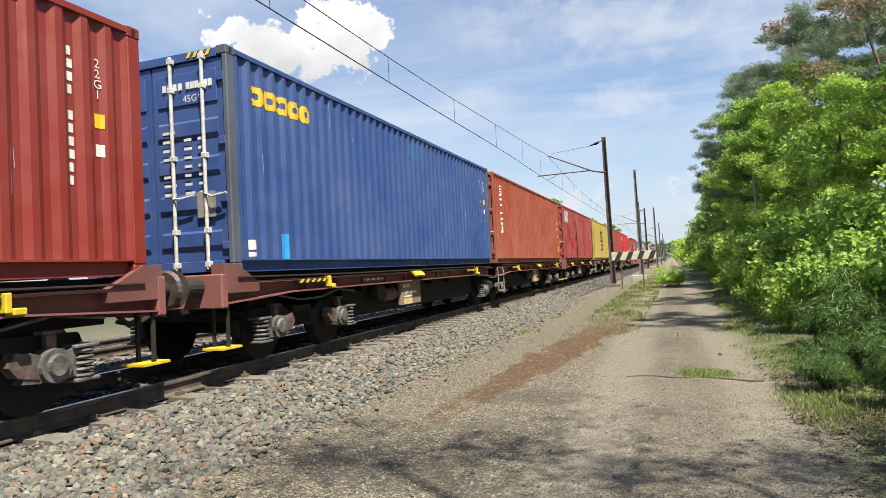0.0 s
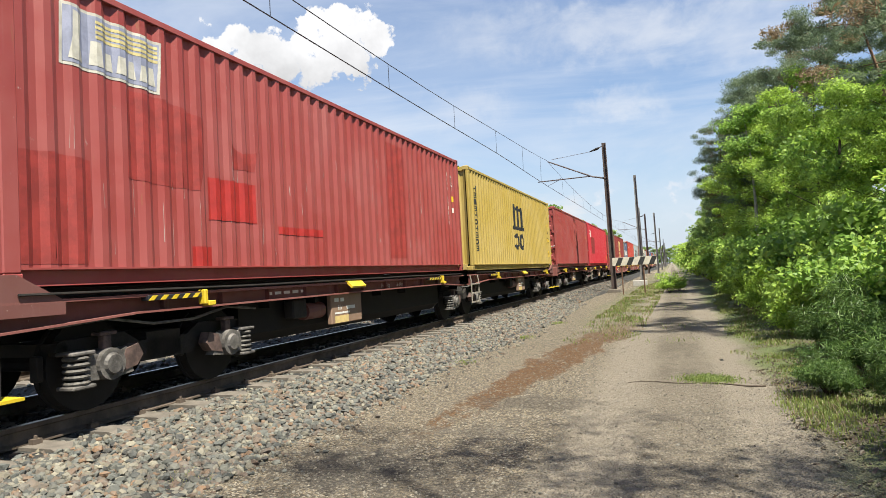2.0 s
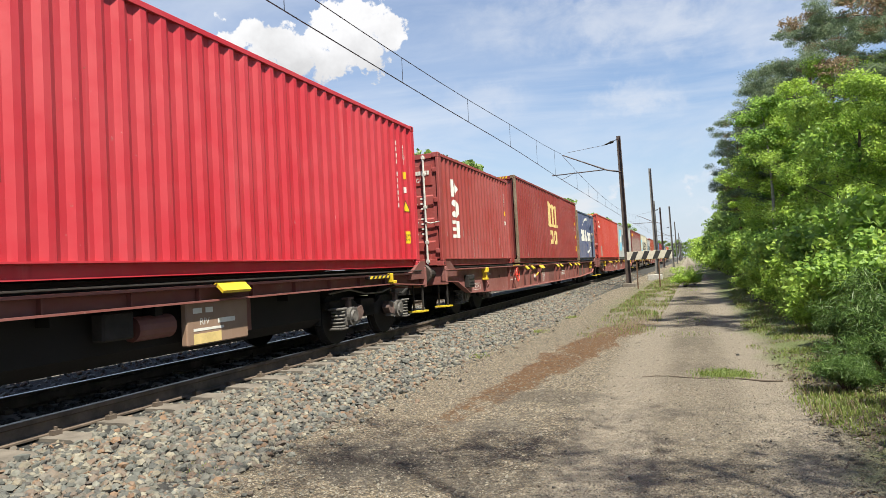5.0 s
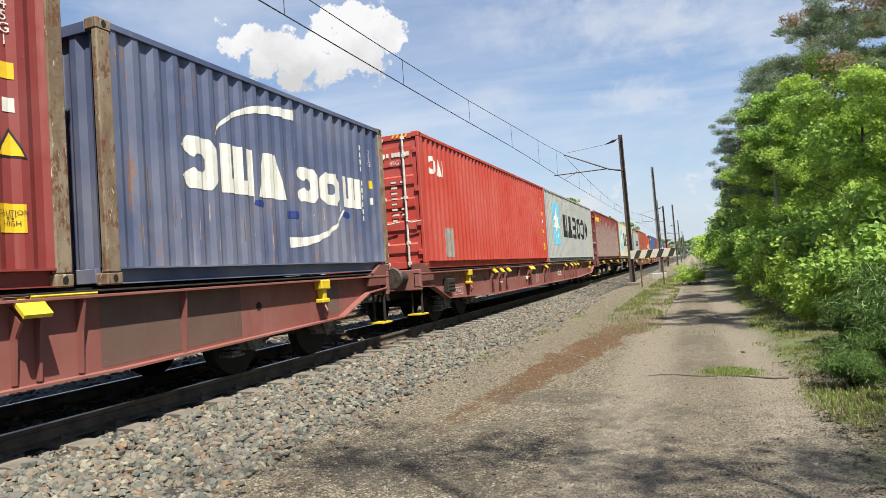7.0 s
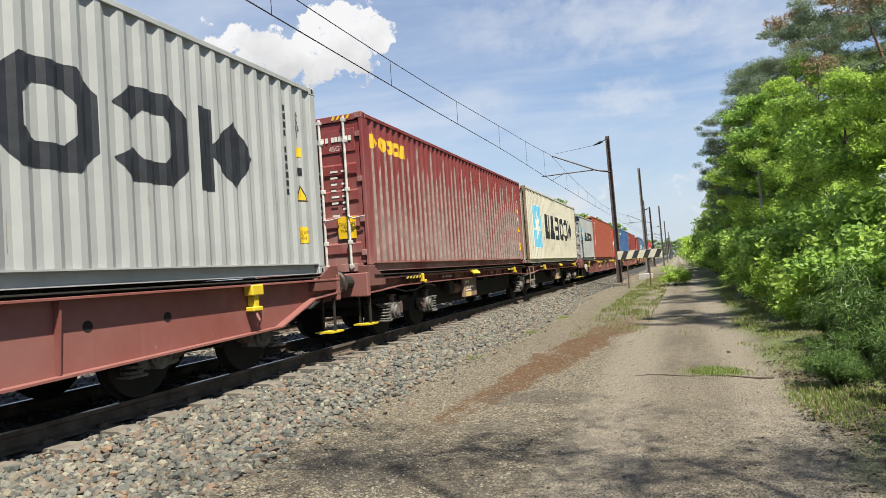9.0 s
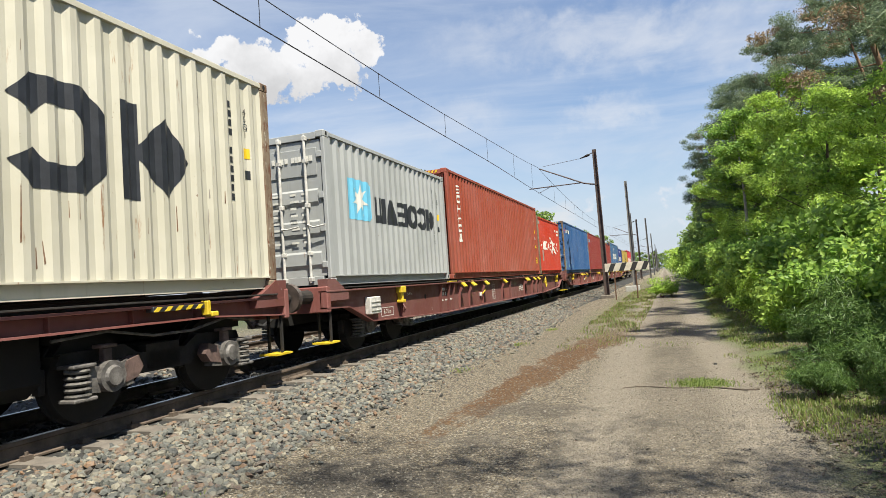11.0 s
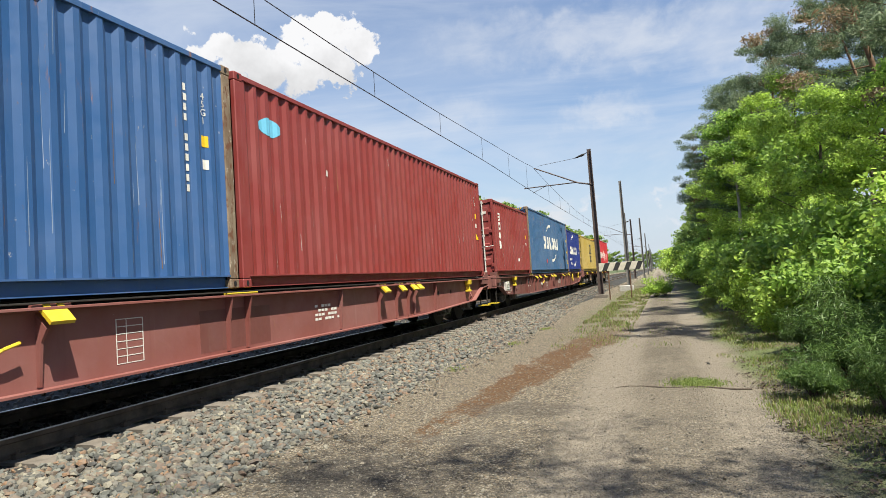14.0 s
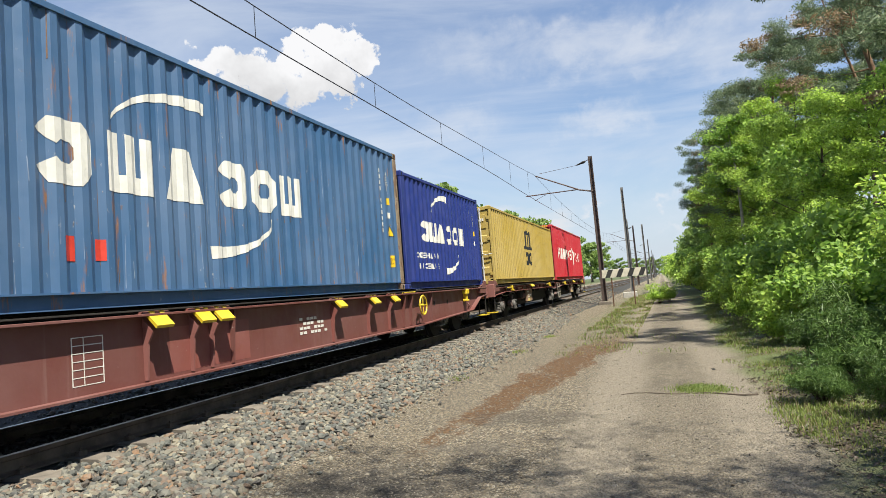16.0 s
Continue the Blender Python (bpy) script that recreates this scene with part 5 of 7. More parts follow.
c, m = put(-1.82, F40, HC, "warm red long container with a small white emblem", WARMRED, style=11)
for stroke in (shape("u", 0.52, 0.95, 2.06, 2.45), shape("v", 0.97, 1.27, 2.05, 2.44), [rect(1.3, 1.44, 2.05, 2.42)]):
    m("emblem", stroke, WHITE, "small white emblem")
m("patch", [rect(1.25, 1.8, 0.22, 0.90)], PATCHGREY, "grey-brown repair patch")
end_marks(c, m, F40, HC, WHITE, "45G1", 11)
door_code(c, F40, HC)
scuffs(m, F40, HC, 13, 26, [PALESCRATCH])

c, m = put(10.46, F40, HC, "light grey long container with a blue star square and black wordmark", LIGHTGREY, doors=False, style=12)
star(m, 1.30, 2.86, 0.70, 2.44)
wordmark(m, "nveouk", 3.45, 10.65, 1.06, 2.06, BLACKINK, "large black wordmark of bold shapes", 0.16, 0.24)
end_marks(c, m, F40, HC, BLACKINK, "45G1", 12)
scuffs(m, F40, HC, 14, 14, [PATCHGREY])

c, m = put(24.21, F40, HC, "dusty dark red long container with a yellow wordmark", DARKRED, style=13)
wordmark(m, "kouov", 0.35, 2.0, 2.28, 2.55, GOLD, "yellow wordmark of bold shapes", 0.05, 0.36)
end_marks(c, m, F40, HC, WHITE, "45G1", 13)
door_code(c, F40, HC)
door_label(c, F40, HC, "CAUTION\nHIGH\nTRAILER")
folds = corrugation(0.16, F40 - 0.16)
FOLDLINE = plain("pale_sunlit_dust", (0.20, 0.155, 0.14), 0.9, 0, 0.3, 7)
# Pale strips on the sunward fold faces paint caught sunlight along with dust.
for k in range(4, len(folds) - 3, 4):
    h = 2.35 + 0.35 * math.sin(k * 3.7)
    m("dust_line", [[(folds[k - 1][0] + 0.004, 0.19), (folds[k][0] + 0.004, 0.19), (folds[k][0] - 0.006, h), (folds[k - 1][0] + 0.02, h - 0.15)]], FOLDLINE, "pale dust down one fold", 0.002)
scuffs(m, F40, HC, 15, 20, [PALESCRATCH])

c, m = put(37.18, F40, HC, "rust-streaked cream long container with a blue star square", CREAM, doors=False, post_mat=RUSTPOST, style=14)
m("border", [octagon(1.20, 2.84, 0.57, 2.30, 0.08)], WHITE, "white border of the panel", 0.003)
star(m, 1.24, 2.80, 0.60, 2.27)
wordmark(m, "nveouk", 3.45, 10.65, 1.0, 2.04, BLACKINK, "large black wordmark of bold shapes", 0.16, 0.24)
end_marks(c, m, F40, HC, BLACKINK, "45G1", 14, False, False)
scuffs(m, F40, HC, 16, 60, [RUSTRUN, PATCHGREY], (0.008, 0.028), (0.1, 0.55))

c, m = put(50.92, F20, STD, "light grey short container with a small blue star square", LIGHTGREY, style=15)
star(m, 0.78, 1.75, 1.16, 1.90)
wordmark(m, "nveouk", 1.85, 5.25, 1.16, 1.66, BLACKINK, "black wordmark of bold shapes", 0.16, 0.24)
end_marks(c, m, F20, STD, BLACKINK, "22G1", 15, False, False)

c, m = put(57.27, F40, HC, "brown-red long container with white stencilled numbers", OXIDE, doors=False, style=16)
upright_mark(m, ("e", "o", "h", "h", "o", "n"), 0.82, 0.33, 0.97, 2.56, WHITE, "white upright wordmark of block shapes")
end_marks(c, m, F40, HC, WHITE, "45G1", 16)
scuffs(m, F40, HC, 17, 18, [PALESCRATCH])

c, m = put(69.69, F20, STD, "orange-red short container with a white wordmark", ORANGERED, doors=False, post_mat=RUSTPOST, style=17)
wordmark(m, "hvnoke", 0.42, 3.35, 1.12, 1.52, WHITE, "white wordmark of slim shapes", 0.3, 0.16)
wordmark(m, "uho", 4.15, 5.32, 1.10, 1.52, WHITE, "white wordmark of slim shapes", 0.3, 0.16)
m("flag", [[(3.02, 1.80), (3.45, 1.62), (4.05, 1.50), (3.93, 1.32), (4.35, 1.17), (4.75, 0.92), (4.1, 1.06), (3.80, 1.22), (3.62, 1.10), (3.50, 0.90), (3.36, 1.02), (3.52, 1.42), (3.28, 1.52)]], WHITE, "white waving flag shape", 0.008)
m("patch", [rect(0.82, 1.10, 0.60, 1.08)], PATCHGREY, "grey repair patch")
m("number_bars", [rect(4.72 + 0.12 * i, 4.80 + 0.12 * i, 2.1, 2.2) for i in range(8)] + [rect(5.1 + 0.14 * i, 5.2 + 0.14 * i, 1.92, 2.03) for i in range(4)], WHITE, "white stencilled number bars")
m("cover", [rect(0.38, 0.62, 2.26, 2.40)], PATCHGREY, "small grey vent cover")
scuffs(m, F20, STD, 18, 22, [RUSTRUN])

c, m = put(77.28, F40, HC, "rust-streaked blue long container with red and white wordmark", MIDBLUE, post_mat=RUSTPOST, style=18)
wordmark(m, "ue", 0.44, 0.92, 2.26, 2.50, REDINK, "red pair of shapes", 0.1, 0.3)
wordmark(m, "uouoo", 0.95, 2.40, 2.26, 2.48, WHITE, "white wordmark of round shapes", 0.05, 0.34)
for spot in (rect(0.14, 0.45, 0.18, 0.64), rect(0.68, 0.93, 0.53, 0.72), rect(1.5, 1.8, 0.3, 0.45), rect(1.95, 2.3, 0.2, 0.35), rect(3.1, 3.35, 0.28, 0.42)):
    m("patch", [spot], TOUCHUP, "greenish-blue touch-up patches")
end_marks(c, m, F40, HC, WHITE, "45G1", 18, False, False)
door_code(c, F40, HC)
part("plate", MB().box(0.72, 0.98, -F40 / 2 - 0.01, -F40 / 2 - 0.002, 0.74, 1.04), PATCHGREY, c, "dull approval plate")
scuffs(m, F40, HC, 19, 70, [RUSTRUN, BLUESCRATCH], (0.006, 0.018), (0.2, 1.1))

c, m = put(89.56, F40, HC, "dark brown-red long container with vertical scratches", MAROON, doors=False, style=19)
m("badge", [octagon(0.57, 1.07, 2.16, 2.42, 0.3)], SKYBLUE, "round light blue badge")
end_marks(c, m, F40, HC, WHITE, "45G1", 19, False)
m("label", [rect(2.4, 2.52, 1.8, 1.9)], WHITE, "small white label")
scuffs(m, F40, HC, 20, 60, [PALESCRATCH], (0.006, 0.018), (0.1, 0.5))

c, m = put(103.35, F20, STD, "scratched brown-red short container", MAROON, style=20)
upright_mark(m, "eokv", 0.75, 0.33, 0.9, 2.2, WHITE, "white upright block shapes")
end_marks(c, m, F20, STD, WHITE, "22G1", 20, False, False)
door_code(c, F20, STD, "22G1")
m("label", [rect(3.75, 3.98, 0.50, 0.62)], WHITE, "small white label")
scuffs(m, F20, STD, 21, 40, [PALESCRATCH])

c, m = put(109.57, F40, HC, "rusty steel-blue long container with white wordmark and arcs", STEELBLUE, doors=False, post_mat=RUSTPOST, style=21)
wordmark(m, "unv", 3.75, 6.1, 1.18, 1.80, WHITE, "white wordmark of bold shapes", 0.22, 0.33)
wordmark(m, "uon", 6.3, 8.32, 1.20, 1.80, WHITE, "white wordmark of bold shapes", 0.14, 0.33)
m("arc", arc(6.05, 1.80, 1.40, 0.66, 168, 86, 0.16), WHITE, "white sweeping arc")
m("arc", arc(6.0, 1.16, 1.5, 0.64, -4, -84, 0.16), WHITE, "white sweeping arc")
for spot in (rect(4.10, 4.22, 0.46, 0.70), rect(4.45, 4.56, 0.47, 0.68)):
    m("patch", [spot], REDINK, "red touch-up marks")
end_marks(c, m, F40, HC, WHITE, "45G1", 21)
scuffs(m, F40, HC, 22, 60, [RUSTRUN, BLUESCRATCH], (0.006, 0.02), (0.15, 0.9))

c, m = put(121.96, F20, STD, "clean royal-blue short container with white wordmark", ROYAL, doors=False, style=22)
wordmark(m, "unv", 1.10, 2.75, 1.10, 1.58, WHITE, "white wordmark of bold shapes", 0.1, 0.3)
wordmark(m, "uon", 2.85, 4.5, 1.10, 1.58, WHITE, "white wordmark of bold shapes", 0.1, 0.3)
wordmark(m, "uoehvok", 0.65, 2.26, 0.70, 0.83, WHITE, "small white line of shapes", 0.3, 0.3)
wordmark(m, "houevke", 0.75, 2.26, 0.45, 0.58, WHITE, "small white line of shapes", 0.3, 0.3)
m("arc", arc(3.05, 1.70, 1.25, 0.66, 168, 86, 0.17), WHITE, "white sweeping arc")
m("arc", arc(2.7, 0.95, 1.25, 0.64, -10, -84, 0.17), WHITE, "white sweeping arc")
end_marks(c, m, F20, STD, WHITE, "22G1", 22, False, False)

c, m = put(129.55, F40, STD, "mustard-yellow long container with a black emblem", YELLOW, style=23)
upright_mark(m, "hevehoheoe", 0.5, 0.15, 0.4, 2.1, BLACKINK, "black upright row of block shapes")
m("emblem", three_posts(5.35, (5.45, 5.95, 6.45), 0.25, 1.45, 1.95, 0.17, 0.15), BLACKINK, "black emblem of three posts")
for curl in (shape("u", 5.5, 6.05, 0.68, 1.22), shape("o", 6.15, 6.7, 0.68, 1.22)):
    m("emblem_base", curl, BLACKINK, "black round curl of the emblem")
scuffs(m, F40, STD, 23, 26, [RUSTRUN], (0.01, 0.03), (0.05, 0.25))

c, m = put(142.35, F40, HC, "red long container with a white wordmark at the train's end", BRIGHTRED, doors=False, style=24)
wordmark(m, "hvnoke", 1.4, 6.9, 1.15, 1.75, WHITE, "white wordmark of slim shapes", 0.25, 0.2)
m("flag", [[(6.8, 2.0), (7.4, 1.8), (8.4, 1.6), (8.15, 1.38), (7.9, 1.3), (7.5, 0.8), (7.3, 0.9), (7.6, 1.52), (7.1, 1.7)]], WHITE, "white waving flag shape", 0.008)
wordmark(m, "uho", 8.6, 10.7, 1.1, 1.65, WHITE, "white wordmark of slim shapes", 0.25, 0.2)


# ---- wagons ----
def build_bogie(w, y):
    """A two-axle bogie under a wagon: frame, axleboxes, springs, wheelsets, brake gear."""
    f = MB()
    for s in (-1, 1):
        a, b = sorted((s * 0.88, s * 0.95))
        f.prism([(-1.35, 0.62), (-1.30, 0.72), (-0.55, 0.74), (-0.35, 0.62), (0.35, 0.62), (0.55, 0.74), (1.30, 0.72), (1.35, 0.62), (0.62, 0.55), (0.42, 0.40), (-0.42, 0.40), (-0.62, 0.55)], "x", a, b)
    f.box(-0.95, 0.95, -0.25, 0.25, 0.42, 0.70)
    f.box(-0.95, 0.95, -1.32, -1.22, 0.58, 0.70)
    f.box(-0.95, 0.95, 1.22, 1.32, 0.58, 0.70)
    f.tube((0, 0, 0.6), (0, 0, 0.86), 0.32, n=16)
    bo = part("bogie", f, IRON, w, "grimy cast bogie frame")
    bo.location = (0, y, 0)
    for s in (-1, 1):
        for ya in (-0.9, 0.9):
            box = MB()
            a, b = sorted((s * 0.98, s * 1.17))
            box.prism([(ya + 0.155 * math.cos(k * math.pi / 10), 0.46 + 0.155 * math.sin(k * math.pi / 10)) for k in range(20)], "x", a, b)
            box.prism([(ya - 0.30, 0.34), (ya - 0.12, 0.32), (ya - 0.10, 0.56), (ya - 0.22, 0.60)], "x", s * 1.0, s * 1.12)
            box.prism([(ya + 0.30, 0.34), (ya + 0.12, 0.32), (ya + 0.10, 0.56), (ya + 0.22, 0.60)], "x", s * 1.0, s * 1.12)
            stem = MB().box(min(s * 1.03, s * 1.11), max(s * 1.03, s * 1.11), ya - 0.05, ya + 0.05, 0.58, 0.74, 0.01)
            stem.box(min(s * 1.0, s * 1.13), max(s * 1.0, s * 1.13), ya - 0.10, ya + 0.10, 0.74, 0.775, 0.008)
            part("stop_stem", stem, AXLERED, bo, "dusty red-brown stop stem")
            box.tube((s * 1.17, ya, 0.46), (s * 1.20, ya, 0.46), 0.11, 0.09, 16)
            part("axlebox", box, AXLEGREY, bo, "dusty round axlebox with its cover")
            o = 0.32 if ya > 0 else -0.32
            sp = MB()
            for k in range(5):
                sp.ring((s * 1.06, ya + o, 0.325 + 0.057 * k), "z", 0.098, 0.021, 14, 6)
            part("spring", sp, SPRING, bo, "pale coil spring")
            cap = cached("cap", lambda: MB().box(-0.11, 0.11, -0.13, 0.13, -0.018, 0.018, 0.01).mesh("spring_cap", AXLEGREY))
            for z in (0.60, 0.287):
                part("spring_cap", cap, AXLERED if z > 0.5 else AXLEGREY, bo).location = (s * 1.06, ya + o, z)
            d = -o / 0.32
            part("friction_arm", MB().prism([(ya + d * 0.14, 0.36), (ya + d * 0.20, 0.58), (ya + d * 0.36, 0.62), (ya + d * 0.42, 0.50), (ya + d * 0.34, 0.40)], "x", s * 1.0, s * 1.13), AXLERED, bo, "dusty red-brown guide arm beside the axlebox")
        part("brake_rod", MB().pipe([(s * 1.08, -1.5, 0.86), (s * 1.1, -0.9, 0.90), (s * 1.1, -0.3, 0.80), (s * 1.1, 0.3, 0.80), (s * 1.1, 0.9, 0.90), (s * 1.08, 1.5, 0.84)], 0.016), AXLEGREY, bo, "bent brake pipe")
    for ya in (-0.9, 0.9):
        ws = MB()
        for s in (-1, 1):
            ws.tube((s * 0.70, 0, 0), (s * 0.735, 0, 0), 0.485, 0.48, 28)
            ws.tube((s * 0.735, 0, 0), (s * 0.835, 0, 0), 0.46, 0.452, 28)
            ws.tube((s * 0.835, 0, 0), (s * 0.86, 0, 0), 0.12, 0.12, 12)
        ws.tube((-0.98, 0, 0), (0.98, 0, 0), 0.08, n=10)
        o = part("wheelset", ws, WHEELSTEEL, bo, "steel wheels on their axle")
        o.location = (0, ya, 0.46)
    sh = cached("shoe", lambda: MB().box(-0.05, 0.05, -0.035, 0.035, -0.12, 0.12, 0.01).mesh("brake_shoe", IRON))
    for s in (-1, 1):
        for ya in (-0.9, 0.9):
            for d in (-1, 1):
                part("brake_shoe", sh, IRON, bo).location = (s * 0.79, ya + d * 0.505, 0.48)
    return bo


def buffers(w, y, s):
    """Two buffers, a hook and hoses at one end; s: which way they point."""
    for x in (-0.875, 0.875):
        b = part("buffer", MB().tube((x, y, 0.665), (x, y + s * 0.34, 0.665), 0.115, 0.10, 14).tube((x, y + s * 0.30, 0.665), (x, y + s * 0.50, 0.665), 0.085, 0.085, 14), IRON, w, "sprung buffer in its sleeve")
        b.location.z = 0.40
        h = part("buffer_head", MB().tube((x, y + s * 0.50, 0.665), (x, y + s * 0.545, 0.665), 0.225, 0.20, 20), BUFFERIRON, w, "dark worn buffer head")
        h.location.z = 0.40
    part("coupling", MB().pipe([(0, y, 1.0), (0, y + s * 0.25, 1.0), (0, y + s * 0.45, 0.88), (0, y + s * 0.6, 0.92)], 0.04), IRON, w, "screw coupling")
    part("brake_hose", MB().pipe([(0.35, y, 0.95), (0.36, y + s * 0.2, 0.78), (0.3, y + s * 0.4, 0.66), (0.2, y + s * 0.6, 0.72)], 0.028), RUBBER, w, "hanging black brake hose")
    part("headstock", MB().box(-1.24, 1.24, min(y, y - s * 0.12), max(y, y - s * 0.12), 0.80, 1.22, 0.015), WAGONRED, w, "red-brown end beam")
    part("step_tread", MB().prism([(0.93, 0.298), (1.24, 0.298), (1.24, 0.325), (0.93, 0.325)], "y", y - s * 0.34, y + s * 0.02), SAFETY, w, "yellow shunter's step plate")
    part("step", MB().box(0.96, 0.99, y - s * 0.15 - 0.02, y - s * 0.15 + 0.02, 0.31, 0.85).box(1.17, 1.2, y - s * 0.15 - 0.02, y - s * 0.15 + 0.02, 0.31, 0.85), IRON, w, "iron hanger of the step")
    part("end_bracket", MB().prism([(y - s * 0.05, 0.98), (y - s * 0.05, 1.34), (y - s * 0.30, 1.34), (y - s * 0.75, 1.10), (y - s * 0.75, 0.98)], "x", 1.05, 1.235), WAGONDARK, w, "red-brown end bracket")


def yellow_stripes(w, y0, n):
    """A hazard-striped ledge on a sill."""
    part("ledge", MB().box(1.16, 1.26, y0, y0 + 0.16 * n, 1.045, 1.10, 0.006), BLACKINK, w, "black and yellow striped ledge")
    for i in range(n):
        a = y0 + i * 0.16
        part("stripe", MB().prism([(a, 1.048), (a + 0.07, 1.048), (a + 0.13, 1.098), (a + 0.06, 1.098)], "x", 1.262, 1.266), SAFETY, w)
    part("stop", MB().box(1.2, 1.30, y0 + 0.16 * n, y0 + 0.16 * n + 0.06, 0.96, 1.13, 0.01).box(1.2, 1.31, y0 + 0.16 * n + 0.06, y0 + 0.16 * n + 0.18, 0.94, 1.0, 0.01), SAFETY, w, "yellow folded container stop")


def build_wagon_low():
    """An articulated two-unit container wagon: low sills, three bogies, two 40-foot decks."""
    w = tagged(new("articulated_wagon"), "red-brown articulated container wagon with three grimy bogies", "container wagon", "wagons of the train")
    half = 12.8
    for a, b in ((-half, -0.42), (0.42, half)):
        for s in (-1, 1):
            p, q = sorted((s * 1.06, s * 1.11))
            m = MB().prism([(a + 0.05, 1.08), (a + 0.05, 0.86), (a + 1.6, 0.94), (b - 1.6, 0.94), (b - 0.05, 0.86), (b - 0.05, 1.08)], "x", p, q)
            part("side_sill", m, WAGONDARK, w, "long red-brown side sill")
            p, q = sorted((s * 1.03, s * 1.235))
            part("sill_flange", MB().box(p, q, a + 0.02, b - 0.02, 1.085, 1.115, 0.004), WAGONRED, w)
            part("sill_flange", MB().prism([(a + 0.05, 0.842), (a + 1.6, 0.922), (b - 1.6, 0.922), (b - 0.05, 0.842), (b - 0.05, 0.862), (b - 1.6, 0.942), (a + 1.6, 0.942), (a + 0.05, 0.862)], "x", s * 1.0, s * 1.235), WAGONRED, w)
            part("lashing_rod", MB().pipe([(s * 1.25, a + 0.3, 1.17), (s * 1.25, a + 3.4, 1.15), (s * 1.25, b - 3.4, 1.16), (s * 1.25, b - 0.3, 1.15)], 0.012, 5), IRON, w)
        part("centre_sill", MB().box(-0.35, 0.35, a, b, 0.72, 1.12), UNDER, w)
        # Black filler added to close the see-through gap below the containers.
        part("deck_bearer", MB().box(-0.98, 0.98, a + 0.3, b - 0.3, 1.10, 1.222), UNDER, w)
        for y in np.arange(a + 2.0, b - 1.5, 0.95):
            part("web_stiffener", MB().box(1.105, 1.17, y - 0.008, y + 0.008, 0.945, 1.083), WAGONDARK, w)
        part("deck_plate", MB().box(-1.05, 1.05, a + 1.8, b - 1.8, 0.98, 1.03), UNDER, w)
        part("brake_cylinder", MB().tube((0.98, a + 5.0, 0.70), (0.98, a + 5.5, 0.70), 0.13, n=14), WAGONDARK, w, "brown brake cylinder")
        lo, hi = (a + 3.6, b - 1.1) if a < -1 else (a + 1.1, b - 3.6)
        # Added solid black block: stands for under-deck shade and hides the far track.
        part("brake_gear", MB().prism([(-0.9, 0.99), (0.88, 0.99), (0.88, 0.48), (0.7, 0.34), (-0.7, 0.34), (-0.9, 0.48)], "y", lo, hi), UNDER, w, "black block added under the deck to stand for its shade")
        part("air_tank", MB().tube((-0.6, (a + b) / 2 - 1.8, 0.66), (-0.6, (a + b) / 2 - 0.6, 0.66), 0.22, n=14), UNDER, w)
        part("data_plate", MB().box(1.06, 1.15, a + 5.6, a + 6.65, 0.44, 0.93, 0.015), TANPLATE, w, "hanging tan plate with white stencils")
        lettering(w, "RIV", 0.11, WHITE, (1.152, a + 5.88, 0.70), "x", "white stencilled word")
        part("stencil_bars", MB().box(1.1505, 1.153, a + 5.7, a + 5.84, 0.80, 0.86).box(1.1505, 1.153, a + 5.9, a + 6.02, 0.80, 0.86).box(1.1505, 1.153, a + 5.7, a + 6.2, 0.60, 0.63).box(1.1505, 1.153, a + 6.1, a + 6.4, 0.665, 0.72), WHITE, w, "white stencilled bars")
        part("pale_label", MB().box(1.1505, 1.154, a + 5.7, a + 6.15, 0.455, 0.57), CREAMINK, w, "pale square label")
        part("small_box", MB().box(0.95, 1.12, a + 4.55, a + 4.92, 0.62, 0.90, 0.02), IRON, w, "dark ribbed valve box")
        part("rear_box", MB().box(0.9, 1.05, a + 6.7, a + 6.85, 0.50, 0.93, 0.01), WAGONDARK, w)
        yellow_stripes(w, a + 1.68, 5)
        yellow_stripes(w, b - 2.6, 5)
        part("flap", MB().prism([(1.2, 1.12), (1.24, 1.14), (1.34, 1.04), (1.32, 1.01)], "y", a + 6.0, a + 6.5), SAFETY, w, "yellow folded locking flap")
        for y in np.arange(a + 2.9, b - 2.5, 1.2):
            part("cross_bearer", MB().box(-1.06, 1.06, y - 0.05, y + 0.05, 0.82, 1.0), UNDER, w)
    for y in (-half + 2.2, 0.0, half - 2.15):
        build_bogie(w, y)
    part("articulation", MB().box(-0.5, 0.5, -0.45, 0.45, 0.78, 1.05, 0.03), IRON, w)
    lad = MB()
    for y in (-0.05, 0.62):
        lad.pipe([(1.27, y, 1.10), (1.30, y, 0.95), (1.30, y, 0.36)], 0.018)
    for z in (0.38, 0.62, 0.86):
        lad.box(1.27, 1.34, -0.05, 0.62, z - 0.015, z + 0.015)
    part("ladder", lad, DULLSTEEL, w, "grey steel access ladder")
    for words, y in (("26.39 m", -4.35), ("24 550 kg", -5.03)):
        lettering(w, words, 0.10, WHITE, (1.1125, y, 1.005), "x", "white stencilled words on the sill")
    for y, s in ((-half, -1), (half, 1)):
        buffers(w, y, s)
    pl = MB()
    for i in range(5):
        pl.box(1.1105, 1.114, -half + 3.9 + i * 0.22, -half + 4.05 + i * 0.22, 1.0, 1.04)
    part("number_bars", pl, WHITE, w, "white stencilled wagon number bars")
    return w


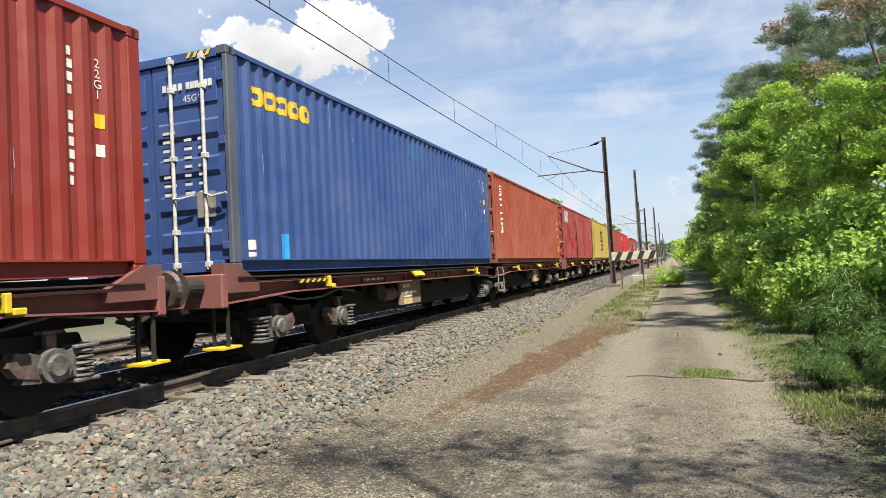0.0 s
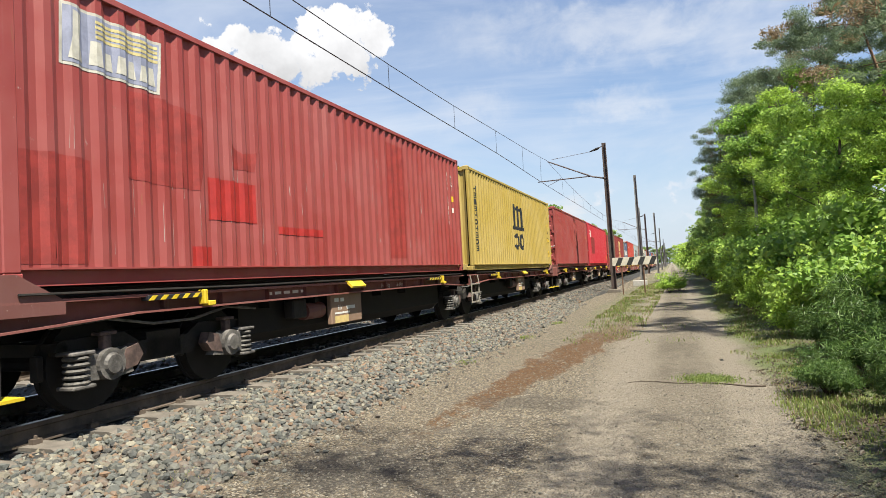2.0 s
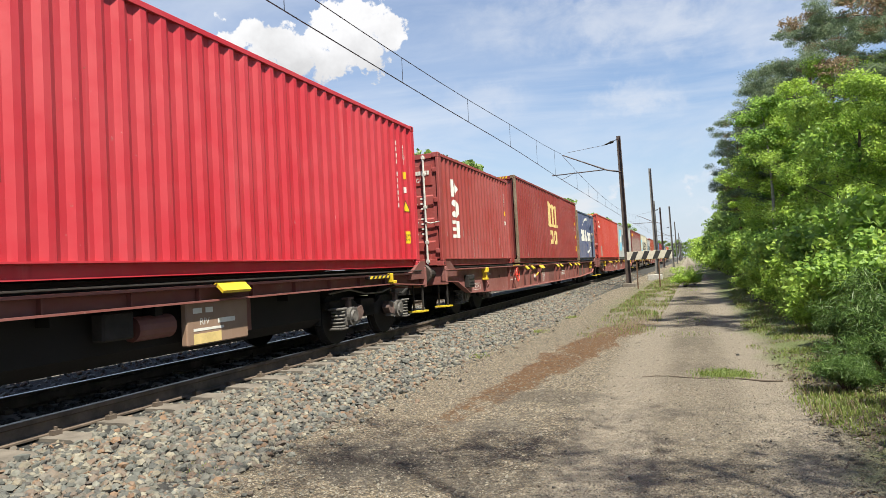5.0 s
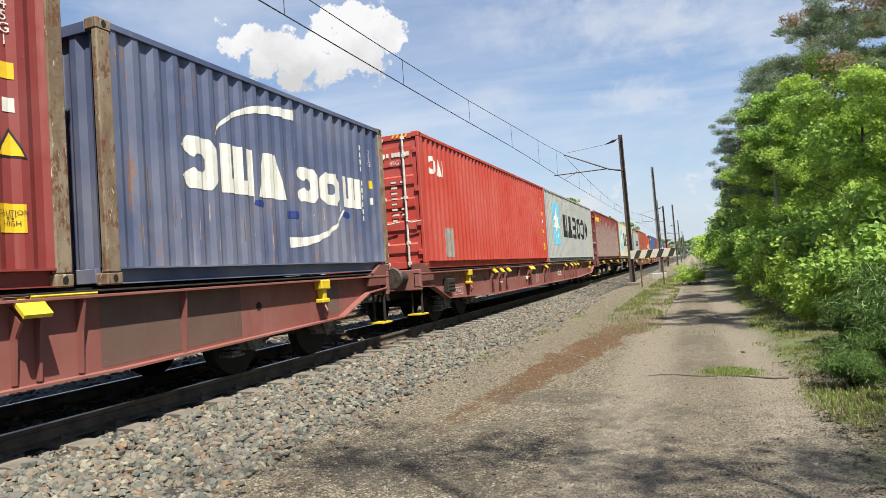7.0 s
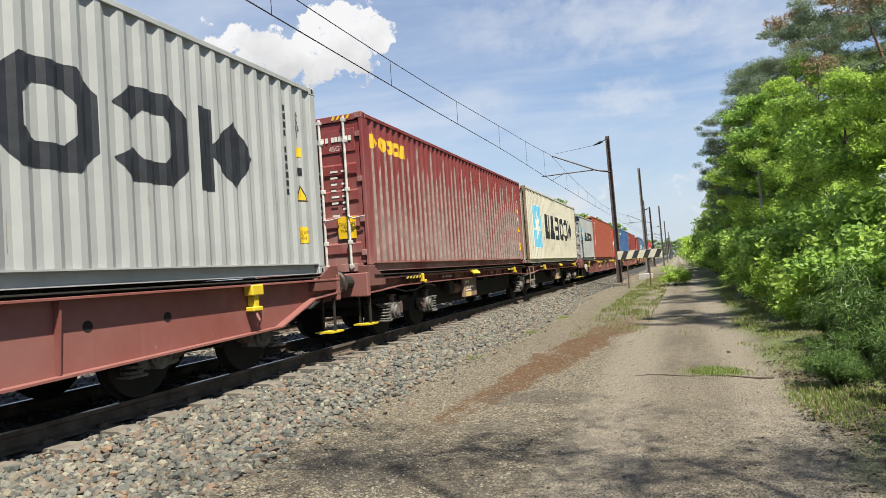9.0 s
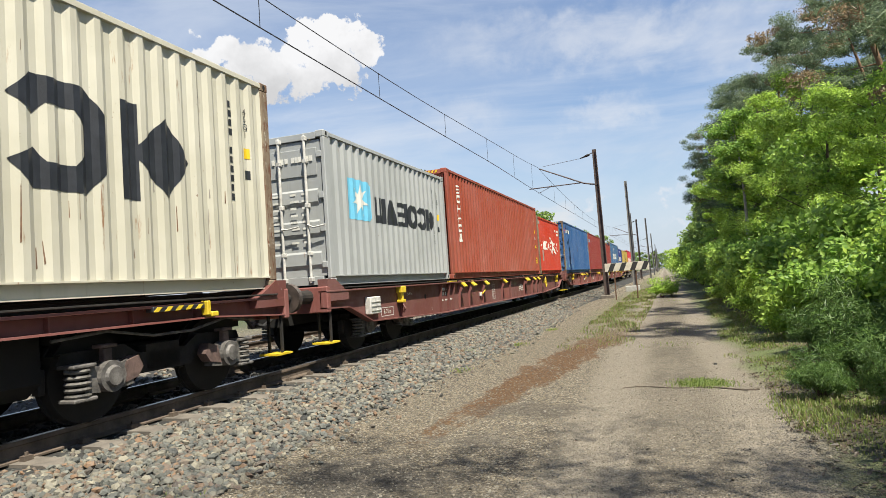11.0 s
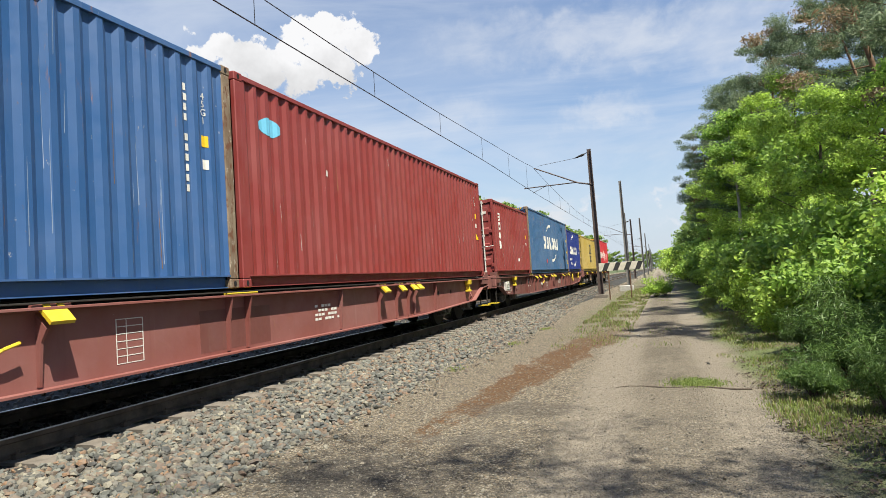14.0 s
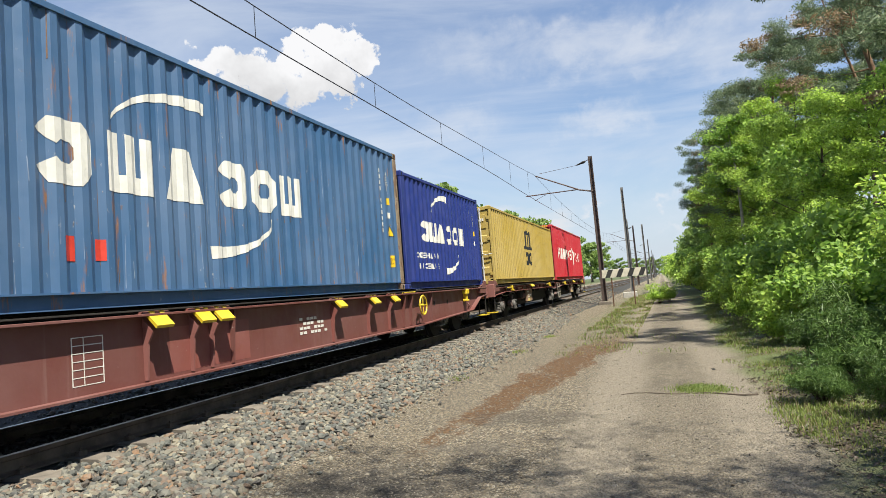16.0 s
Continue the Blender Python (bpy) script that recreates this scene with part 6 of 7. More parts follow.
def flap(w, y, wide=0.25):
    """A yellow container stop folded down against a deep sill, with its bracket."""
    part("container_stop", MB().prism([(1.19, 1.13), (1.21, 1.155), (1.345, 1.02), (1.325, 0.99)], "y", y, y + wide).tube((1.2, y + 0.02, 1.15), (1.2, y + 0.09, 1.15), 0.036, n=8).tube((1.2, y + wide - 0.09, 1.15), (1.2, y + wide - 0.02, 1.15), 0.036, n=8), SAFETY, w, "yellow folded container stop")
    part("hinge_bar", MB().tube((1.2, y - 0.08, 1.15), (1.2, y + wide + 0.06, 1.15), 0.028, n=8), WAGONRED, w)
    part("stop_bracket", MB().prism([(1.121, 1.10), (1.26, 0.96), (1.19, 0.84), (1.16, 0.45), (1.121, 0.45)], "y", y + 0.02, y + 0.045), WAGONRED, w)


def build_wagon_deep(label, mat, flaps, wheel_at, saddles, wheel_mat, repaints=(), words=()):
    """A four-axle wagon with deep fish-belly side sills."""
    w = tagged(new("deep_sill_wagon"), label, "container wagon", "wagons of the train")
    half = 12.65
    poly = [(-half, 1.12), (-half, 0.88), (-half + 0.75, 0.86), (-half + 1.65, 0.55), (-half + 5.8, 0.43), (half - 5.8, 0.43), (half - 1.65, 0.55), (half - 0.75, 0.88), (half, 0.94), (half, 1.12)]
    for s in (-1, 1):
        p, q = sorted((s * 1.108, s * 1.123))
        part("side_sill", MB().prism(poly, "x", p, q), mat, w, "deep fish-belly side sill plate")
        p, q = sorted((s * 1.08, s * 1.245))
        part("top_flange", MB().box(p, q, -half, half, 1.122, 1.15, 0.004), mat, w)
        fl = MB()
        low = poly[1:9]
        for (ya, za), (yb, zb) in zip(low, low[1:]):
            d = 0.022
            fl.prism([(ya, za), (yb, zb), (yb, zb - d), (ya, za - d)], "x", s * 1.10, s * 1.245)
        part("bottom_flange", fl, mat, w)
        for y in np.arange(-half + 3.2, half - 3, 2.45):
            if min(abs(y - v) for v in list(flaps) + list(saddles) + [-1.8]) < 0.4:
                continue
            part("rib", MB().prism([(s * 1.121, 1.12), (s * 1.215, 1.12), (s * 1.17, 0.46), (s * 1.121, 0.44)], "y", y, y + 0.02), mat, w)
        part("lashing_rod", MB().pipe([(s * 1.235, -half + 0.6, 1.185), (s * 1.235, half - 0.6, 1.185)], 0.011, 5), IRON, w)
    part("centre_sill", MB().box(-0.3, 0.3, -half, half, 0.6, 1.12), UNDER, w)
    # Added dark filler again, so no sky shows between deck and containers.
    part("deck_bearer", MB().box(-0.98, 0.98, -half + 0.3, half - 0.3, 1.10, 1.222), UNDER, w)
    for y in saddles:
        part("saddle_bar", MB().tube((1.22, y - 0.32, 1.165), (1.22, y + 0.32, 1.165), 0.028, n=8), SAFETY, w, "yellow bar where two containers meet")
        for d in (-0.22, 0.18):
            part("saddle_bracket", MB().prism([(1.121, 1.12), (1.235, 1.12), (1.19, 0.84), (1.17, 0.45), (1.121, 0.45)], "y", y + d, y + d + 0.025), mat, w)
    for y in (-half + 2.2, -half + 4.7, -half + 6.2, half - 4.6, half - 3.6):
        if not any(p - 0.1 < y < q + 0.1 for p, q, _ in repaints):
            # The hole is a thin disc with its inner shade as plain colour.
            part("sill_hole", MB().tube((1.124, y, 0.86), (1.127, y, 0.86), 0.055, n=14), UNDER, w, "round dark hole in the sill")
    for p, q, z in repaints:
        part("repaint", MB().prism([(p, z), (q, z + 0.03 * (q - p)), (q, 1.115), (p, 1.115)], "x", 1.1232, 1.1246), OLDBROWN, w, "patch of older grey-brown paint")
    for body, y, z, size in words:
        lettering(w, body, size, WHITE, (1.1255, y, z), "x", "large white letters on the sill")
    part("grey_box", MB().box(1.125, 1.25, -half + 1.55, -half + 2.0, 0.66, 0.98, 0.015).box(1.25, 1.262, -half + 1.58, -half + 1.97, 0.72, 0.735).box(1.25, 1.262, -half + 1.58, -half + 1.97, 0.80, 0.815).box(1.25, 1.262, -half + 1.58, -half + 1.97, 0.88, 0.895), GALV if mat is WAGONDARK else IRON, w, "ribbed document box on the sill")
    for body, y, z, size in (("R 75 m", -half + 2.55, 0.66, 0.12), ("25.94 m", -half + 3.75, 0.96, 0.09), ("5", -half + 5.1, 0.56, 0.08)):
        lettering(w, body, size, WHITE, (1.1255, y, z), "x", "white stencilled words on the sill")
    part("plate_border", MB().box(1.124, 1.1255, -half + 2.26, -half + 2.84, 0.735, 0.745).box(1.124, 1.1255, -half + 2.26, -half + 2.84, 0.575, 0.585).box(1.124, 1.1255, -half + 2.26, -half + 2.27, 0.585, 0.735).box(1.124, 1.1255, -half + 2.83, -half + 2.84, 0.585, 0.735), WHITE, w, "white frame round the words")
    for k, (y, z, n2, hh) in enumerate(((-half + 5.7, 0.95, 8, 0.07), (-half + 5.7, 0.84, 6, 0.07), (-half + 5.75, 0.70, 9, 0.04), (2.0, 0.86, 6, 0.04), (2.0, 0.79, 7, 0.04), (2.0, 0.72, 8, 0.04), (2.0, 0.65, 8, 0.04))):
        for i in range(n2):
            if (i * 5 + k) % 4:
                part("stencil_bar", cached(("bar", hh), lambda: MB().box(1.124, 1.1262, 0, 0.085, 0, hh).mesh("stencil_bar", WHITE)), WHITE, w).location = (0, y + i * 0.105, z)
    part("data_table", MB().box(1.124, 1.1262, -1.95, -1.94, 0.52, 0.98).box(1.124, 1.1262, -1.6, -1.59, 0.52, 0.98).box(1.124, 1.1262, -1.82, -1.812, 0.52, 0.98), WHITE, w, "white ruled load table")
    for i in range(7):
        part("table_line", cached("table", lambda: MB().box(1.124, 1.1262, -1.94, -1.6, 0, 0.008).mesh("table_line", WHITE)), WHITE, w).location = (0, 0, 0.52 + i * 0.0753)
    part("repaint", MB().box(1.1232, 1.1245, -0.7, 0.75, 0.47, 0.98), WAGONDARK if mat is WAGONRED else WAGONRED, w, "patch of fresher brown paint")
    part("drain_handle", MB().pipe([(1.13, -3.35, 0.74), (1.20, -3.3, 0.76), (1.22, -3.2, 0.82), (1.22, -3.05, 0.86)], 0.016), SAFETY, w, "yellow pull handle")
    part("valve_box", MB().box(1.124, 1.17, -3.45, -3.28, 0.68, 0.78, 0.01), WHITE, w)
    for y in np.arange(-half + 1.2, half - 1, 1.9):
        part("cross_bearer", MB().box(-1.10, 1.10, y - 0.06, y + 0.06, 0.78, 1.1), UNDER, w)
    part("air_tank", MB().tube((0.1, 1.2, 0.62), (0.1, 2.6, 0.62), 0.22, n=14), UNDER, w)
    for y in (-half + 2.75, half - 2.75):
        build_bogie(w, y).scale.x = 0.915
    for y in flaps:
        flap(w, y)
    for y in (-half + 3.0, half - 2.3):
        part("end_stop", MB().box(1.13, 1.27, y, y + 0.24, 1.0, 1.14, 0.015).box(1.13, 1.24, y + 0.07, y + 0.17, 0.84, 1.0, 0.01).box(1.13, 1.26, y + 0.02, y + 0.22, 0.80, 0.86, 0.012), SAFETY, w, "yellow end stop")
        part("hook", MB().pipe([(1.23, y + 0.1, 0.78), (1.28, y + 0.1, 0.68), (1.23, y + 0.13, 0.60)], 0.02), mat, w)
    if wheel_at is not None:
        r = MB().ring((1.30, wheel_at, 0.86), "x", 0.21, 0.018, 24, 6)
        for k in range(4):
            r.tube((1.29, wheel_at, 0.86), (1.30, wheel_at + 0.2 * math.cos(k * math.pi / 2), 0.86 + 0.2 * math.sin(k * math.pi / 2)), 0.012, n=5)
        r.tube((1.2, wheel_at, 0.86), (1.31, wheel_at, 0.86), 0.03, n=8)
        part("brake_wheel", r, wheel_mat, w, "spoked hand-brake wheel")
    for y, s in ((-half, -1), (half, 1)):
        buffers(w, y, s)
    return w


WAGONS = []     # wagon object, place of its middle along the train
low = build_wagon_low()
WAGONS.append((low, -95.9))
for s in (-69.45, -42.9, 36.8, 142.0):
    WAGONS.append((copy_thing(low, pose(0, 0, 0)), s))
WAGONS.append((copy_thing(low, pose(0, 0, 0)), -122.4))
deep_label = "red-brown four-axle container wagon with deep side sills"
JOINTS3 = (-6.2, 6.25)
for s, mat, fl, wh, joints, wm, rp, words in ((-16.3, WAGONRED, [-5.12, -4.27, -2.95, -2.63, 0.35, 1.17, 3.48, 4.9, 5.8], -6.44, JOINTS3, REDINK, ((6.68, 8.7, 0.455), (10.55, 11.05, 0.60)), ()),
                                   (10.4, WAGONRED, [-7.6, -6.9, -6.2, -3.38, -3.07, -0.9, 3.07, 4.5, 5.4, 6.2], None, (0.0,), SAFETY, (), ()),
                                   (63.35, WAGONDARK, [-5.5, -4.6, -3.2, -0.8, 2.75, 3.05, 4.35, 5.23], 6.85, JOINTS3, SAFETY, (), ()),
                                   (89.5, WAGONRED, [-6.1, -5.85, -5.2, -4.45, -2.85, 4.37, 5.25, 5.91, 6.27], None, (0.0,), SAFETY, (), ()),
                                   (115.7, WAGONDARK, [-5.4, -4.5, -3.1, -1.1, -0.4, -0.06, 2.95, 4.3, 5.25], 6.85, JOINTS3, SAFETY, (), (("XL", -11.55, 0.93, 0.30),))):
    WAGONS.append((build_wagon_deep(deep_label, mat, fl, wh, joints, wm, rp, words), s))


# ---- trees, bushes, grass ----
def leaves_mesh(name, centres, spreads, per, size, mat, seed, flat=0.6, slim=0.5, up=0.6):
    """Many small leaves round clump centres; slim: width to length; up: how level they lie."""
    g = np.random.default_rng(seed)
    C = np.repeat(np.array(centres, float), per, 0)
    S = np.repeat(np.array(spreads, float), per, 0)[:, None]
    n = len(C)
    d = g.normal(0, 1, (n, 3))
    d /= np.linalg.norm(d, axis=1)[:, None]
    P = C + d * S * (g.uniform(0, 1, (n, 1)) ** 0.5) * np.array([1, 1, flat])
    nrm = g.normal(0, 1, (n, 3)) * (1 - up) + np.array([0, 0, 1.0]) * up + d * 0.35
    nrm /= np.linalg.norm(nrm, axis=1)[:, None]
    t = np.cross(nrm, g.normal(0, 1, (n, 3)))
    t /= np.linalg.norm(t, axis=1)[:, None] + 1e-9
    b = np.cross(nrm, t)
    ln = (size * g.uniform(0.6, 1.35, n))[:, None]
    V = np.stack([P - t * ln * 0.5, P + b * ln * slim * 0.5 + t * ln * 0.08, P + t * ln * 0.5 - nrm * ln * 0.12, P - b * ln * slim * 0.5 + t * ln * 0.08], 1).reshape(-1, 3)
    k = np.arange(n)[:, None] * 4
    return raw(name, V.tolist(), (k + np.array([[0, 1, 2, 3]])).tolist(), mat)


def limbs(seed, h, r, n, low, rise, trunk_r, lean=0.0, wig=0.25):
    """A tapered trunk with limbs; gives the mesh in the making and the places where leaves grow."""
    rn = random.Random(seed)
    m = MB()
    pts = []
    for i in range(9):
        u = i / 8
        pts.append(Vector((lean * u * h + wig * math.sin(2.3 * u + seed) * u, wig * math.sin(3.1 * u + seed * 2) * u, h * 0.93 * u - 0.3 * (1 - u))))
    m.pipe(pts, [trunk_r * (1 - 0.9 * i / 8) + 0.008 for i in range(9)], 9)
    tips = []
    for k in range(n):
        u = low + (1 - low) * (k + rn.random()) / n * 0.98
        p = pts[min(7, int(u * 8))].lerp(pts[min(8, int(u * 8) + 1)], u * 8 - int(u * 8))
        a = k * 2.4 + rn.uniform(-0.5, 0.5)
        reach = r * (1.05 - 0.72 * abs((u - low) / (1 - low) - 0.35)) * rn.uniform(0.65, 1.12)
        q = p + Vector((math.cos(a) * reach * 0.5, math.sin(a) * reach * 0.5, reach * rise * 0.5 + rn.uniform(-0.1, 0.2)))
        e = p + Vector((math.cos(a + 0.25) * reach, math.sin(a + 0.25) * reach, reach * rise * 0.85 + rn.uniform(-0.25, 0.25)))
        rr = max(0.012, trunk_r * (1 - u) * 0.42)
        m.pipe([p, q, e], [rr, rr * 0.6, rr * 0.2], 5)
        tips += [(q, 0.8), (q.lerp(e, 0.5), 1.0), (e, 1.0)]
        for j in range(3):
            s = p.lerp(e, rn.uniform(0.4, 0.9))
            w = s + Vector((rn.uniform(-1, 1), rn.uniform(-1, 1), rn.uniform(-0.2, 0.7))) * reach * 0.42
            m.pipe([s, w], [rr * 0.4, rr * 0.12], 4)
            tips.append((w, 0.85))
    tips.append((pts[-1], 0.8))
    return m, tips


def make_tree(name, label, seed, h, r, bark, leaf, n=15, low=0.22, rise=0.45, per=260, size=0.11, slim=0.5, clump=0.55, flat=0.55, up=0.55, trunk_r=0.10, lean=0.0, second=None):
    t = tagged(new(name), label, "tree", "trees beside the line")
    m, tips = limbs(seed, h, r, n, low, rise, trunk_r, lean)
    smooth(part("trunk", m, bark, t))
    cs = [tuple(p) for p, _ in tips]
    sp = [clump * k * random.Random(seed + i).uniform(0.7, 1.3) for i, (_, k) in enumerate(tips)]
    if second:
        cut = [i for i in range(len(cs)) if (i * 7 + seed) % 6 == 0]
        keep = [i for i in range(len(cs)) if i not in cut]
        part("dry_crown", leaves_mesh("dry_crown", [cs[i] for i in cut], [sp[i] for i in cut], per, size, second, seed + 9, flat, slim, up), second, t, "dry brown needle clumps")
        cs, sp = [cs[i] for i in keep], [sp[i] for i in keep]
    part("crown", leaves_mesh("crown", cs, sp, per, size, leaf, seed, flat, slim, up), leaf, t)
    return t


def plant(t, x, y, s=1.0, turn=0.0, first=False):
    m = pose(x, y, ground_height(x, y) - 0.02, 0, 0, turn)
    if first:
        t.matrix_basis = m @ Matrix.Scale(s, 4)
        return t
    o = copy_thing(t, m)
    o.scale = (s, s, s * (0.92 + 0.16 * ((x * 7.3 + y * 3.1) % 1)))
    return o


def build_woods():
    rn = random.Random(11)
    locust = [make_tree("locust_tree", "young locust tree with bright feathery spring leaves", 3 + i, 6.6 + 0.7 * i, 2.3 + 0.15 * i, BARKBROWN, LEAFBRIGHT, n=15, low=0.14, per=230, size=0.10, clump=0.46, flat=0.60, up=0.50, rise=0.55, trunk_r=0.085) for i in range(3)]
    maple = [make_tree("broadleaf_tree", "mid-green broadleaf tree with dense low branches", 21 + i, 6.0 + i, 2.4, BARKBROWN, LEAFMID, n=13, low=0.12, per=190, size=0.12, slim=0.7, clump=0.48, flat=0.62, up=0.45, rise=0.55, trunk_r=0.09) for i in range(2)]
    pine = [make_tree("pine_tree", "tall pine with an orange trunk and dark needles", 41 + i, 15.5 + 1.2 * i, 3.1, BARKPINE, NEEDLE, n=24, low=0.36, rise=0.20, per=330, size=0.15, slim=0.24, clump=0.72, flat=0.55, up=0.25, trunk_r=0.17, lean=0.012 * (i - 1), second=NEEDLEDRY if i == 1 else None) for i in range(3)]
    # the belt along the path
    first = {}

    def put_tree(kind, x, y, s, turn):
        plant(kind, x + (0.45 if y < 24 or x < 0 else 0.95), y, s, turn, kind.name not in first)
        first[kind.name] = 1
    belt = [(locust[0], 4.3, 9.4, 0.55), (locust[1], 4.9, 12.2, 0.60), (maple[0], 5.6, 10.8, 0.62), (locust[2], 4.35, 15.2, 0.66), (maple[1], 6.0, 14.6, 0.72), (locust[0], 4.5, 18.2, 0.86),
            (locust[1], 4.3, 21.6, 0.92), (maple[0], 5.4, 20.0, 1.0), (locust[2], 4.1, 25.4, 0.95), (maple[1], 4.9, 28.6, 1.05), (locust[0], 4.2, 31.5, 1.2), (locust[1], 4.4, 35.5, 1.2), (maple[0], 4.2, 40.0, 1.25), (locust[2], 4.4, 45.0, 1.2), (maple[1], 4.6, 52.0, 1.3), (locust[0], 4.9, 60.0, 1.3),
            (maple[0], 7.0, 36.0, 1.4)]
    for k, x, y, s in belt:
        put_tree(k, x, y, s, rn.uniform(0, 360))
    for i, (x, y, s) in enumerate([(10.4, 17.5, 0.85), (11.8, 24.5, 1.0), (9.4, 29.0, 0.92), (9.2, 32, 1.0), (5.6, 38, 0.86), (6.4, 34, 0.76), (4.4, 40.5, 0.76), (2.7, 50, 0.70), (4.6, 47, 0.84), (7.6, 52, 1.0), (6.8, 60, 1.0), (8.5, 69, 1.0), (8.2, 80, 1.0), (9.4, 93, 1.0),
                                   (9.5, 4.5, 0.9), (7.0, -5.0, 0.9)]):
        put_tree(pine[i % 3], x, y, s, rn.uniform(0, 360))
    leaner = make_tree("pine_tree", "leaning pine with an orange trunk and sparse needle tufts", 58, 12.5, 2.7, BARKPINE, NEEDLE, n=20, low=0.36, rise=0.16, per=230, size=0.13, slim=0.24, clump=0.46, flat=0.5, up=0.25, trunk_r=0.13, lean=-0.20, second=NEEDLEDRY)
    plant(leaner, 7.25, 20.0, 1.0, 0, True)
    plant(leaner, 8.8, 26.5, 0.95, 12)
    plant(leaner, 6.4, 13.2, 0.9, -10)
    # Three pines out of view, added for the dappled shade on the near path.
    thin = make_tree("pine_tree", "thin-crowned unseen pine added to dapple the path with shade", 63, 13.5, 3.0, BARKPINE, NEEDLE, n=10, low=0.45, rise=0.25, per=46, size=0.17, slim=0.24, clump=0.66, flat=0.45, up=0.4, trunk_r=0.16)
    plant(thin, 2.6, 0.2, 1.0, 20, True)
    plant(thin, 4.6, 1.0, 0.85, 160)
    plant(thin, 6.3, 1.5, 0.9, 75)
    b = make_tree("birch_tree", "slim birch with a pale trunk among darker trees", 77, 8.5, 1.6, BARKPALE, LEAFMID, n=9, low=0.55, per=140, size=0.14, slim=0.6, clump=0.5, trunk_r=0.10)
    plant(b, 3.55, 31.5, 1.0, 30, True)
    # farther woods on both sides
    far = [make_tree("wayside_tree", "distant leafy tree in the wood along the line", 91 + i, 10.5, 3.6, BARKBROWN, LEAFFAR, n=12, low=0.10, per=50, size=0.48, slim=0.7, clump=1.1, flat=0.65, up=0.4, trunk_r=0.16) for i in range(2)]
    i = 0
    for y in (66, 74, 83, 92, 103, 115, 128, 143, 160, 180, 205, 235, 270, 315):
        put_tree(far[i % 2], 5.0 + rn.uniform(0, 1.5) + y * 0.008, y, rn.uniform(0.85, 1.15), rn.uniform(0, 360))
        put_tree(far[(i + 1) % 2], 10 + rn.uniform(0, 3), y + 4, rn.uniform(1.1, 1.4), rn.uniform(0, 360))
        i += 1
    for y in (69, 77, 86, 95, 106, 118, 131, 146, 163, 182, 205, 232, 265, 305, 355):
        put_tree(far[i % 2], -22 - rn.uniform(0, 4) - y * 0.02, y, rn.uniform(1.1, 1.3) * (1 + max(0, y - 80) * 0.002), rn.uniform(0, 360))
        i += 1
    for x, y, s in ((-22, 53, 1.10), (-22.5, 60, 1.2), (-23, 65, 1.2)):
        put_tree(far[i % 2], x, y, s, rn.uniform(0, 360))
        i += 1
    for x, y, s in ((-14, 420, 1.2), (-10, 460, 1.1), (-6, 450, 1.2), (-2, 430, 1.0), (3, 440, 1.1), (7, 460, 1.2), (12, 430, 1.3), (-18, 450, 1.2), (-22, 460, 1.1), (-26, 430, 1.3), (16, 440, 1.2), (20, 410, 1.3), (-33, 450, 1.2), (-40, 440, 1.3)):
        put_tree(far[i % 2], x, y, s, rn.uniform(0, 360))
        i += 1


def make_bush(name, label, seed, h, r, leaf, per, size, slim, up):
    t = tagged(new(name), label, "bush", "bushes along the verge")
    rn = random.Random(seed)
    m, tips = MB(), []
    for k in range(11):
        a = rn.uniform(0, 6.28)
        e = Vector((math.cos(a) * r * rn.uniform(0.3, 1), math.sin(a) * r * rn.uniform(0.3, 1), h * rn.uniform(0.35, 1)))
        q = e * 0.5 + Vector((0, 0, h * 0.1))
        m.pipe([(0, 0, -0.05), q, e], [0.02, 0.012, 0.004], 4)
        tips += [e, q, e.lerp(q, 0.5)]
    part("stem", m, BARKBROWN, t)
    part("foliage", leaves_mesh("foliage", [tuple(p) for p in tips], [r * 0.42 * rn.uniform(0.7, 1.2) for _ in tips], per, size, leaf, seed, 0.7, slim, up), leaf, t)
    return t


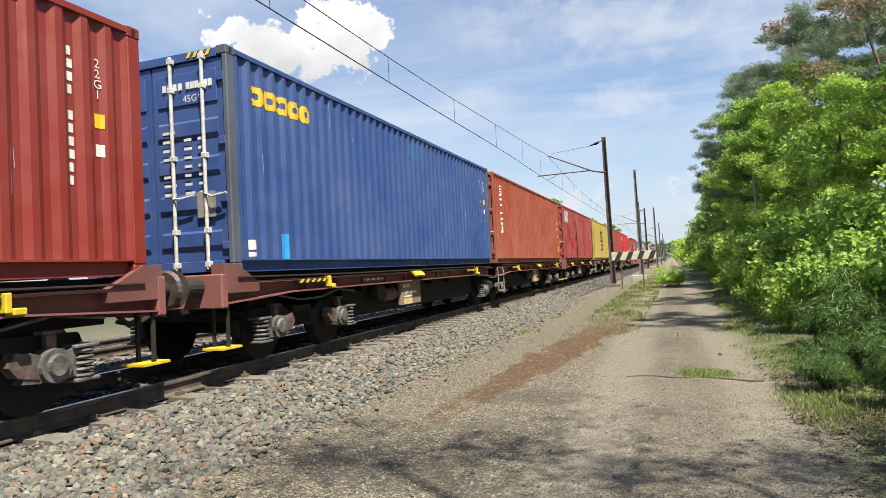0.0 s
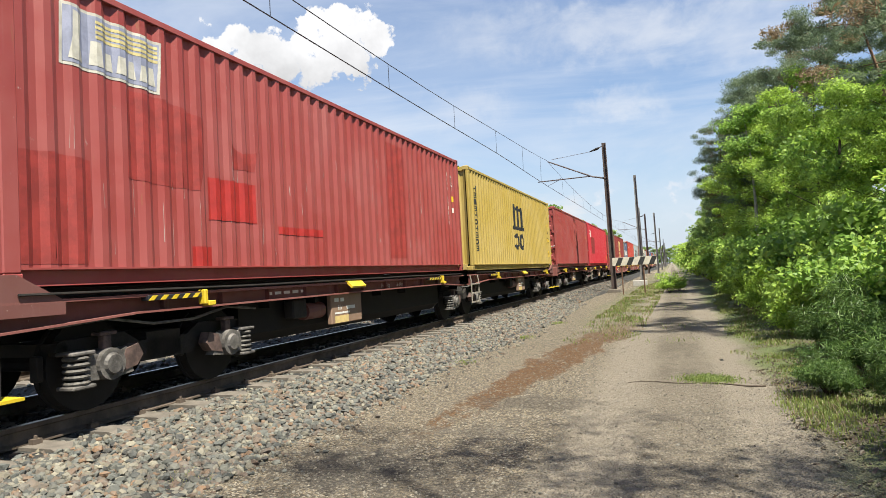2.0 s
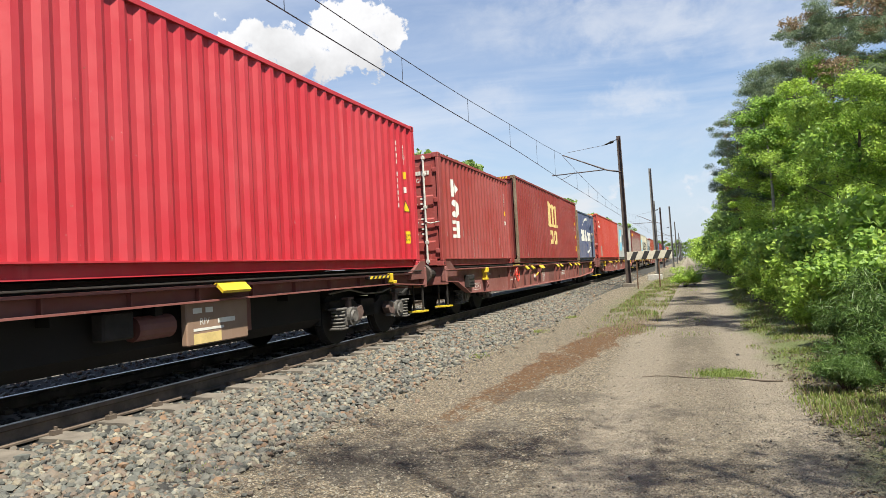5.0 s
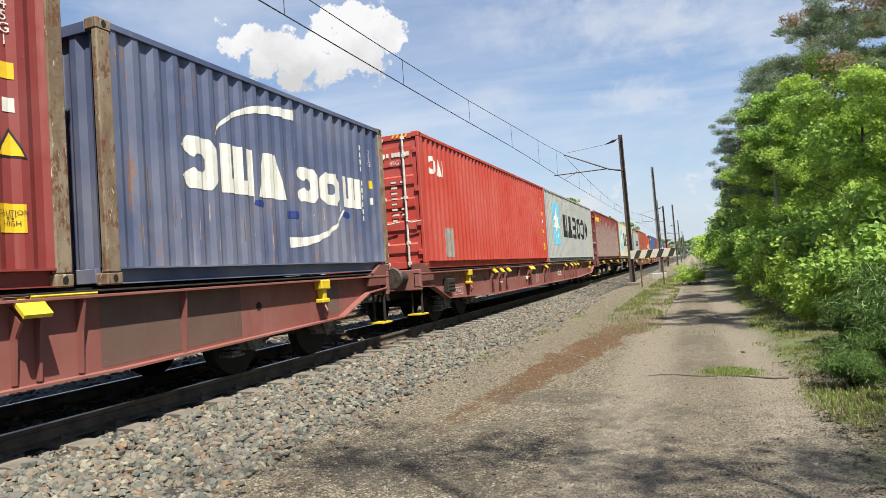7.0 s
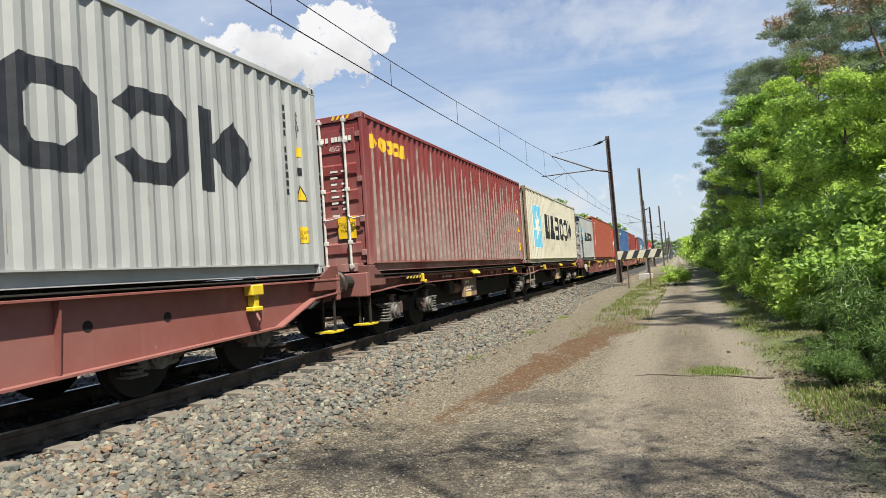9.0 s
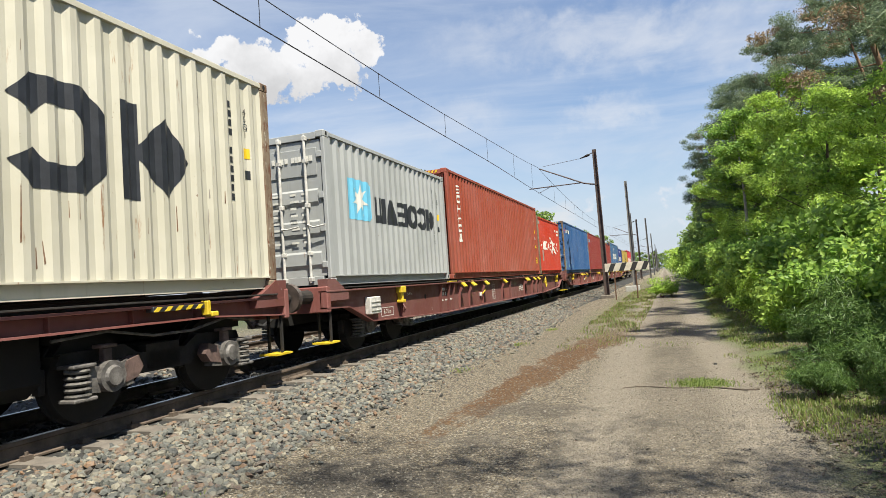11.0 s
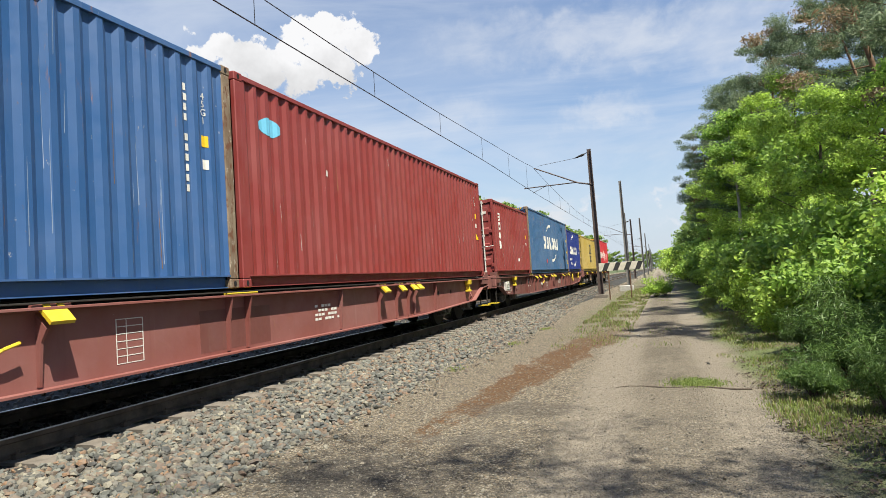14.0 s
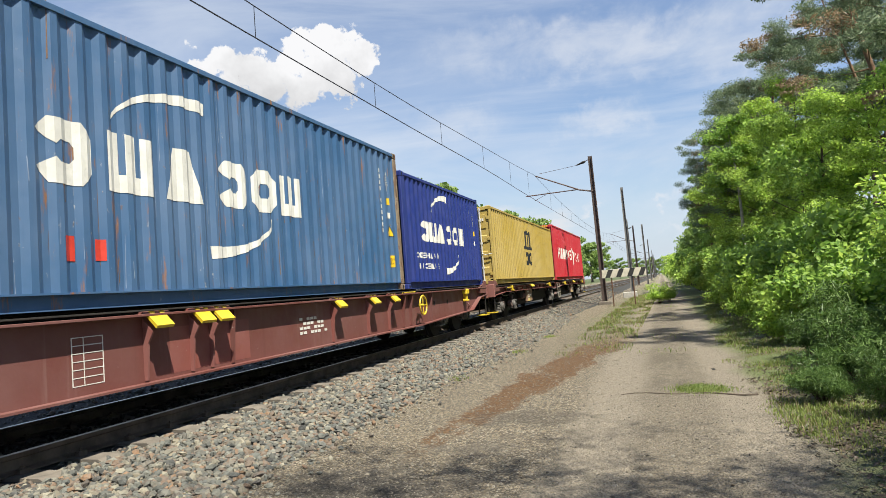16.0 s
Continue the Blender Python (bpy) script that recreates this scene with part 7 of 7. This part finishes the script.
def build_bushes():
    rn = random.Random(5)
    broom = make_bush("broom_bush", "dark green wiry broom bush on the grassy verge", 1, 0.9, 0.55, BROOM, 190, 0.10, 0.14, 0.15)
    leafy = make_bush("leafy_bush", "bright leafy bush at the wood's edge", 2, 1.5, 0.95, LEAFBRIGHT, 105, 0.12, 0.6, 0.5)
    dark = make_bush("leafy_bush", "mid-green leafy bush at the wood's edge", 3, 1.7, 1.0, LEAFMID, 105, 0.13, 0.65, 0.45)
    spots = [(broom, 1.50, 7.9, 0.62), (broom, 2.05, 8.5, 1.1), (broom, 2.35, 9.6, 1.25), (broom, 1.95, 7.0, 0.7), (broom, 2.1, 11.3, 0.8), (dark, 2.7, 10.6, 0.75), (leafy, 2.5, 13.6, 0.5), (leafy, 2.65, 15.8, 0.55), (leafy, 2.55, 18.6, 0.6), (leafy, 2.6, 21.6, 0.65), (leafy, 2.5, 25.2, 0.7), (leafy, 2.9, 76.0, 2.0), (dark, 3.1, 88.0, 2.2), (leafy, 3.0, 102.0, 2.4), (leafy, 3.2, 120.0, 2.6), (dark, 3.2, 10.2, 0.9), (dark, 3.3, 7.7, 1.0), (leafy, 3.5, 11.8, 1.0), (dark, 3.4, 13.2, 1.0), (leafy, 3.3, 14.8, 1.05), (dark, 3.5, 16.6, 1.1), (leafy, 3.2, 18.6, 1.0),
             (dark, 3.3, 20.6, 1.1), (leafy, 3.2, 22.6, 1.0), (dark, 3.3, 24.8, 1.2), (leafy, 3.0, 27.2, 1.1), (dark, 3.1, 29.6, 1.2), (leafy, 2.9, 33.0, 1.2), (dark, 3.0, 37.0, 1.3), (leafy, 2.9, 41.0, 1.3), (leafy, 2.7, 46.0, 1.4), (dark, 2.9, 52.0, 1.5), (leafy, 2.8, 58.0, 1.6), (leafy, 3.0, 66.0, 1.8),
             # The bush at (2.75, 5.2) is out of view, added to shade the verge.
             (leafy, -0.20, 33.2, 0.62), (leafy, 0.25, 34.6, 0.5), (dark, 2.75, 5.2, 0.85), (dark, 4.0, 8.8, 1.2), (dark, 4.4, 14, 1.3), (dark, 4.2, 18, 1.3), (dark, 4.3, 22, 1.3), (dark, 4.2, 26.4, 1.4), (dark, 4.0, 32, 1.5), (dark, 3.9, 44, 1.7), (leafy, 3.6, 49, 1.7), (dark, 3.8, 62, 1.8)]
    sapling = make_bush("maple_sapling", "young maple with large bright green leaves at the path's edge", 8, 2.4, 1.1, LEAFBRIGHT, 150, 0.085, 0.75, 0.5)
    spots += [(sapling, 3.3, 9.4, 0.9), (sapling, 3.9, 11.2, 1.1)]
    seen = set()
    for b, x, y, s in spots:
        plant(b, x - (0.35 if y > 12 and x > 2 else 0), y, s, rn.uniform(0, 360), b.name not in seen)
        seen.add(b.name)


def blades(name, label, n, place, height, mat, seed):
    """Grass: bent slim blades at random places for which place() gives a density."""
    g = np.random.default_rng(seed)
    V, F = [], []
    k = 0
    for _ in range(n):
        x, y, dens = place(g)
        if g.uniform() > dens:
            continue
        z = max(ground_height(x, y), ballast_height(x)) - 0.01
        h, a, w = height * g.uniform(0.45, 1.25) * (0.45 + 0.55 * dens), g.uniform(0, 6.28), 0.0036 * g.uniform(0.7, 1.5) * (1 + max(0, y - 8) * 0.06)
        lx, ly = math.cos(a) * h * g.uniform(0.1, 0.6), math.sin(a) * h * g.uniform(0.1, 0.6)
        px, py = -math.sin(a) * w, math.cos(a) * w
        V += [(x - px, y - py, z), (x + px, y + py, z), (x + lx * 0.4 + px, y + ly * 0.4 + py, z + h * 0.65), (x + lx * 0.4 - px, y + ly * 0.4 - py, z + h * 0.65), (x + lx, y + ly, z + h * 0.95)]
        F += [(k, k + 1, k + 2, k + 3), (k + 3, k + 2, k + 4)]
        k += 5
    ob = new(name, raw(name, V, F, mat))
    tagged(ob, label, "grass", kind="stuff")


def build_grass():
    def clumps(x, y, off):
        return noise.noise(Vector((x * 1.3 + off, y * 0.9, off)))

    def right(g):
        y = 3.2 + 30 * g.uniform() ** 1.5
        x = 0.85 + 2.6 * g.uniform() + (0.25 * clumps(0, y, 2)) + max(0, (y - 12) * 0.04)
        d = 0.5 + 1.5 * clumps(x, y, 5) + 0.35 * clumps(x * 4, y * 4, 8) - max(0, 1.25 - x) * 2.2 - max(0, 6.6 - y) * 0.26
        return x, y, max(0.0, min(1.0, d))

    def left(g):
        y = 12.5 + 34.5 * g.uniform() ** 1.2
        x = -2.3 + 1.55 * g.uniform() + (y - 15) * 0.012
        return x, y, min(1.0, 0.40 + 1.3 * clumps(x, y, 9)) * min(1.0, (y - 12.3) / 7)

    def tuft(g):
        return 0.36 + 0.17 * g.normal(), 9.05 + 0.16 * g.normal(), 1.0

    def middle(g):
        y = 11 + 40 * g.uniform()
        return 0.05 + 0.35 * g.normal(), y, max(0, clumps(0, y * 0.7, 3) * 1.3 - 0.05)

    def specks(g):
        k = int(g.integers(0, 5))
        cx, cy = ((-3.55, 10.6), (-3.75, 4.1), (-3.3, 14.5), (-3.1, 18.0), (-4.0, 12.9))[k]
        return cx + 0.10 * g.normal(), cy + 0.14 * g.normal(), 1.0
    blades("verge_grass", "uneven green grass along the wood's edge", 110000, right, 0.075, GRASS, 1)
    blades("dry_verge_grass", "dry straw-coloured grass along the wood's edge", 16000, right, 0.10, STRAW, 2)
    blades("strip_grass", "green grass strip between path and ballast", 16000, left, 0.12, GRASS, 3)
    blades("dry_strip_grass", "dry straw grass between path and ballast", 7000, left, 0.14, STRAW, 7)
    blades("grass_tuft", "low grass tuft in the middle of the path", 2600, tuft, 0.04, GRASS, 4)
    blades("middle_grass", "thin grass between the wheel tracks", 3500, middle, 0.09, GRASS, 5)
    blades("ballast_weeds", "small green weeds in the ballast edge", 600, specks, 0.06, GRASS, 6)

    rn = np.random.default_rng(12)
    cs = [(x, y, ground_height(x, y) + 0.012) for x, y in zip(1.0 + 2.2 * rn.uniform(0, 1, 700) ** 0.8, 3.4 + 7.6 * rn.uniform(0, 1, 700) ** 1.5)]
    tagged(new("leaf_litter", leaves_mesh("leaf_litter", cs, [0.22] * len(cs), 9, 0.055, LITTER, 31, 0.03, 0.5, 0.85)), "brown dead leaves and twigs on the verge", "leaf litter", kind="stuff")


build_woods()
build_bushes()
build_grass()


# ---- how the train runs ----
def run(t):
    """How far the train has come since eight seconds, in metres."""
    return 14.018 * (t - 8) - 0.0455 * (t - 8) ** 2


def motions():
    times = [0.5 * i for i in range(33)]
    for c, s in SPEC:
        walk(c, [(t, pose(XC, s - run(t), DECK_Z)) for t in times])
    for w, s in WAGONS:
        walk(w, [(t, pose(XC, s - run(t), RAIL_Z)) for t in times])
    # the wheels roll: one turn to 2.89 m
    turns = {}
    for w, _ in WAGONS:
        for b in w.children:
            for o in b.children:
                if o.name.startswith("wheelset"):
                    ahead = o.location.y > 0
                    if ahead not in turns:
                        y = o.location.y
                        walk(o, [(k / 30, pose(0, y, 0.46, math.degrees(run(k / 30) / 0.46) % 360)) for k in range(481)])
                        turns[ahead] = o.animation_data
                    else:
                        keys = o.animation_data_create()
                        o.rotation_mode = "QUATERNION"
                        keys.action, keys.action_slot = turns[ahead].action, turns[ahead].action_slot


motions()
